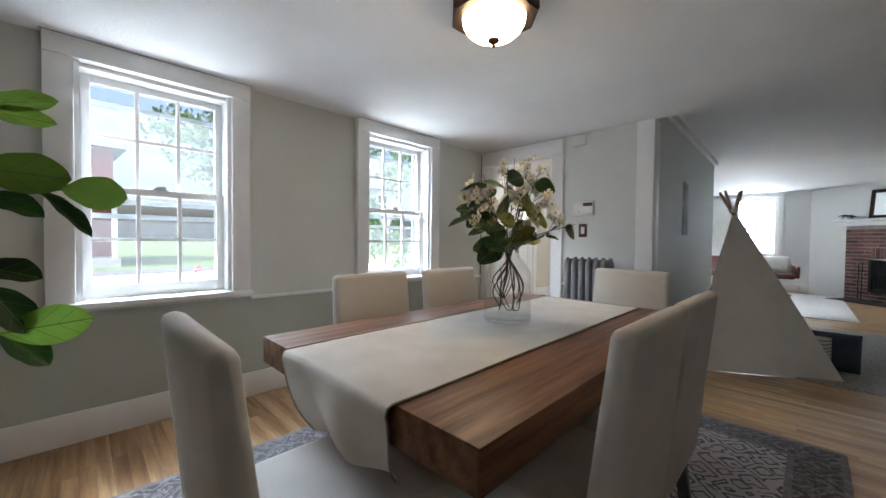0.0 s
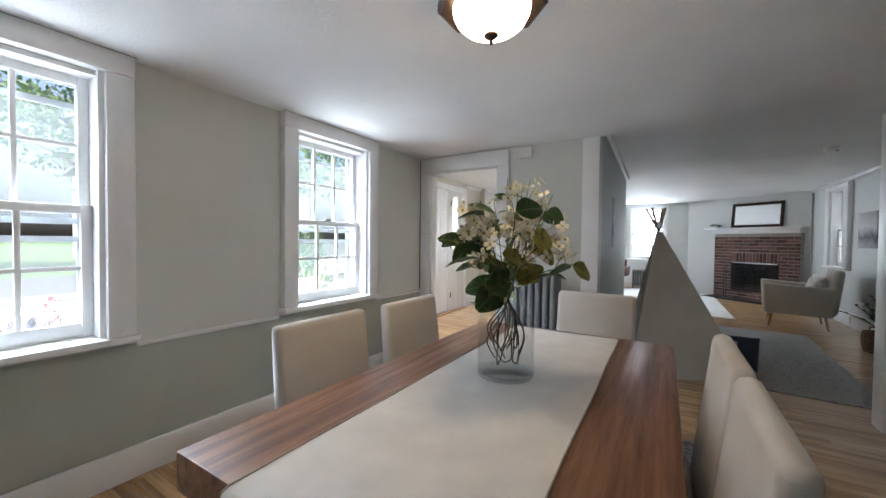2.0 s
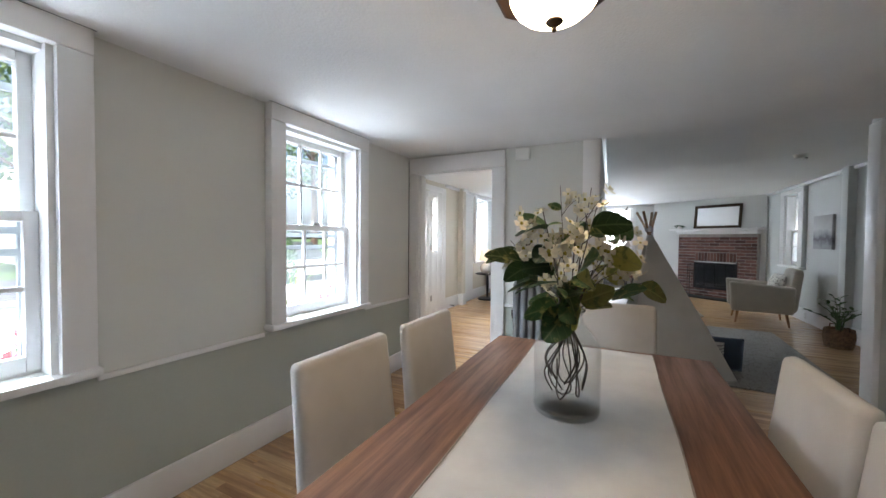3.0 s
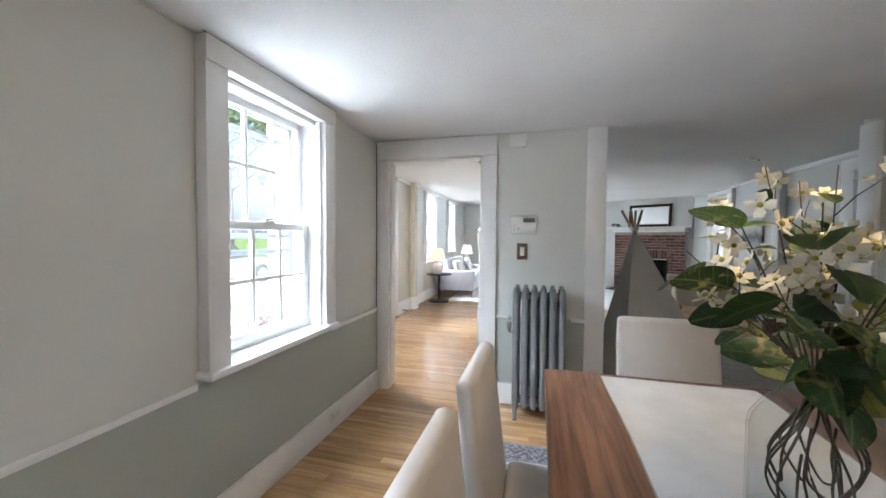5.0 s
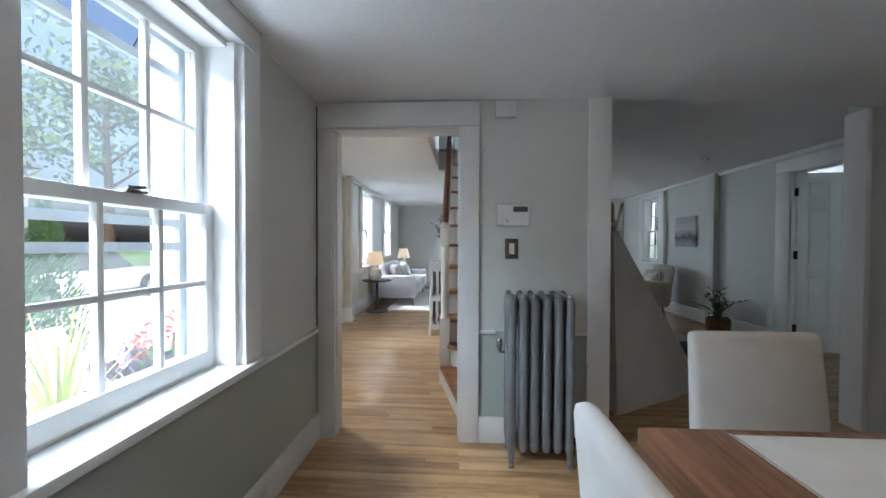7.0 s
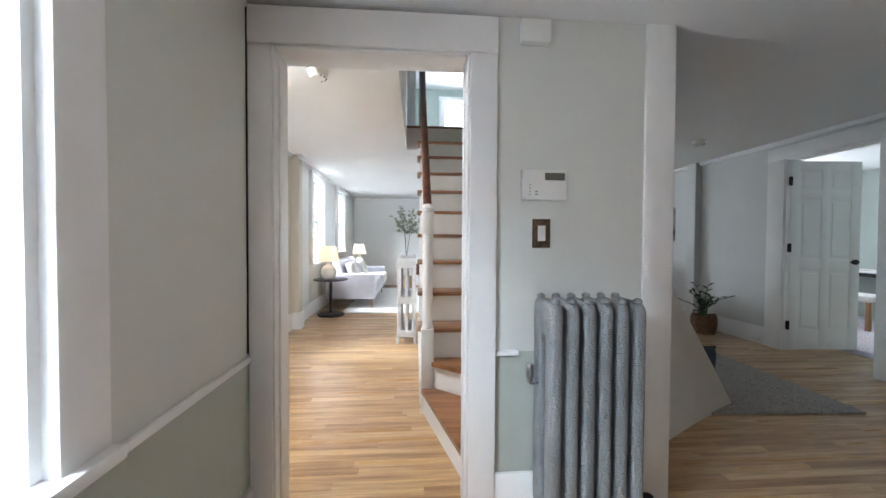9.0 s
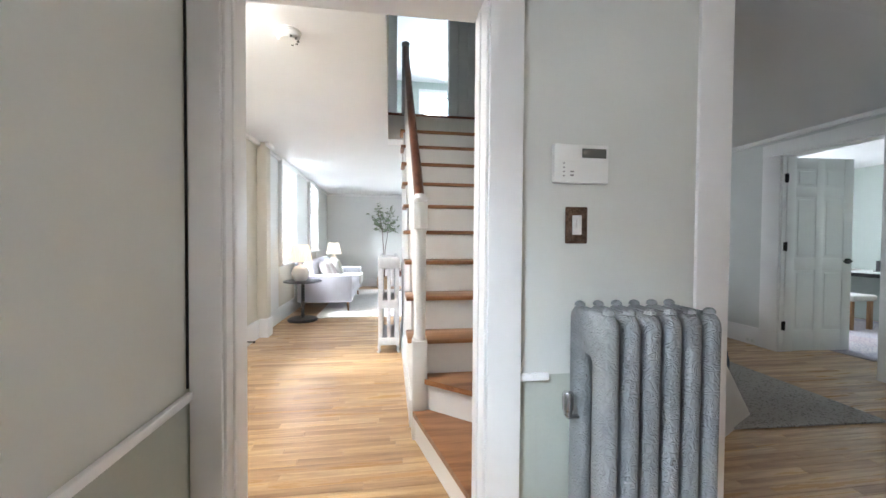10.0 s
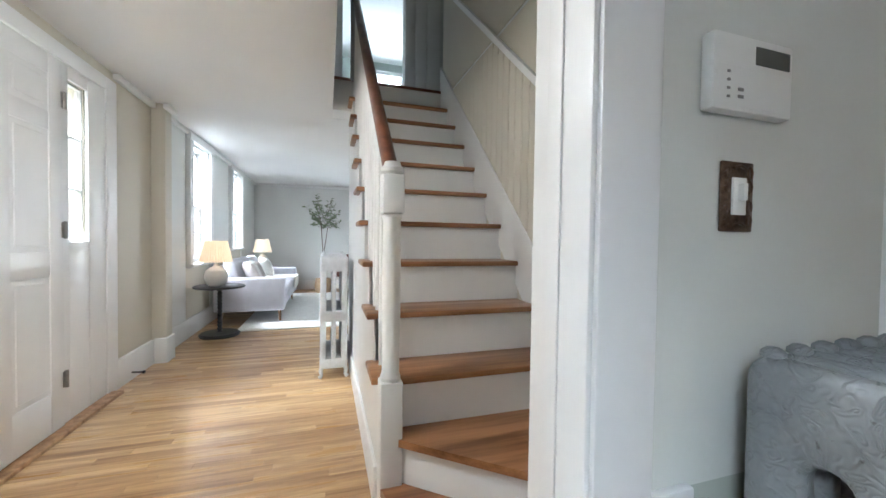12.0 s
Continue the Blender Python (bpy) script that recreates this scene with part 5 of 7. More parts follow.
def smoke_detector(m, label):
    d = thing("smoke_detector", label, "smoke detector", m)
    bm = B()
    lathe(bm, [(0.0, -0.045), (0.045, -0.045), (0.058, -0.035), (0.062, -0.012), (0.068, -0.01), (0.068, 0.0), (0.0, 0.0)], 28)
    part("housing", bm, white_plastic, d)
    bm = B()
    for k in range(5):
        a = 0.6 * k - 2.6
        box(bm, 0.05 * math.cos(a) - 0.006, 0.05 * math.cos(a) + 0.006, 0.05 * math.sin(a) - 0.006, 0.05 * math.sin(a) + 0.006, -0.046, -0.038)
    part("vent", bm, lcd, d)
    return d


smoke_detector(pose(4.62, 2.97, HIGH), "white smoke detector on the hall ceiling")
smoke_detector(pose(5.95, -0.77, HIGH), "white smoke detector on the living room ceiling")
smoke_detector(pose(5.6, -3.4, 2.32), "white smoke detector on the study ceiling")

# fiddle-leaf fig in a planter
fig = thing("fiddle_leaf_fig", "fiddle-leaf fig with broad bright green leaves", "plant", pose(0.06, 1.52, 0))
bm = B()
lathe(bm, [(0.0, 0.0), (0.11, 0.0), (0.13, 0.02), (0.15, 0.26), (0.14, 0.26), (0.13, 0.22), (0.0, 0.21)], 28)
part("planter", bm, ceramic, fig)
bm = B()
tube(bm, [(0, 0, 0.2), (0.005, 0.0, 0.6), (0.01, 0.0, 1.0), (0.0, 0.0, 1.46)], [0.014, 0.012, 0.010, 0.006])
part("trunk", bm, bark, fig)


def fig_blade(name, material, fold):
    """A unit fiddle-shaped blade along x, broadest past its middle, with a wavy rim."""
    bm = B()
    rows, seg = [], 20
    for i in range(seg + 1):
        t = i / seg
        w = 0.5 * (math.sin(math.pi * min(1.0, t ** 1.15)) ** 0.62) * (0.80 + 0.20 * t) if 0 < i < seg else 0.015
        bend = -0.10 * t * t
        rows.append([bm.verts.new((t, s * w, bend + abs(s) * w * fold + 0.018 * math.sin(t * 17 + s * 3) * s * s)) for s in (-1, -0.66, -0.33, 0, 0.33, 0.66, 1)])
    for a, b in zip(rows, rows[1:]):
        for k in range(6):
            bm.faces.new((a[k], a[k + 1], b[k + 1], b[k]))
    bmesh.ops.solidify(bm, geom=bm.faces[:], thickness=0.004)
    return mesh_of(name, bm, material, 80)


fig_backlit, fig_shaded = fig_blade("leaf", fig_backlit_mat, 0.12), fig_blade("leaf", fig_shaded_mat, 0.3)
# stalk end (x, z), tip (x, z), width, underside coloured as backlit or top as shaded
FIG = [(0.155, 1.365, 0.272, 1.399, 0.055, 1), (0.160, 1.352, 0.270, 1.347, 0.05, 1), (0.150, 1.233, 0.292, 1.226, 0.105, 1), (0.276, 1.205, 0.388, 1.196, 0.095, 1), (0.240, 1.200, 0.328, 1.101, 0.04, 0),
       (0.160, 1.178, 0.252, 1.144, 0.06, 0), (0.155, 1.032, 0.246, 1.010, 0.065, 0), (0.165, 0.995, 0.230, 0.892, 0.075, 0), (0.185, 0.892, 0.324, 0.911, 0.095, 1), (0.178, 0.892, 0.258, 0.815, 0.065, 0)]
FIG_AT = Vector((0.06, 1.52, 0))
for i, (x0, z0, x1, z1, wide, bright) in enumerate(FIG):
    lift = 0.012 * (i % 3)
    start, tip = Vector((x0, 1.47 - lift, z0)), Vector((x1, 1.44 - lift, z1))
    x_way = (tip - start).normalized()
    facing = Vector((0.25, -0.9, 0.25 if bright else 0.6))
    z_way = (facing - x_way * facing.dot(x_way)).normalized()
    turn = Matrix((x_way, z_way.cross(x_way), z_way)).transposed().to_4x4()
    child_mesh("leaf", fig_backlit if bright else fig_shaded, fig, Matrix.Translation(start - FIG_AT) @ turn @ Matrix.Diagonal(((tip - start).length, wide, 0.12, 1)))
    bm = B()
    tube(bm, [Vector((0.005, 0, z0 - 0.10)), (start - FIG_AT) * 0.6 + Vector((0, 0, (z0 - 0.05) * 0.4)), start - FIG_AT], [0.006, 0.005, 0.004], 6)
    part("stalk", bm, fig_shaded_mat, fig)
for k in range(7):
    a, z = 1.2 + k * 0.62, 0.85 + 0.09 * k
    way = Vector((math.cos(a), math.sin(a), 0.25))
    child_mesh("leaf", fig_shaded, fig, aim(Vector((0, 0, z)), way, 0, 1.0) @ Matrix.Diagonal((0.19, 0.11, 0.12, 1)))

# ---- living room ----
tepee = thing("play_tepee", "white canvas play tepee on crossed wooden poles", "tent", None)
base = [Vector((4.06, 0.98, 0)), Vector((4.57, 0.05, 0)), Vector((5.30, 0.42, 0)), Vector((4.82, 1.12, 0))]
apex = Vector((4.65, 0.785, 1.41))
bm = B()
rings = []
for t in range(11):
    f = t / 10
    row = []
    for i in range(4):
        a, b = base[i], base[(i + 1) % 4]
        for j in range(6):
            p = a.lerp(b, j / 6)
            sag = math.sin(j / 6 * math.pi) * 0.05 * (1 - f) * (0.3 + f)
            q = p.lerp(apex, f * 0.955)
            c = (base[0] + base[2]) / 2
            q += (Vector((c.x, c.y, 0)).lerp(apex, f) - q).normalized() * sag
            q.z = max(q.z + 0.012 * math.sin(j * 2.1 + i) * (1 - f) * min(1.0, f * 5), 0.003)
            row.append(bm.verts.new(q))
    rings.append(row)
for r0, r1 in zip(rings, rings[1:]):
    for k in range(24):
        if 12 <= k < 16 and r0 in rings[:6]:
            continue
        bm.faces.new((r0[k], r0[(k + 1) % 24], r1[(k + 1) % 24], r1[k]))
bmesh.ops.recalc_face_normals(bm, faces=bm.faces[:])
bmesh.ops.solidify(bm, geom=bm.faces[:], thickness=0.004)
part("canvas_cover", bm, canvas, tepee, "", 60)
for p in base:
    bm = B()
    inward = (Vector((apex.x, apex.y, 0)) - p).normalized()
    low = p + inward * 0.05
    d = apex + inward * 0.025 - low
    tube(bm, [low + Vector((0, 0, 0.012)), low + d * 1.12], 0.0115, 10)
    part("pole", bm, pale_wood, tepee)
bm = B()
lathe(bm, [(0.034, -0.03), (0.038, 0.0), (0.034, 0.03)], 14, tuple(apex))
part("lashing", bm, canvas, tepee, "pale cord lashing")


def cushion(name, label, m, wide, high, thick, material):
    bm = B()
    n = 12
    rows = []
    for s in (1, -1):
        rows.append([[None] * (n + 1) for _ in range(n + 1)])
        for i in range(n + 1):
            for j in range(n + 1):
                u, v = 2 * i / n - 1, 2 * j / n - 1
                bulge = ((1 - u ** 4) * (1 - v ** 4)) ** 0.6
                pinch = 1 - 0.07 * (u * u) * (1 - abs(v)) - 0.02
                pin2 = 1 - 0.07 * (v * v) * (1 - abs(u)) - 0.02
                rows[-1][i][j] = bm.verts.new((u * wide / 2 * pin2, s * thick / 2 * bulge, (v * pinch + 1) * high / 2))
    for g in rows:
        for i in range(n):
            for j in range(n):
                bm.faces.new((g[i][j], g[i + 1][j], g[i + 1][j + 1], g[i][j + 1]))
    bmesh.ops.remove_doubles(bm, verts=bm.verts[:], dist=0.0005)
    ob = tagged(part(name, bm, material, None, "", 80), label, "cushion")
    ob.matrix_basis = m
    return ob


def striped(name, a, b, axis, freq):
    m, nt, bs = shader(name)
    v = coords(nt)
    sep = nt.nodes.new("ShaderNodeSeparateXYZ")
    nt.links.new(v, sep.inputs[0])
    s = calc(nt, "SINE", calc(nt, "MULTIPLY", sep.outputs[axis], freq))
    nt.links.new(ramp(nt, s, [(0.45, a), (0.55, b)]), bs.inputs["Base Color"])
    bs.inputs["Roughness"].default_value = 0.9
    relief(nt, bs, grain(nt, v, 400, 2), 0.3, 0.001)
    return m


stripe_mat = striped("striped_cotton", (0.62, 0.60, 0.56), (0.20, 0.20, 0.20), 2, 210.0)
dots_mat = flecked("dotted_cotton", (0.62, 0.59, 0.53), (0.12, 0.11, 0.10), 26)
cushion("floor_cushion", "navy blue cotton cushion leaning by the tepee", pose(4.88, 0.10, 0.016, -8, 0, 92), 0.30, 0.34, 0.14, navy)
cushion("floor_cushion", "grey and white striped cushion by the tepee", pose(4.80, 0.27, 0.016, -8, 0, 88), 0.30, 0.31, 0.11, stripe_mat)

bm = B()
box(bm, -1.36, 1.36, -0.90, 0.90, 0.0, 0.014, 0.005)
ob = tagged(part("living_rug", bm, rug_living_mat), "flecked grey wool rug with bound edge", "rug")
ob.matrix_basis = pose(5.78, 0.08, 0.001, 0, 0, -3)
bm = B()
box(bm, -1.75, 1.75, -0.95, 0.95, 0.0, 0.012, 0.004)
ob = tagged(part("ivory_rug", bm, slate_rug), "plain ivory wool rug before the fireplace", "rug")
ob.matrix_basis = pose(9.70, 0.74, 0.001, 0, 0, 1)

# beige armchair
arm = thing("armchair", "beige upholstered armchair on tapered wooden legs", "armchair", pose(8.0, -0.97, 0, 0, 0, -8) @ Matrix.Diagonal((0.9, 0.95, 1.0, 1)))
bm = B()
box(bm, -0.32, 0.32, -0.30, 0.36, 0.24, 0.44, 0.045, 3)
part("seat", bm, linen_sand, arm, "", 60)
for sx in (-1, 1):
    bm = B()
    hexa(bm, [(sx * 0.40 - 0.06, -0.38, 0.20), (sx * 0.40 + 0.06, -0.38, 0.20), (sx * 0.40 + 0.06, 0.40, 0.20), (sx * 0.40 - 0.06, 0.40, 0.20)],
         [(sx * 0.41 - 0.05, -0.40, 0.61), (sx * 0.41 + 0.05, -0.40, 0.61), (sx * 0.41 + 0.05, 0.43, 0.66), (sx * 0.41 - 0.05, 0.43, 0.66)], 0.035)
    part("armrest", bm, linen_sand, arm, "", 60)
bm = B()
hexa(bm, [(-0.44, -0.42, 0.22), (0.44, -0.42, 0.22), (0.44, -0.26, 0.22), (-0.44, -0.26, 0.22)], [(-0.40, -0.50, 0.88), (0.40, -0.50, 0.88), (0.40, -0.38, 0.88), (-0.40, -0.38, 0.88)], 0.06)
part("backrest", bm, linen_sand, arm, "", 60)
for sx in (-1, 1):
    for y in (-0.30, 0.30):
        bm = B()
        tube(bm, [(sx * 0.33, y, 0.22), (sx * 0.37, y * 1.12, 0.0)], [0.024, 0.012], 10)
        part("leg", bm, leg_wood, arm)
cushion("scatter_cushion", "cream cushion with dark dotted pattern on the armchair", pose(8.0, -1.12, 0.44, 18, 0, 0), 0.46, 0.36, 0.14, dots_mat)


def swivel_chair(m, with_cushion):
    c = thing("swivel_chair", "brown leather swivel armchair on a black star base", "armchair", m, "leather swivel chairs")
    bm = B()
    box(bm, -0.28, 0.28, -0.26, 0.28, 0.36, 0.47, 0.04, 3)
    part("seat", bm, leather, c, "", 60)
    bm = B()
    hexa(bm, [(-0.27, -0.32, 0.42), (0.27, -0.32, 0.42), (0.27, -0.22, 0.42), (-0.27, -0.22, 0.42)], [(-0.25, -0.40, 0.80), (0.25, -0.40, 0.80), (0.25, -0.33, 0.80), (-0.25, -0.33, 0.80)], 0.035)
    part("backrest", bm, leather, c, "", 60)
    for sx in (-1, 1):
        bm = B()
        hexa(bm, [(sx * 0.31 - 0.03, -0.30, 0.38), (sx * 0.31 + 0.03, -0.30, 0.38), (sx * 0.31 + 0.03, 0.25, 0.38), (sx * 0.31 - 0.03, 0.25, 0.38)],
             [(sx * 0.33 - 0.03, -0.33, 0.66), (sx * 0.33 + 0.03, -0.33, 0.66), (sx * 0.33 + 0.03, 0.18, 0.62), (sx * 0.33 - 0.03, 0.18, 0.62)], 0.025)
        part("armrest", bm, leather, c, "", 60)
    bm = B()
    tube(bm, [(0, 0, 0.06), (0, 0, 0.36)], 0.025, 12)
    part("column", bm, iron, c)
    for k in range(5):
        bm = B()
        a = k * 2 * math.pi / 5
        tube(bm, [(0, 0, 0.09), (0.28 * math.cos(a), 0.28 * math.sin(a), 0.02)], [0.024, 0.015], 8)
        part("base_arm", bm, iron, c)
    return c


swivel_chair(pose(10.75, 0.80, 0.013, 0, 0, 100), True)
swivel_chair(pose(10.75, 1.95, 0, 0, 0, 80), True)
cushion("scatter_cushion", "pale linen cushion on the leather chair", pose(10.92, 0.80, 0.48, 15, 0, 100), 0.50, 0.36, 0.14, cushion_white)
bm = B()
lathe(bm, [(0.0, 0.46), (0.25, 0.46), (0.25, 0.48), (0.0, 0.48)], 32)
cof = thing("coffee_table", "small black metal coffee table beside the leather chairs", "table", pose(9.6, 1.95, 0))
part("tabletop", bm, black_wood, cof)
for k in range(3):
    bm = B()
    a = k * 2.094
    tube(bm, [(0.18 * math.cos(a), 0.18 * math.sin(a), 0.46), (0.24 * math.cos(a), 0.24 * math.sin(a), 0.0)], 0.01)
    part("leg", bm, iron, cof)

# fireplace
hearth = thing("fireplace", "red brick fireplace with white mantel shelf and dark firebox", "fireplace", ANGLED, "", "")
bm = B()
for p in ((0.02, 0.44, 0, 1.39), (1.34, 1.72, 0, 1.39), (0.44, 1.34, 0.78, 1.39), (0.44, 1.34, 0, 0.21)):
    box(bm, p[0], p[1], -0.115, -0.001, p[2], p[3])
part("masonry", bm, mortar, hearth, "grey mortar bed", None)
bm = B()
box(bm, 0.44, 1.34, -0.05, -0.03, 0.21, 0.78)
part("firebox", bm, soot, hearth, "sooty black firebox")
bm = B()
for p in ((0.42, 0.47, 0.19, 0.80), (1.31, 1.36, 0.19, 0.80)):
    box(bm, p[0], p[1], -0.145, -0.118, p[2], p[3], 0.003)
box(bm, 0.47, 1.31, -0.145, -0.118, 0.76, 0.80, 0.003)
box(bm, 0.47, 1.31, -0.145, -0.118, 0.19, 0.23, 0.003)
part("screen_frame", bm, iron, hearth, "metal fire screen frame")
bm = B()
box(bm, 0.43, 1.35, -0.152, -0.146, 0.765, 0.795, 0.002)
part("screen_trim", bm, steel, hearth, "bright metal strip over the fire screen")
for k in range(3):
    bm = B()
    x = 0.66 + 0.23 * k
    box(bm, x, x + 0.012, -0.14, -0.1295, 0.23, 0.76, 0.002)
    part("screen_bar", bm, iron, hearth)
bm = B()
box(bm, 0.47, 1.31, -0.128, -0.124, 0.23, 0.76)
part("screen_glass", bm, clear("smoked_glass", (0.25, 0.25, 0.26), 0.05), hearth, "dark smoked glass doors", None)
bm = B()
for x, r in ((0.6, 0.045), (0.8, 0.05), (1.0, 0.04)):
    tube(bm, [(x - 0.12, -0.08, 0.27), (x + 0.14, -0.075, 0.28)], r * 0.7, 10)
part("logs", bm, bark, hearth)
bm = B()
box(bm, -0.16, 1.80, -0.26, -0.001, 1.475, 1.515, 0.006)
box(bm, 0.0, 1.74, -0.19, -0.001, 1.39, 1.474, 0.01)
part("mantel", bm, white_trim, hearth, "white painted mantel shelf")
bm = B()
box(bm, -0.02, 1.72, -0.52, -0.117, 0.0, 0.02, 0.004)
part("hearth_slab", bm, soot, hearth, "dark tiled hearth")
for k in range(2):
    bm = B()
    x = 0.30 + 0.06 * k
    tube(bm, [(x, -0.2, 0.03), (x, -0.19, 0.68 + 0.03 * k), (x + 0.02, -0.19, 0.70 + 0.03 * k)], 0.007)
    lathe(bm, [(0.0, 0.02), (0.06, 0.022), (0.06, 0.03), (0.0, 0.032)], 14, (x, -0.2, 0))
    tagged(part("fire_tool", bm, iron), "black iron fireplace tool on its stand", "fire tool").matrix_basis = ANGLED

# mirror and small plant on the mantel
mir = thing("mirror", "rectangular mirror in a dark carved frame on the mantel", "mirror", ANGLED @ pose(0, -0.07, 1.516, -5))
bm = B()
for p in ((0.36, 0.42, 0.0, 0.52), (1.33, 1.39, 0.0, 0.52), (0.42, 1.33, 0.0, 0.06), (0.42, 1.33, 0.46, 0.52)):
    box(bm, p[0], p[1], -0.03, 0.0, p[2], p[3], 0.008)
part("frame", bm, bronze, mir)
bm = B()
box(bm, 0.42, 1.33, -0.012, -0.004, 0.06, 0.46)
part("mirror_glass", bm, mirror_mat, mir, "", None)


def potted(name, label, m, pot, height, leaf, count, spread, rise, seedn):
    """A small potted plant of arching leaves."""
    p = thing(name, label, "plant", m)
    part("pot", pot, ceramic, p)
    rr = random.Random(seedn)
    for k in range(count):
        a, e = k * 2.4, rr.uniform(0.2, 1.0)
        child_mesh("leaf", leaf, p, aim((0, 0, height), (math.cos(a) * spread, math.sin(a) * spread, rise * e), rr.uniform(-40, 40), rr.uniform(0.7, 1.2)))
    return p


bm = B()
lathe(bm, [(0.0, 0.0), (0.04, 0.0), (0.05, 0.07), (0.045, 0.07), (0.0, 0.06)], 20)
trail = leaf_mesh("leaf", 0.10, 0.035, leaf_plain, 0.2, 0.9)
potted("potted_plant", "small trailing plant in a white pot on the mantel", ANGLED @ pose(0.06, -0.14, 1.516), bm, 0.07, trail, 22, 1.0, 0.7, 3)

# zz plant in a basket
zz = thing("basket_plant", "dark green zz plant in a woven handled basket", "plant", pose(6.55, -1.37, 0))
bm = B()
for k in range(13):
    z = 0.012 + k * 0.018
    r = 0.115 + 0.02 * math.sin(k / 12 * math.pi * 0.8)
    pts = [((r + 0.004 * (-1) ** i) * math.cos(i * math.pi / 14), (r + 0.004 * (-1) ** i) * math.sin(i * math.pi / 14), z) for i in range(29)]
    tube(bm, pts, 0.0095, 5)
lathe(bm, [(0.0, 0.004), (0.11, 0.004), (0.122, 0.2), (0.0, 0.2)], 24)
part("basket", bm, surface("wicker", (0.22, 0.13, 0.07), 0.8, vary=0.3, scale=30, bump=0.5), zz, "woven brown wicker basket")
for sx in (-1, 1):
    bm = B()
    tube(bm, [(sx * 0.128, -0.04, 0.22), (sx * 0.135, -0.035, 0.27), (sx * 0.136, 0.035, 0.27), (sx * 0.128, 0.04, 0.22)], 0.008, 6)
    part("handle", bm, bark, zz)
zl = leaf_mesh("leaf", 0.075, 0.032, leaf_plain, 0.2, 0.2)
zr = random.Random(8)
for k in range(12):
    a = k * 2.4
    out, up = zr.uniform(0.10, 0.33), zr.uniform(0.18, 0.38)
    pts = [Vector((0.02 * math.cos(a), 0.02 * math.sin(a), 0.2))]
    for t in (0.35, 0.7, 1.0):
        pts.append(Vector((out * t * t * math.cos(a), out * t * t * math.sin(a), 0.2 + up * (t - 0.25 * t * t * (out / 0.3)) * 1.25)))
    bm = B()
    tube(bm, pts, [0.008, 0.006, 0.005, 0.002], 6)
    part("stem", bm, leaf_plain, zz)
    for j in range(7):
        f = 0.35 + 0.65 * j / 6
        i = min(2, int(f * 3))
        p = pts[i].lerp(pts[i + 1], f * 3 - i)
        d = (pts[i + 1] - pts[i]).normalized()
        s = d.cross(Vector((0, 0, 1))).normalized() * (1 if j % 2 else -1)
        child_mesh("leaf", zl, zz, aim(p, s * 0.8 + d * 0.6 + Vector((0, 0, 0.25)), zr.uniform(-30, 30), zr.uniform(0.8, 1.2)))


def picture(name, label, m, wide, high, low, mid, top):
    p = thing(name, label, "picture", m)
    bm = B()
    box(bm, 0, wide, -0.035, 0.0, 0, high, 0.003)
    mt, nt, b = shader("painted_canvas")
    v = coords(nt)
    sep = nt.nodes.new("ShaderNodeSeparateXYZ")
    nt.links.new(v, sep.inputs[0])
    f = calc(nt, "ADD", calc(nt, "DIVIDE", sep.outputs[2], high), calc(nt, "MULTIPLY", calc(nt, "SUBTRACT", grain(nt, v, 6, 5), 0.5), 0.45))
    nt.links.new(ramp(nt, f, [(0.12, mid), (0.3, low), (0.42, mid), (0.6, top), (0.95, tuple(c * 0.8 for c in top))]), b.inputs["Base Color"])
    b.inputs["Roughness"].default_value = 0.8
    relief(nt, b, grain(nt, v, 300, 2), 0.3, 0.001)
    part("stretched_canvas", bm, mt, p)
    return p


picture("canvas_picture", "unframed pale grey seascape canvas on the wall", pose(8.06, SOUTH + 0.001, 1.19, 0, 0, 180), 0.57, 0.50, (0.16, 0.15, 0.17), (0.40, 0.40, 0.42), (0.60, 0.60, 0.60))
picture("canvas_picture", "unframed pale blue sky canvas on the stair wall", pose(4.82, 1.262, 1.18, 0, 0, 3), 0.55, 0.56, (0.45, 0.50, 0.55), (0.55, 0.60, 0.64), (0.64, 0.66, 0.68))

# ---- hall ----
st = thing("side_table", "black turned pedestal side table beside the sofa", "table", pose(7.93, 3.64, 0))
bm = B()
lathe(bm, [(0.0, 0.545), (0.245, 0.545), (0.26, 0.552), (0.26, 0.565), (0.245, 0.572), (0.0, 0.572)], 40)
part("tabletop", bm, black_wood, st)
bm = B()
prof = [(0.03, 0.04)]
for k in range(12):
    prof += [(0.018, 0.06 + k * 0.04), (0.03, 0.08 + k * 0.04)]
prof += [(0.02, 0.53), (0.05, 0.546)]
lathe(bm, prof, 16)
part("column", bm, black_wood, st)
bm = B()
lathe(bm, [(0.0, 0.0), (0.2, 0.0), (0.208, 0.02), (0.19, 0.035), (0.04, 0.045), (0.0, 0.046)], 36)
part("base", bm, black_wood, st)


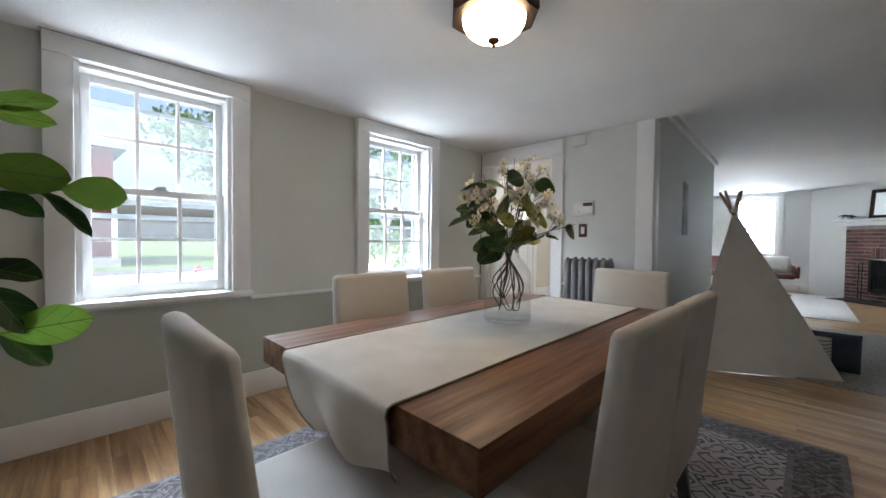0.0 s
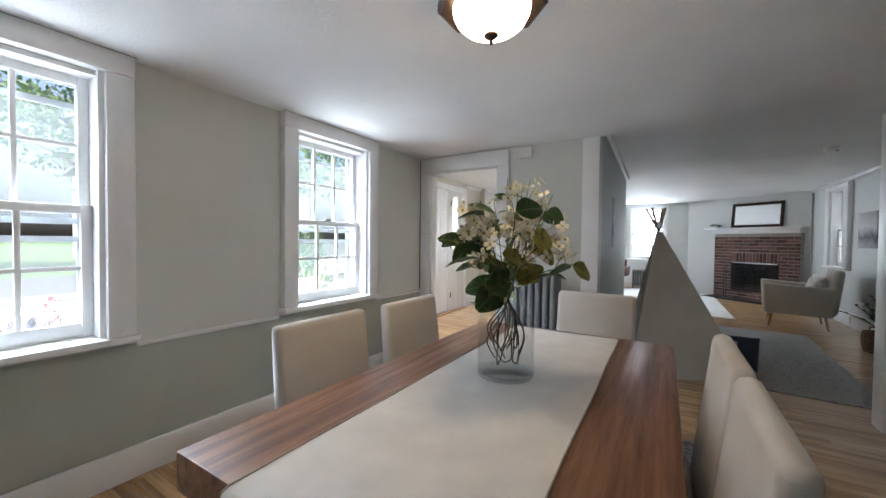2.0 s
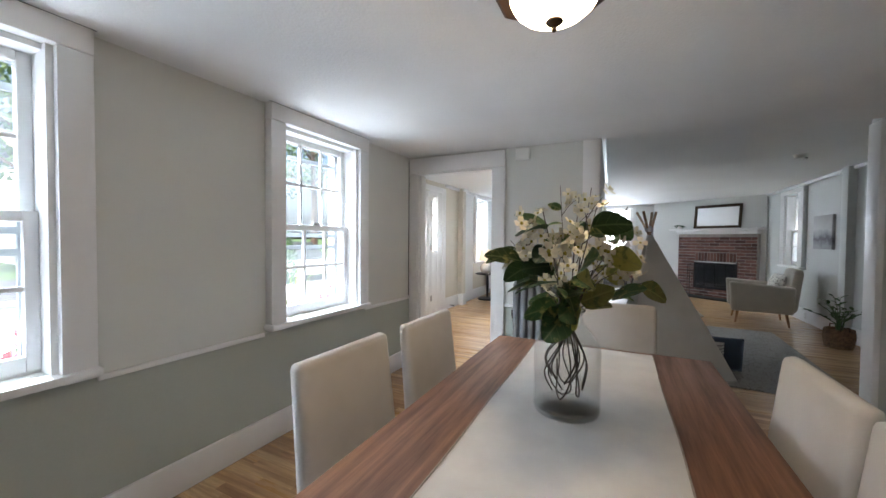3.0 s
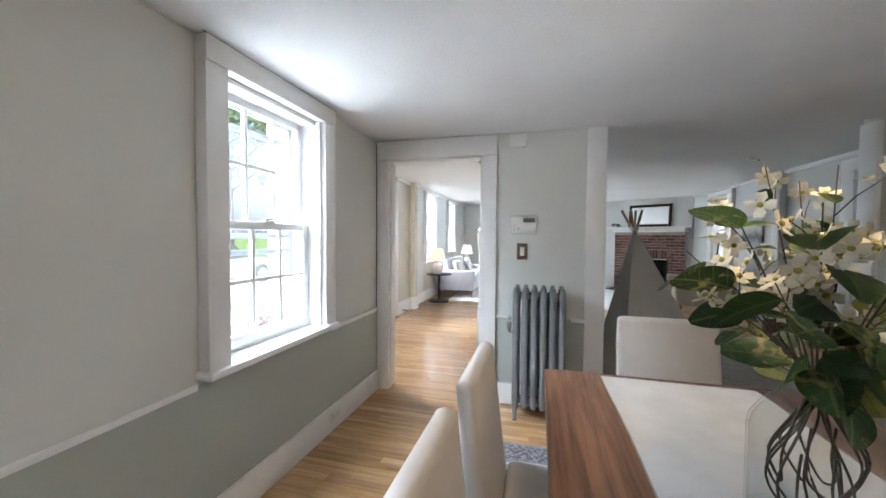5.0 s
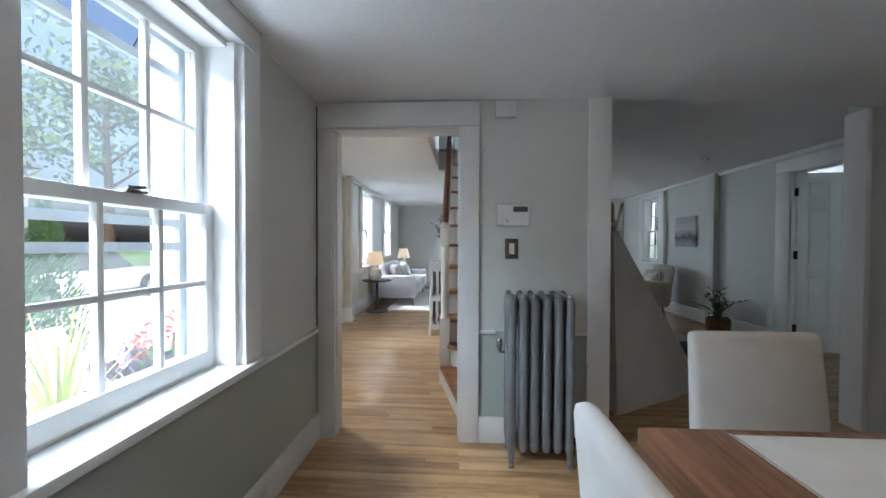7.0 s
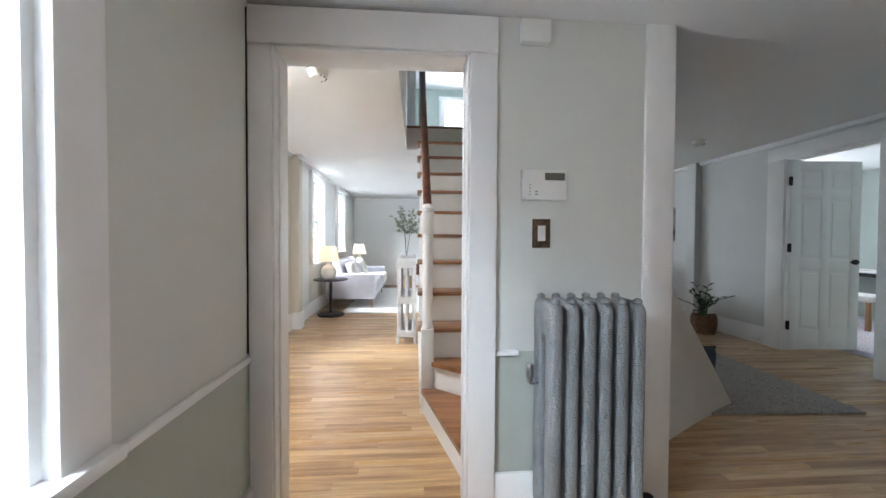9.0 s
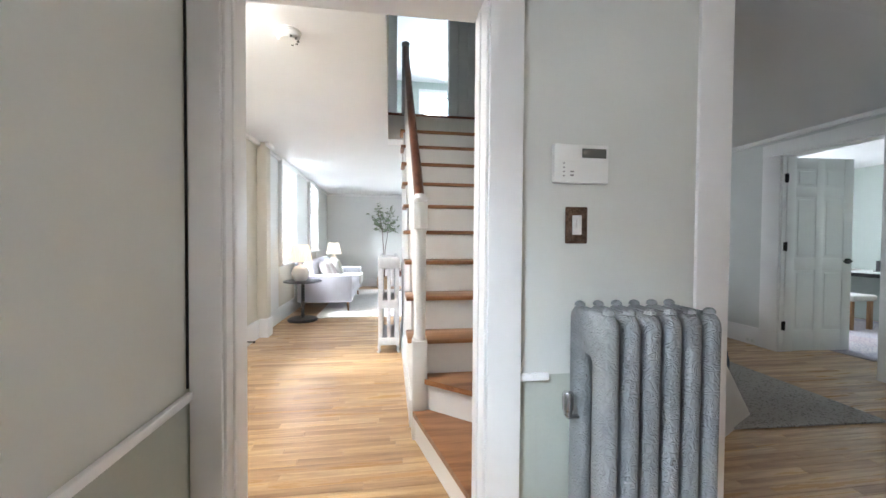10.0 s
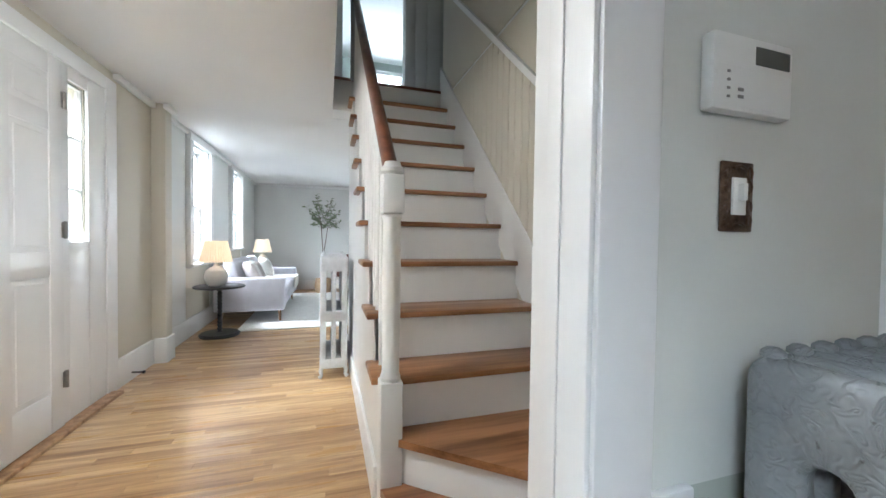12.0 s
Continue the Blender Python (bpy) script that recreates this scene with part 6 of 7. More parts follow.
def table_lamp(m, label, glow, pleats, body=0.115):
    l = thing("table_lamp", label, "lamp", m)
    bm = B()
    lathe(bm, [(0.0, 0.0), (0.07, 0.0), (0.085, 0.012), (body, 0.07), (body + 0.004, 0.11), (body - 0.015, 0.175), (0.05, 0.212), (0.028, 0.222), (0.024, 0.25), (0.0, 0.251)], 28)
    part("base", bm, ceramic, l)
    bm = B()
    n = pleats
    lo, hi = [], []
    for k in range(n):
        a = 2 * math.pi * k / n
        w = 0.004 * (-1) ** k if pleats > 40 else 0
        lo.append(bm.verts.new(((0.16 + w) * math.cos(a), (0.16 + w) * math.sin(a), 0.27)))
        hi.append(bm.verts.new(((0.108 + w) * math.cos(a), (0.108 + w) * math.sin(a), 0.505)))
    for k in range(n):
        bm.faces.new((lo[k], lo[(k + 1) % n], hi[(k + 1) % n], hi[k]))
    bmesh.ops.solidify(bm, geom=bm.faces[:], thickness=0.002)
    part("shade", bm, glow, l, "", 20)
    bm = B()
    tube(bm, [(0, 0, 0.24), (0, 0, 0.5)], 0.006)
    part("stem", bm, pewter, l)
    return l


table_lamp(pose(7.87, 3.66, 0.573), "white ceramic table lamp with lit pleated shade", lamp_glow, 72)

sofa = thing("sofa", "light grey upholstered sofa on tapered wooden legs", "sofa", pose(9.44, 3.45, 0))
bm = B()
box(bm, -0.86, 0.86, -0.42, 0.30, 0.16, 0.32, 0.03, 3)
part("frame", bm, linen_grey, sofa, "", 60)
for sx in (-1, 1):
    bm = B()
    box(bm, sx * 0.42 - 0.42, sx * 0.42 + 0.42, -0.45, 0.20, 0.32, 0.47, 0.045, 3)
    part("seat_cushion", bm, linen_grey, sofa, "", 60)
    bm = B()
    box(bm, sx * 0.93 - 0.07, sx * 0.93 + 0.07, -0.44, 0.40, 0.16, 0.60, 0.035, 3)
    part("armrest", bm, linen_grey, sofa, "", 60)
    bm = B()
    hexa(bm, [(sx * 0.42 - 0.42, 0.10, 0.44), (sx * 0.42 + 0.42, 0.10, 0.44), (sx * 0.42 + 0.42, 0.28, 0.44), (sx * 0.42 - 0.42, 0.28, 0.44)],
         [(sx * 0.42 - 0.41, 0.20, 0.82), (sx * 0.42 + 0.41, 0.20, 0.82), (sx * 0.42 + 0.41, 0.34, 0.82), (sx * 0.42 - 0.41, 0.34, 0.82)], 0.05)
    part("back_cushion", bm, linen_grey, sofa, "", 60)
    for y in (-0.36, 0.32):
        bm = B()
        tube(bm, [(sx * 0.86, y, 0.17), (sx * 0.90, y * 1.05, 0.0)], [0.024, 0.013], 10)
        part("leg", bm, leg_wood, sofa)
bm = B()
hexa(bm, [(-0.86, 0.26, 0.2), (0.86, 0.26, 0.2), (0.86, 0.38, 0.2), (-0.86, 0.38, 0.2)], [(-0.86, 0.32, 0.74), (0.86, 0.32, 0.74), (0.86, 0.42, 0.74), (-0.86, 0.42, 0.74)], 0.03)
part("backrest", bm, linen_grey, sofa, "", 60)
for x, mt, lab in ((8.78, cushion_blush, "blush"), (8.95, cushion_white, "cream"), (9.2, cushion_blush, "blush"), (10.1, cushion_white, "cream")):
    cushion("scatter_cushion", lab + " square scatter cushion on the grey sofa", pose(x, 3.40, 0.47, -22, 0, 22), 0.42, 0.34, 0.13, mt)
bm = B()
box(bm, -0.30, 0.30, -0.48, 0.22, 0.472, 0.485, 0.006)
box(bm, -0.30, 0.30, -0.485, -0.46, 0.30, 0.485, 0.006)
tagged(part("throw_blanket", bm, cushion_white), "cream throw folded over the sofa seat", "blanket").location = (9.95, 3.45, 0)
et = thing("end_table", "small white end table at the far sofa end", "table", pose(10.75, 3.62, 0))
bm = B()
lathe(bm, [(0.0, 0.56), (0.2, 0.56), (0.2, 0.585), (0.0, 0.585)], 32)
lathe(bm, [(0.03, 0.02), (0.025, 0.3), (0.03, 0.56)], 14)
lathe(bm, [(0.0, 0.0), (0.15, 0.0), (0.15, 0.02), (0.0, 0.025)], 28)
part("pedestal", bm, black_wood, et)
table_lamp(pose(10.7, 3.62, 0.586), "white table lamp with lit linen shade", lamp_cool, 36, 0.085)
bm = B()
box(bm, -1.5, 1.6, -0.9, 0.75, 0.0, 0.012, 0.004)
tagged(part("sofa_rug", bm, slate_rug), "ivory wool rug under the grey sofa", "rug").location = (9.55, 2.75, 0.001)

# potted olive tree
olive = thing("olive_tree", "faux olive tree in a woven basket", "plant", pose(11.2, 2.55, 0))
bm = B()
lathe(bm, [(0.0, 0.0), (0.14, 0.0), (0.17, 0.15), (0.15, 0.30), (0.14, 0.30), (0.0, 0.28)], 24)
part("basket", bm, pale_wood, olive)
orr = random.Random(21)
ol = leaf_mesh("leaf", 0.075, 0.026, surface("olive_leaf", (0.25, 0.31, 0.20), 0.6, vary=0.2, scale=20, bump=0), 0.2, 0.1, 4)
for k in range(3):
    a = k * 2.1 + 0.5
    bm = B()
    tube(bm, [(0.01 * math.cos(a), 0.01 * math.sin(a), 0.28), (0.02 * math.cos(a), 0.02 * math.sin(a), 0.9), (0.10 * math.cos(a), 0.10 * math.sin(a), 1.45)], [0.012, 0.009, 0.005], 6)
    part("stem", bm, bark, olive)
for k in range(26):
    a, up = k * 2.4, -0.75 + 1.65 * ((k * 7) % 26) / 25
    wide = math.sqrt(max(0.05, 1 - up * up)) * orr.uniform(0.75, 1.05)
    start = Vector((0.07 * math.cos(a), 0.07 * math.sin(a), 1.42 + 0.12 * up))
    tip = Vector((0.37 * wide * math.cos(a), 0.37 * wide * math.sin(a), 1.62 + 0.40 * up))
    bm = B()
    tube(bm, [start, start.lerp(tip, 0.5) + Vector((0, 0, 0.03)), tip], [0.004, 0.003, 0.0015], 5)
    part("branch", bm, bark, olive)
    for n in range(13):
        p = start.lerp(tip, 0.25 + 0.78 * n / 12) + Vector((0, 0, 0.02))
        child_mesh("leaf", ol, olive, aim(p, (orr.uniform(-1, 1), orr.uniform(-1, 1), orr.uniform(-0.5, 0.9)), orr.uniform(-90, 90), orr.uniform(0.8, 1.25)))

bm = B()
tube(bm, [(6.62, HALL_N - 0.03, 0.06), (6.62, HALL_N - 0.10, 0.055)], 0.006)
tube(bm, [(6.62, HALL_N - 0.10, 0.055), (6.62, HALL_N - 0.115, 0.055)], 0.012)
tagged(part("door_stop", bm, iron), "dark spring door stop on the hall baseboard", "door stop")

# ---- study through the open door ----
desk = thing("desk", "white-topped desk with black frame in the study", "desk", pose(7.0, -4.45, 0))
bm = B()
box(bm, -0.8, 0.8, -0.3, 0.3, 0.735, 0.755, 0.003)
part("desktop", bm, white_trim, desk)
bm = B()
box(bm, -0.78, 0.78, -0.29, 0.29, 0.68, 0.734, 0.003)
part("apron", bm, iron, desk, "black frame")
for sx in (-1, 1):
    for y in (-0.27, 0.27):
        bm = B()
        box(bm, sx * 0.76 - 0.02, sx * 0.76 + 0.02, y - 0.02, y + 0.02, 0, 0.68, 0.002)
        part("leg", bm, iron, desk)
stool = thing("bench", "white upholstered stool with wooden legs in the study", "stool", pose(6.75, -3.75, 0.011))
bm = B()
box(bm, -0.32, 0.32, -0.2, 0.2, 0.38, 0.46, 0.025, 3)
part("seat", bm, cushion_white, stool)
for sx in (-1, 1):
    for y in (-0.15, 0.15):
        bm = B()
        box(bm, sx * 0.27 - 0.022, sx * 0.27 + 0.022, y - 0.022, y + 0.022, 0, 0.39, 0.003)
        part("leg", bm, leg_wood, stool)
bm = B()
box(bm, -0.03, 0.03, -0.03, 0.03, 0.756, 0.91, 0.006)
box(bm, -0.05, 0.05, -0.04, 0.04, 0.756, 0.77, 0.004)
tagged(part("desk_telephone", bm, black_wood), "black upright desk object", "ornament").location = (6.7, -4.4, 0)
bm = B()
box(bm, -0.14, 0.14, -0.1, 0.1, 0.756, 0.775, 0.003)
tagged(part("notebook", bm, cushion_white), "pale notebook lying on the desk", "book").location = (7.1, -4.4, 0)
bm = B()
box(bm, -1.2, 1.2, -1.2, 1.2, 0.0, 0.009, 0.003)
tagged(part("study_rug", bm, rug_study_mat), "faded pink and blue carpet in the study", "rug").location = (6.6, -3.45, 0.001)

# ---- outdoors ----
grass_mat = surface("lawn", (0.10, 0.17, 0.045), 0.95, vary=0.2, scale=1.5, bump=0.8, fine=120, distance=0.02)
asphalt = surface("asphalt", (0.10, 0.10, 0.10), 0.9, vary=0.12, scale=3, bump=0.4)
concrete = surface("concrete", (0.42, 0.41, 0.39), 0.9, vary=0.08, scale=4, bump=0.3)
mulch = surface("mulch", (0.06, 0.04, 0.03), 0.95, vary=0.3, scale=40, bump=0.9, fine=90, distance=0.01)
hedge_mat = surface("conifer", (0.055, 0.11, 0.03), 0.8, vary=0.3, scale=9, bump=0.3)
tree_leaf_mat = surface("tree_leaf", (0.10, 0.17, 0.05), 0.6, vary=0.3, scale=0.6, bump=0)
flower_red = surface("red_bloom", (0.55, 0.03, 0.05), 0.7, vary=0.2, scale=40, bump=0)
purple_leaf = surface("purple_leaf", (0.06, 0.035, 0.06), 0.6, vary=0.3, scale=40, bump=0)
blade_mat = surface("yellow_blade", (0.34, 0.38, 0.08), 0.5, vary=0.2, scale=10, bump=0)
red_house = surface("red_clapboard", (0.30, 0.08, 0.07), 0.7, vary=0.08)
roof_mat = surface("grey_shingle", (0.12, 0.12, 0.13), 0.9, vary=0.2, scale=6)
GROUND = -0.25
bm = B()
n = 60
box(bm, -600, 600, -600, 600, GROUND - 0.3, GROUND)
structure("ground", bm, grass_mat, "green lawn round the house", "ground")
bm = B()
box(bm, -60, 60, 13.0, 20.0, GROUND + 0.001, GROUND + 0.012)
structure("road", bm, asphalt, "grey asphalt street", "road")
bm = B()
box(bm, -60, 60, 10.8, 12.2, GROUND + 0.001, GROUND + 0.05)
structure("pavement", bm, concrete, "pale concrete pavement", "pavement")
bm = B()
box(bm, -60, 60, 12.75, 12.95, GROUND + 0.001, GROUND + 0.12)
structure("kerb", bm, concrete, "granite kerb along the street", "kerb")
bm = B()
box(bm, -9.0, 14.0, 5.6, 10.79, GROUND + 0.001, GROUND + 0.03)
structure("driveway", bm, concrete, "pale concrete driveway before the house", "driveway")
bm = B()
box(bm, 0.0, 3.66, 3.27, 4.7, GROUND + 0.001, 0.30, 0.03)
structure("flower_bed", bm, mulch, "dark mulch flower bed under the windows", "flower bed")
bm = B()
box(bm, -1.7, 3.69, 3.175, 3.26, GROUND, 0.0)
box(bm, -1.7, 12.1, -5.0, 3.17, GROUND, -0.121)
structure("foundation", bm, concrete, "grey foundation wall", "foundation")


def house(m, label, wall_mat, wide, deep, eave, porch):
    h = thing("house", label, "house", m)
    bm = B()
    box(bm, -wide / 2, wide / 2, 0, deep, 0, eave)
    for k in range(int(eave / 0.2)):
        box(bm, -wide / 2 - 0.02, wide / 2 + 0.02, -0.02, 0.0, k * 0.2, k * 0.2 + 0.17)
    part("wall", bm, wall_mat, h, "", None)
    bm = B()
    hexa(bm, [(-wide / 2 - 0.5, -0.5, eave), (wide / 2 + 0.5, -0.5, eave), (wide / 2 + 0.5, deep + 0.5, eave), (-wide / 2 - 0.5, deep + 0.5, eave)],
         [(-wide / 2 - 0.5, deep / 2 - 0.1, eave + 2.6), (wide / 2 + 0.5, deep / 2 - 0.1, eave + 2.6), (wide / 2 + 0.5, deep / 2 + 0.1, eave + 2.6), (-wide / 2 - 0.5, deep / 2 + 0.1, eave + 2.6)])
    part("roof", bm, roof_mat, h, "", None)
    for z in (0.9, 3.6):
        if z + 1.5 < eave:
            for k in range(4):
                x = -wide / 2 + wide * (k + 0.5) / 4
                bm = B()
                box(bm, x - 0.55, x + 0.55, -0.08, -0.021, z, z + 1.6)
                w = part("window", bm, white_trim, h)
                bm = B()
                for sx in (-0.42, 0.02):
                    for q in (0.1, 0.85):
                        box(bm, x + sx, x + sx + 0.4, -0.09, -0.081, z + q, z + q + 0.65)
                part("pane", bm, lcd, w, "dark window panes")
    if porch:
        bm = B()
        box(bm, -wide / 2, wide / 2, -2.2, -0.1, 2.7, 2.9)
        part("porch_roof", bm, roof_mat, h)
        for k in range(6):
            bm = B()
            x = -wide / 2 + 0.2 + (wide - 0.4) * k / 5
            box(bm, x - 0.09, x + 0.09, -2.15, -1.97, 0, 2.7, 0.01)
            part("porch_post", bm, white_trim, h)
        bm = B()
        box(bm, -wide / 2, wide / 2, -2.2, -0.03, 0, 0.4)
        part("porch_floor", bm, concrete, h)
    return h


house(pose(-4.0, 24.0, GROUND, 0, 0, 4), "red clapboard house with white porch across the street", red_house, 11, 8, 5.6, True)
house(pose(14.0, 27.0, GROUND, 0, 0, -6), "white clapboard house across the street", siding, 13, 8, 5.6, False)


def leaf_cloud(bm, centre, radii, count, size, rr):
    for _ in range(count):
        d = Vector((rr.gauss(0, 1), rr.gauss(0, 1), rr.gauss(0, 1))).normalized() * rr.uniform(0.55, 1.05)
        p = Vector(centre) + Vector((d.x * radii[0], d.y * radii[1], d.z * radii[2]))
        a = Vector((rr.uniform(-1, 1), rr.uniform(-1, 1), rr.uniform(-1, 1))).normalized() * size * rr.uniform(0.6, 1.3)
        b = a.cross(Vector((rr.uniform(-1, 1), rr.uniform(-1, 1), rr.uniform(-1, 1)))).normalized() * size * 0.5
        bm.faces.new([bm.verts.new(q) for q in (p - a, p + b, p + a, p - b)])


def tree(m, label, high, spread, seedn, size=0.16):
    rr = random.Random(seedn)
    t = thing("tree", label, "tree", m, "street trees")
    bm = B()
    tube(bm, [(0, 0, 0), (0.05, 0, high * 0.3), (0.0, 0.1, high * 0.6), (0, 0, high * 0.85)], [0.24, 0.19, 0.12, 0.03], 10)
    for k in range(9):
        a = k * 2.4
        z = high * (0.35 + 0.05 * k)
        tube(bm, [(0, 0, z), (spread * 0.4 * math.cos(a), spread * 0.4 * math.sin(a), z + high * 0.12), (spread * 0.8 * math.cos(a), spread * 0.8 * math.sin(a), z + high * 0.2)], [0.08, 0.05, 0.015], 6)
    part("trunk", bm, bark, t)
    bm = B()
    for k in range(26):
        a, f = k * 2.4, rr.uniform(0.2, 0.9)
        c = (spread * f * math.cos(a), spread * f * math.sin(a), high * (0.45 + 0.5 * rr.random() * (1.1 - f * 0.5)))
        s = spread * rr.uniform(0.22, 0.4)
        leaf_cloud(bm, c, (s, s, s * 0.7), 150, size, rr)
    part("crown", bm, tree_leaf_mat, t, "", None)
    return t


tree(pose(6.5, 23.0, GROUND), "tall leafy street tree", 10, 4.2, 1)
tree(pose(-9, 14.5, GROUND), "broad leafy street tree", 9, 3.6, 2)
tree(pose(17, 18.0, GROUND), "tall leafy street tree", 11, 4.5, 3)
tree(pose(10.0, -6.6, GROUND), "leafy garden tree behind the house", 7, 2.6, 4)
tree(pose(13.0, -5.0, GROUND), "leafy garden tree behind the house", 7, 2.8, 5)


def shrub(name, label, m, build, material):
    s = thing(name, label, "shrub", m)
    bm = B()
    build(bm)
    part("foliage", bm, material, s, "", None)
    bm = B()
    tube(bm, [(0, 0, 0), (0.01, 0, 0.15)], [0.02, 0.012], 6)
    part("stem", bm, bark, s)
    return s


gr = random.Random(31)


def conifer(bm):
    for k in range(34):
        z = 0.1 + k * 0.055
        r = 0.40 * math.sin(math.pi * min(1.0, 0.25 + 0.75 * (1 - k / 34)) * 0.5) * (1 - (k / 36) ** 3)
        for j in range(46):
            a = gr.uniform(0, 6.283)
            rr = r * gr.uniform(0.7, 1.1)
            p = Vector((rr * math.cos(a), rr * math.sin(a), z + gr.uniform(-0.04, 0.04)))
            out = Vector((math.cos(a), math.sin(a), 1.2)).normalized() * 0.085
            s = Vector((-math.sin(a), math.cos(a), 0)) * 0.022
            bm.faces.new([bm.verts.new(q) for q in (p - s, p + s, p + out)])


def blades(bm):
    for k in range(34):
        a, ln = k * 2.4, gr.uniform(0.5, 0.85)
        lean = gr.uniform(0.1, 0.6)
        d, s = Vector((math.cos(a), math.sin(a), 0)), Vector((-math.sin(a), math.cos(a), 0)) * 0.014
        row = [(d * (lean * ln * t * t) + Vector((0, 0, ln * (t - 0.28 * lean * t * t))), s * (1 - t * 0.92)) for t in (0, 0.3, 0.6, 0.85, 1.0)]
        vs = [(bm.verts.new(p - w), bm.verts.new(p + w)) for p, w in row]
        for (a0, b0), (a1, b1) in zip(vs, vs[1:]):
            bm.faces.new((a0, b0, b1, a1))


def mound(bm):
    for k in range(420):
        d = Vector((gr.gauss(0, 1), gr.gauss(0, 1), abs(gr.gauss(0, 1)))).normalized() * gr.uniform(0.5, 1.0)
        p = Vector((d.x * 0.34, d.y * 0.28, 0.1 + d.z * 0.36))
        a = (d + Vector((gr.uniform(-0.6, 0.6), gr.uniform(-0.6, 0.6), -0.1))).normalized() * 0.085
        b = a.cross(Vector((0, 0, 1)))
        b = b.normalized() * 0.02 if b.length > 1e-3 else Vector((0.02, 0, 0))
        bm.faces.new([bm.verts.new(q) for q in (p, p + a * 0.5 + b, p + a, p + a * 0.5 - b)])


shrub("arborvitae", "green conical arborvitae beside the flower bed", pose(3.55, 5.1, GROUND), conifer, hedge_mat)
shrub("arborvitae", "green conical arborvitae beside the house", pose(5.6, 7.2, GROUND), conifer, hedge_mat)
shrub("spiky_plant", "yellow-green bladed plant in the flower bed", pose(2.70, 3.62, 0.30), blades, blade_mat)
shrub("purple_plant", "dark purple foliage plant in the flower bed", pose(3.2, 3.8, 0.18), mound, purple_leaf)
shrub("purple_plant", "dark purple foliage plant in the flower bed", pose(0.86, 3.85, 0.28), mound, purple_leaf)
for x, y, z in ((3.42, 3.85, -0.06), (1.1, 3.85, -0.02)):
    fp = thing("red_flowers", "red flower spikes in the flower bed", "flowers", pose(x, y, 0.29))
    bm = B()
    for k in range(7):
        a = k * 2.4
        px, py, hh = 0.12 * math.cos(a), 0.10 * math.sin(a), z + 0.35 + gr.uniform(-0.1, 0.12)
        for j in range(26):
            t = gr.random()
            p = Vector((px + gr.uniform(-0.045, 0.045), py + gr.uniform(-0.045, 0.045), hh + t * 0.16))
            u = Vector((gr.uniform(-1, 1), gr.uniform(-1, 1), gr.uniform(-1, 1))).normalized() * 0.02
            w = u.cross(Vector((0.3, 0.2, 1))).normalized() * 0.016
            bm.faces.new([bm.verts.new(q) for q in (p - u, p + w, p + u, p - w)])
    part("bloom", bm, flower_red, fp, "red petals", None)
    bm = B()
    for k in range(7):
        a = k * 2.4
        tube(bm, [(0.03 * math.cos(a), 0.03 * math.sin(a), 0.04), (0.12 * math.cos(a), 0.10 * math.sin(a), z + 0.45)], 0.006, 5)
    leaf_cloud(bm, (0, 0, z + 0.24), (0.16, 0.14, 0.14), 110, 0.05, gr)
    part("foliage", bm, hedge_mat, fp, "", None)


def car(m, label, paint):
    c = thing("car", label, "car", m)
    bm = B()
    hexa(bm, [(-2.2, -0.85, 0.28), (2.2, -0.85, 0.28), (2.2, 0.85, 0.28), (-2.2, 0.85, 0.28)], [(-2.15, -0.82, 0.85), (2.15, -0.82, 0.78), (2.15, 0.82, 0.78), (-2.15, 0.82, 0.85)], 0.09)
    part("body", bm, paint, c, "", 60)
    bm = B()
    hexa(bm, [(-1.7, -0.78, 0.84), (1.0, -0.78, 0.84), (1.0, 0.78, 0.84), (-1.7, 0.78, 0.84)], [(-1.2, -0.64, 1.42), (0.35, -0.64, 1.42), (0.35, 0.64, 1.42), (-1.2, 0.64, 1.42)], 0.05)
    part("cabin", bm, lcd, c, "dark glazed cabin", 60)
    for x in (-1.35, 1.35):
        for y in (-0.84, 0.84):
            bm = B()
            tube(bm, [(x, y - 0.1, 0.32), (x, y + 0.1, 0.32)], 0.32, 22)
            w = part("wheel", bm, iron, c)
            bm = B()
            tube(bm, [(x, y - 0.11, 0.32), (x, y + 0.11, 0.32)], 0.2, 16)
            part("rim", bm, steel, w)
    return c


car(pose(9.6, 11.5, GROUND, 0, 0, 0), "white car parked by the street", surface("car_white", (0.7, 0.7, 0.7), 0.2, vary=0.02, bump=0))
car(pose(-5.0, 15.0, GROUND + 0.012, 0, 0, 0), "silver car parked on the street", surface("car_silver", (0.4, 0.42, 0.44), 0.25, 0.4, vary=0.02, bump=0))

# ---- fireplace bricks ----
brick_sizes = {}


def brick(parent, x0, x1, z0, z1):
    w, h = round(x1 - x0, 3), round(z1 - z0, 3)
    if (w, h) not in brick_sizes:
        bm = B()
        box(bm, -w / 2, w / 2, -0.012, 0.0, -h / 2, h / 2, 0.003, 1)
        brick_sizes[(w, h)] = mesh_of("brick", bm, red_brick)
    o = new("brick", brick_sizes[(w, h)])
    o.parent = parent
    o.location = ((x0 + x1) / 2, -0.114 - 0.002 * brr.random(), (z0 + z1) / 2)


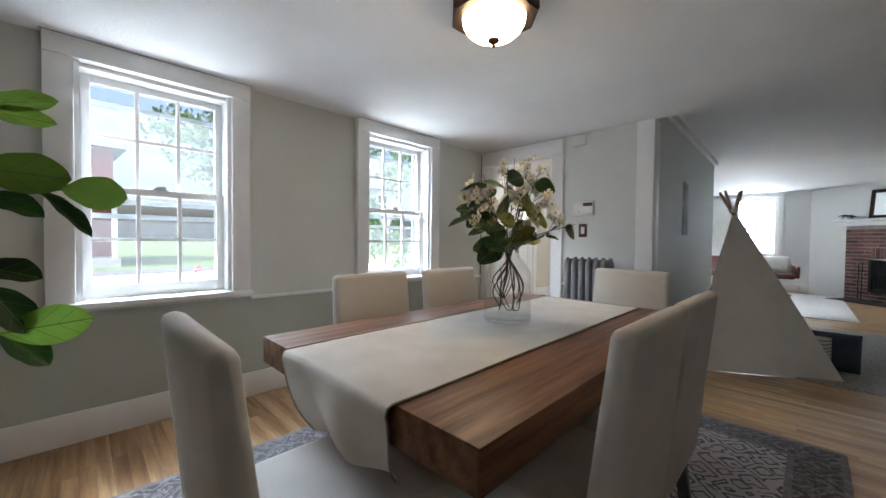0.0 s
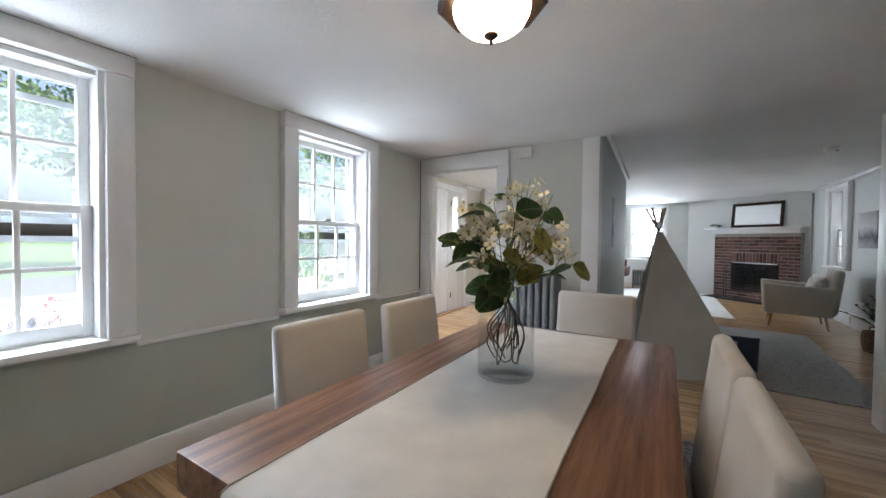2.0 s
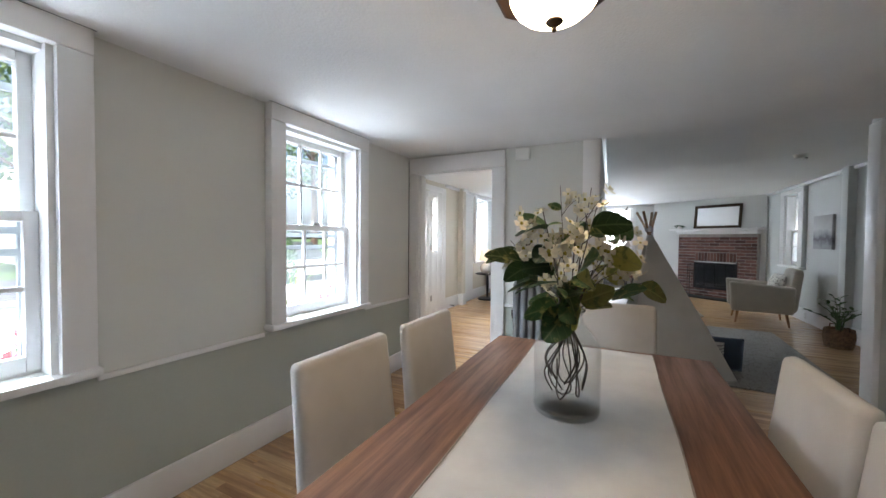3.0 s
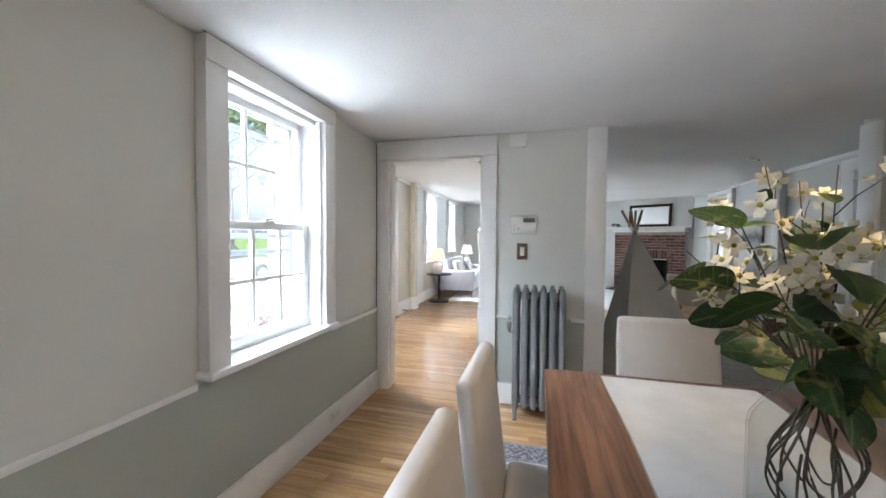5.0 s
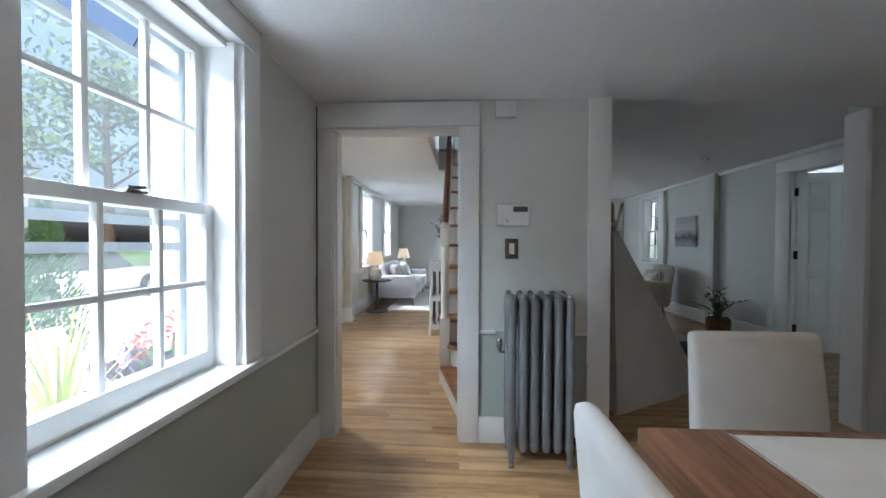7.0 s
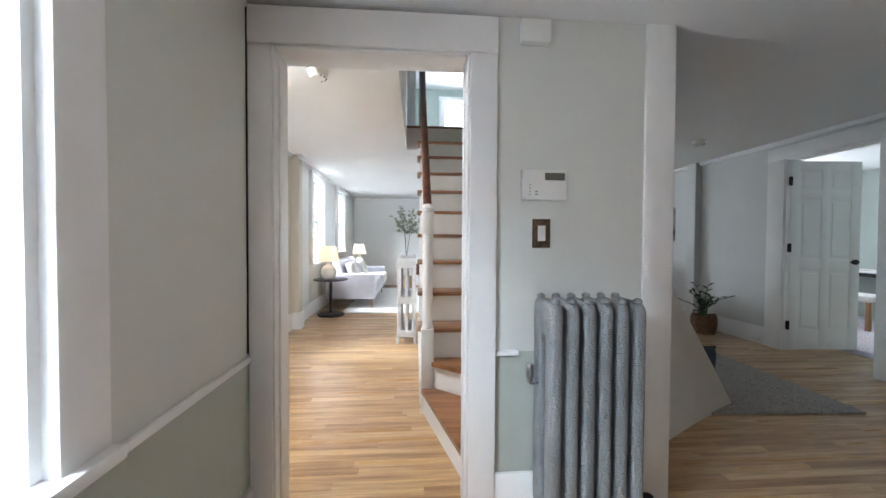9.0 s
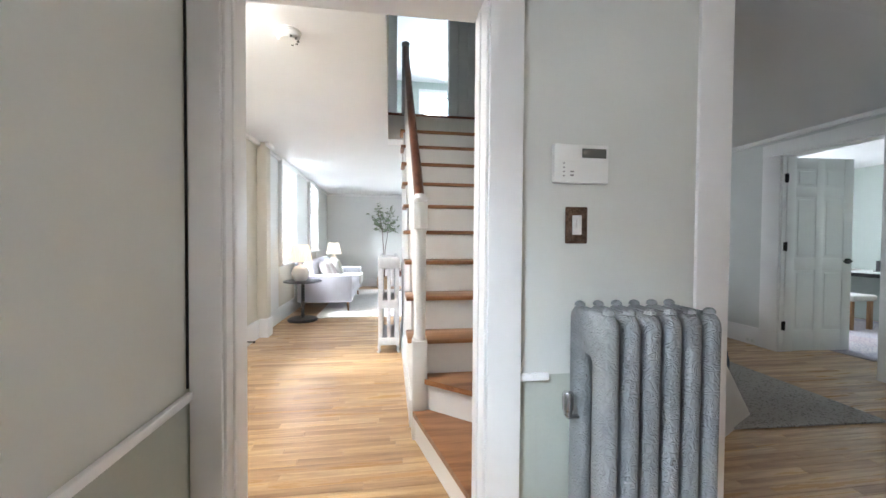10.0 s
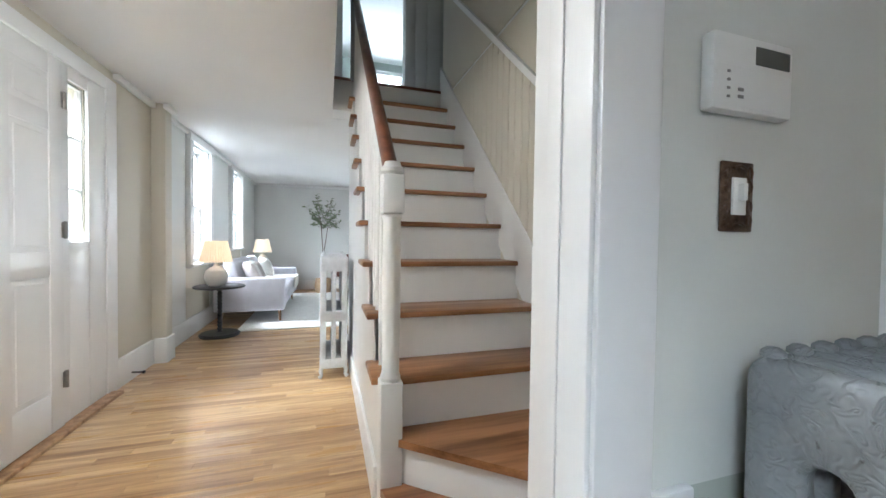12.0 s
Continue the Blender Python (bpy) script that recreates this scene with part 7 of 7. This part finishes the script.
brr = random.Random(4)
COURSE, LONG = 0.0665, 0.213
for k in range(21):
    z0 = 0.004 + k * COURSE
    x = 0.02 - (LONG / 2 if k % 2 else 0)
    while x < 1.72:
        a, b = max(x, 0.02), min(x + LONG - 0.011, 1.72)
        spans = [(a, b)]
        if z0 + COURSE > 0.21 and z0 < 0.96:
            spans = [(a, min(b, 0.44)), (max(a, 1.34), b)]
        for p, q in spans:
            if q - p > 0.02 and z0 + COURSE < 1.4:
                brick(hearth, p, q, z0, z0 + COURSE - 0.011)
        x += LONG
for k in range(13):
    x = 0.445 + k * 0.0688
    brick(hearth, x, x + 0.058, 0.80, 0.985)


# ---- oak strip flooring, board by board ----
WIDE = 0.0572
rng = random.Random(11)
board_meshes = {}


def board_mesh(length):
    if length not in board_meshes:
        bm = B()
        box(bm, -WIDE / 2 + 0.00025, WIDE / 2 - 0.00025, -length / 2 + 0.00025, length / 2 - 0.00025, -0.012, 0.0, 0.0007, 1)
        board_meshes[length] = mesh_of("board", bm, oak_boards)
    return board_meshes[length]


verts, faces, singles = [], [], 0
x = -1.45
while x < 11.78:
    y = -4.7 - rng.random() * 0.8 if 4.3 < x < 7.95 else -1.64 - rng.random() * 0.4
    low = -4.75 if 4.3 < x < 7.95 else -1.655
    top = HALL_N - 0.01 if x > 3.66 else NORTH - 0.02
    while y < top:
        length = rng.choice((0.45, 0.6, 0.75, 0.9, 1.1, 1.35))
        y1 = min(y + length, top)
        near = (2.55 < x < 6.3 and 2.25 < (y + y1) / 2 < 3.95) or (0.4 < x < 2.55 and 2.3 < (y + y1) / 2)
        if near and y1 - y == length and singles < 300:
            ob = new("board", board_mesh(length))
            ob.location = (x, (y + y1) / 2, -0.0002 * rng.random())
            ob.parent = FLOOR
            singles += 1
        elif y1 > low + 0.01:
            n, g = len(verts), 0.00025
            z = -0.0002 * rng.random()
            x0, x1, a, b = x - WIDE / 2 + g, x + WIDE / 2 - g, max(y, low) + g, y1 - g
            verts += [(x0, a, z - 0.011), (x1, a, z - 0.011), (x1, b, z - 0.011), (x0, b, z - 0.011), (x0, a, z - 0.0007), (x1, a, z - 0.0007), (x1, b, z - 0.0007), (x0, b, z - 0.0007)]
            e = 0.0007
            verts += [(x0 + e, a + e, z), (x1 - e, a + e, z), (x1 - e, b - e, z), (x0 + e, b - e, z)]
            faces += [(n, n + 1, n + 5, n + 4), (n + 1, n + 2, n + 6, n + 5), (n + 2, n + 3, n + 7, n + 6), (n + 3, n, n + 4, n + 7)]
            faces += [(n + 4, n + 5, n + 9, n + 8), (n + 5, n + 6, n + 10, n + 9), (n + 6, n + 7, n + 11, n + 10), (n + 7, n + 4, n + 8, n + 11), (n + 8, n + 9, n + 10, n + 11)]
        y = y1
    x += WIDE
me = bpy.data.meshes.new("floor_boards")
me.from_pydata(verts, [], faces)
me.materials.append(oak_field)
ob = new("floor_boards", me)
ob.parent = FLOOR
tagged(ob, "oak floor boards with varied tones", "", "", "stuff")
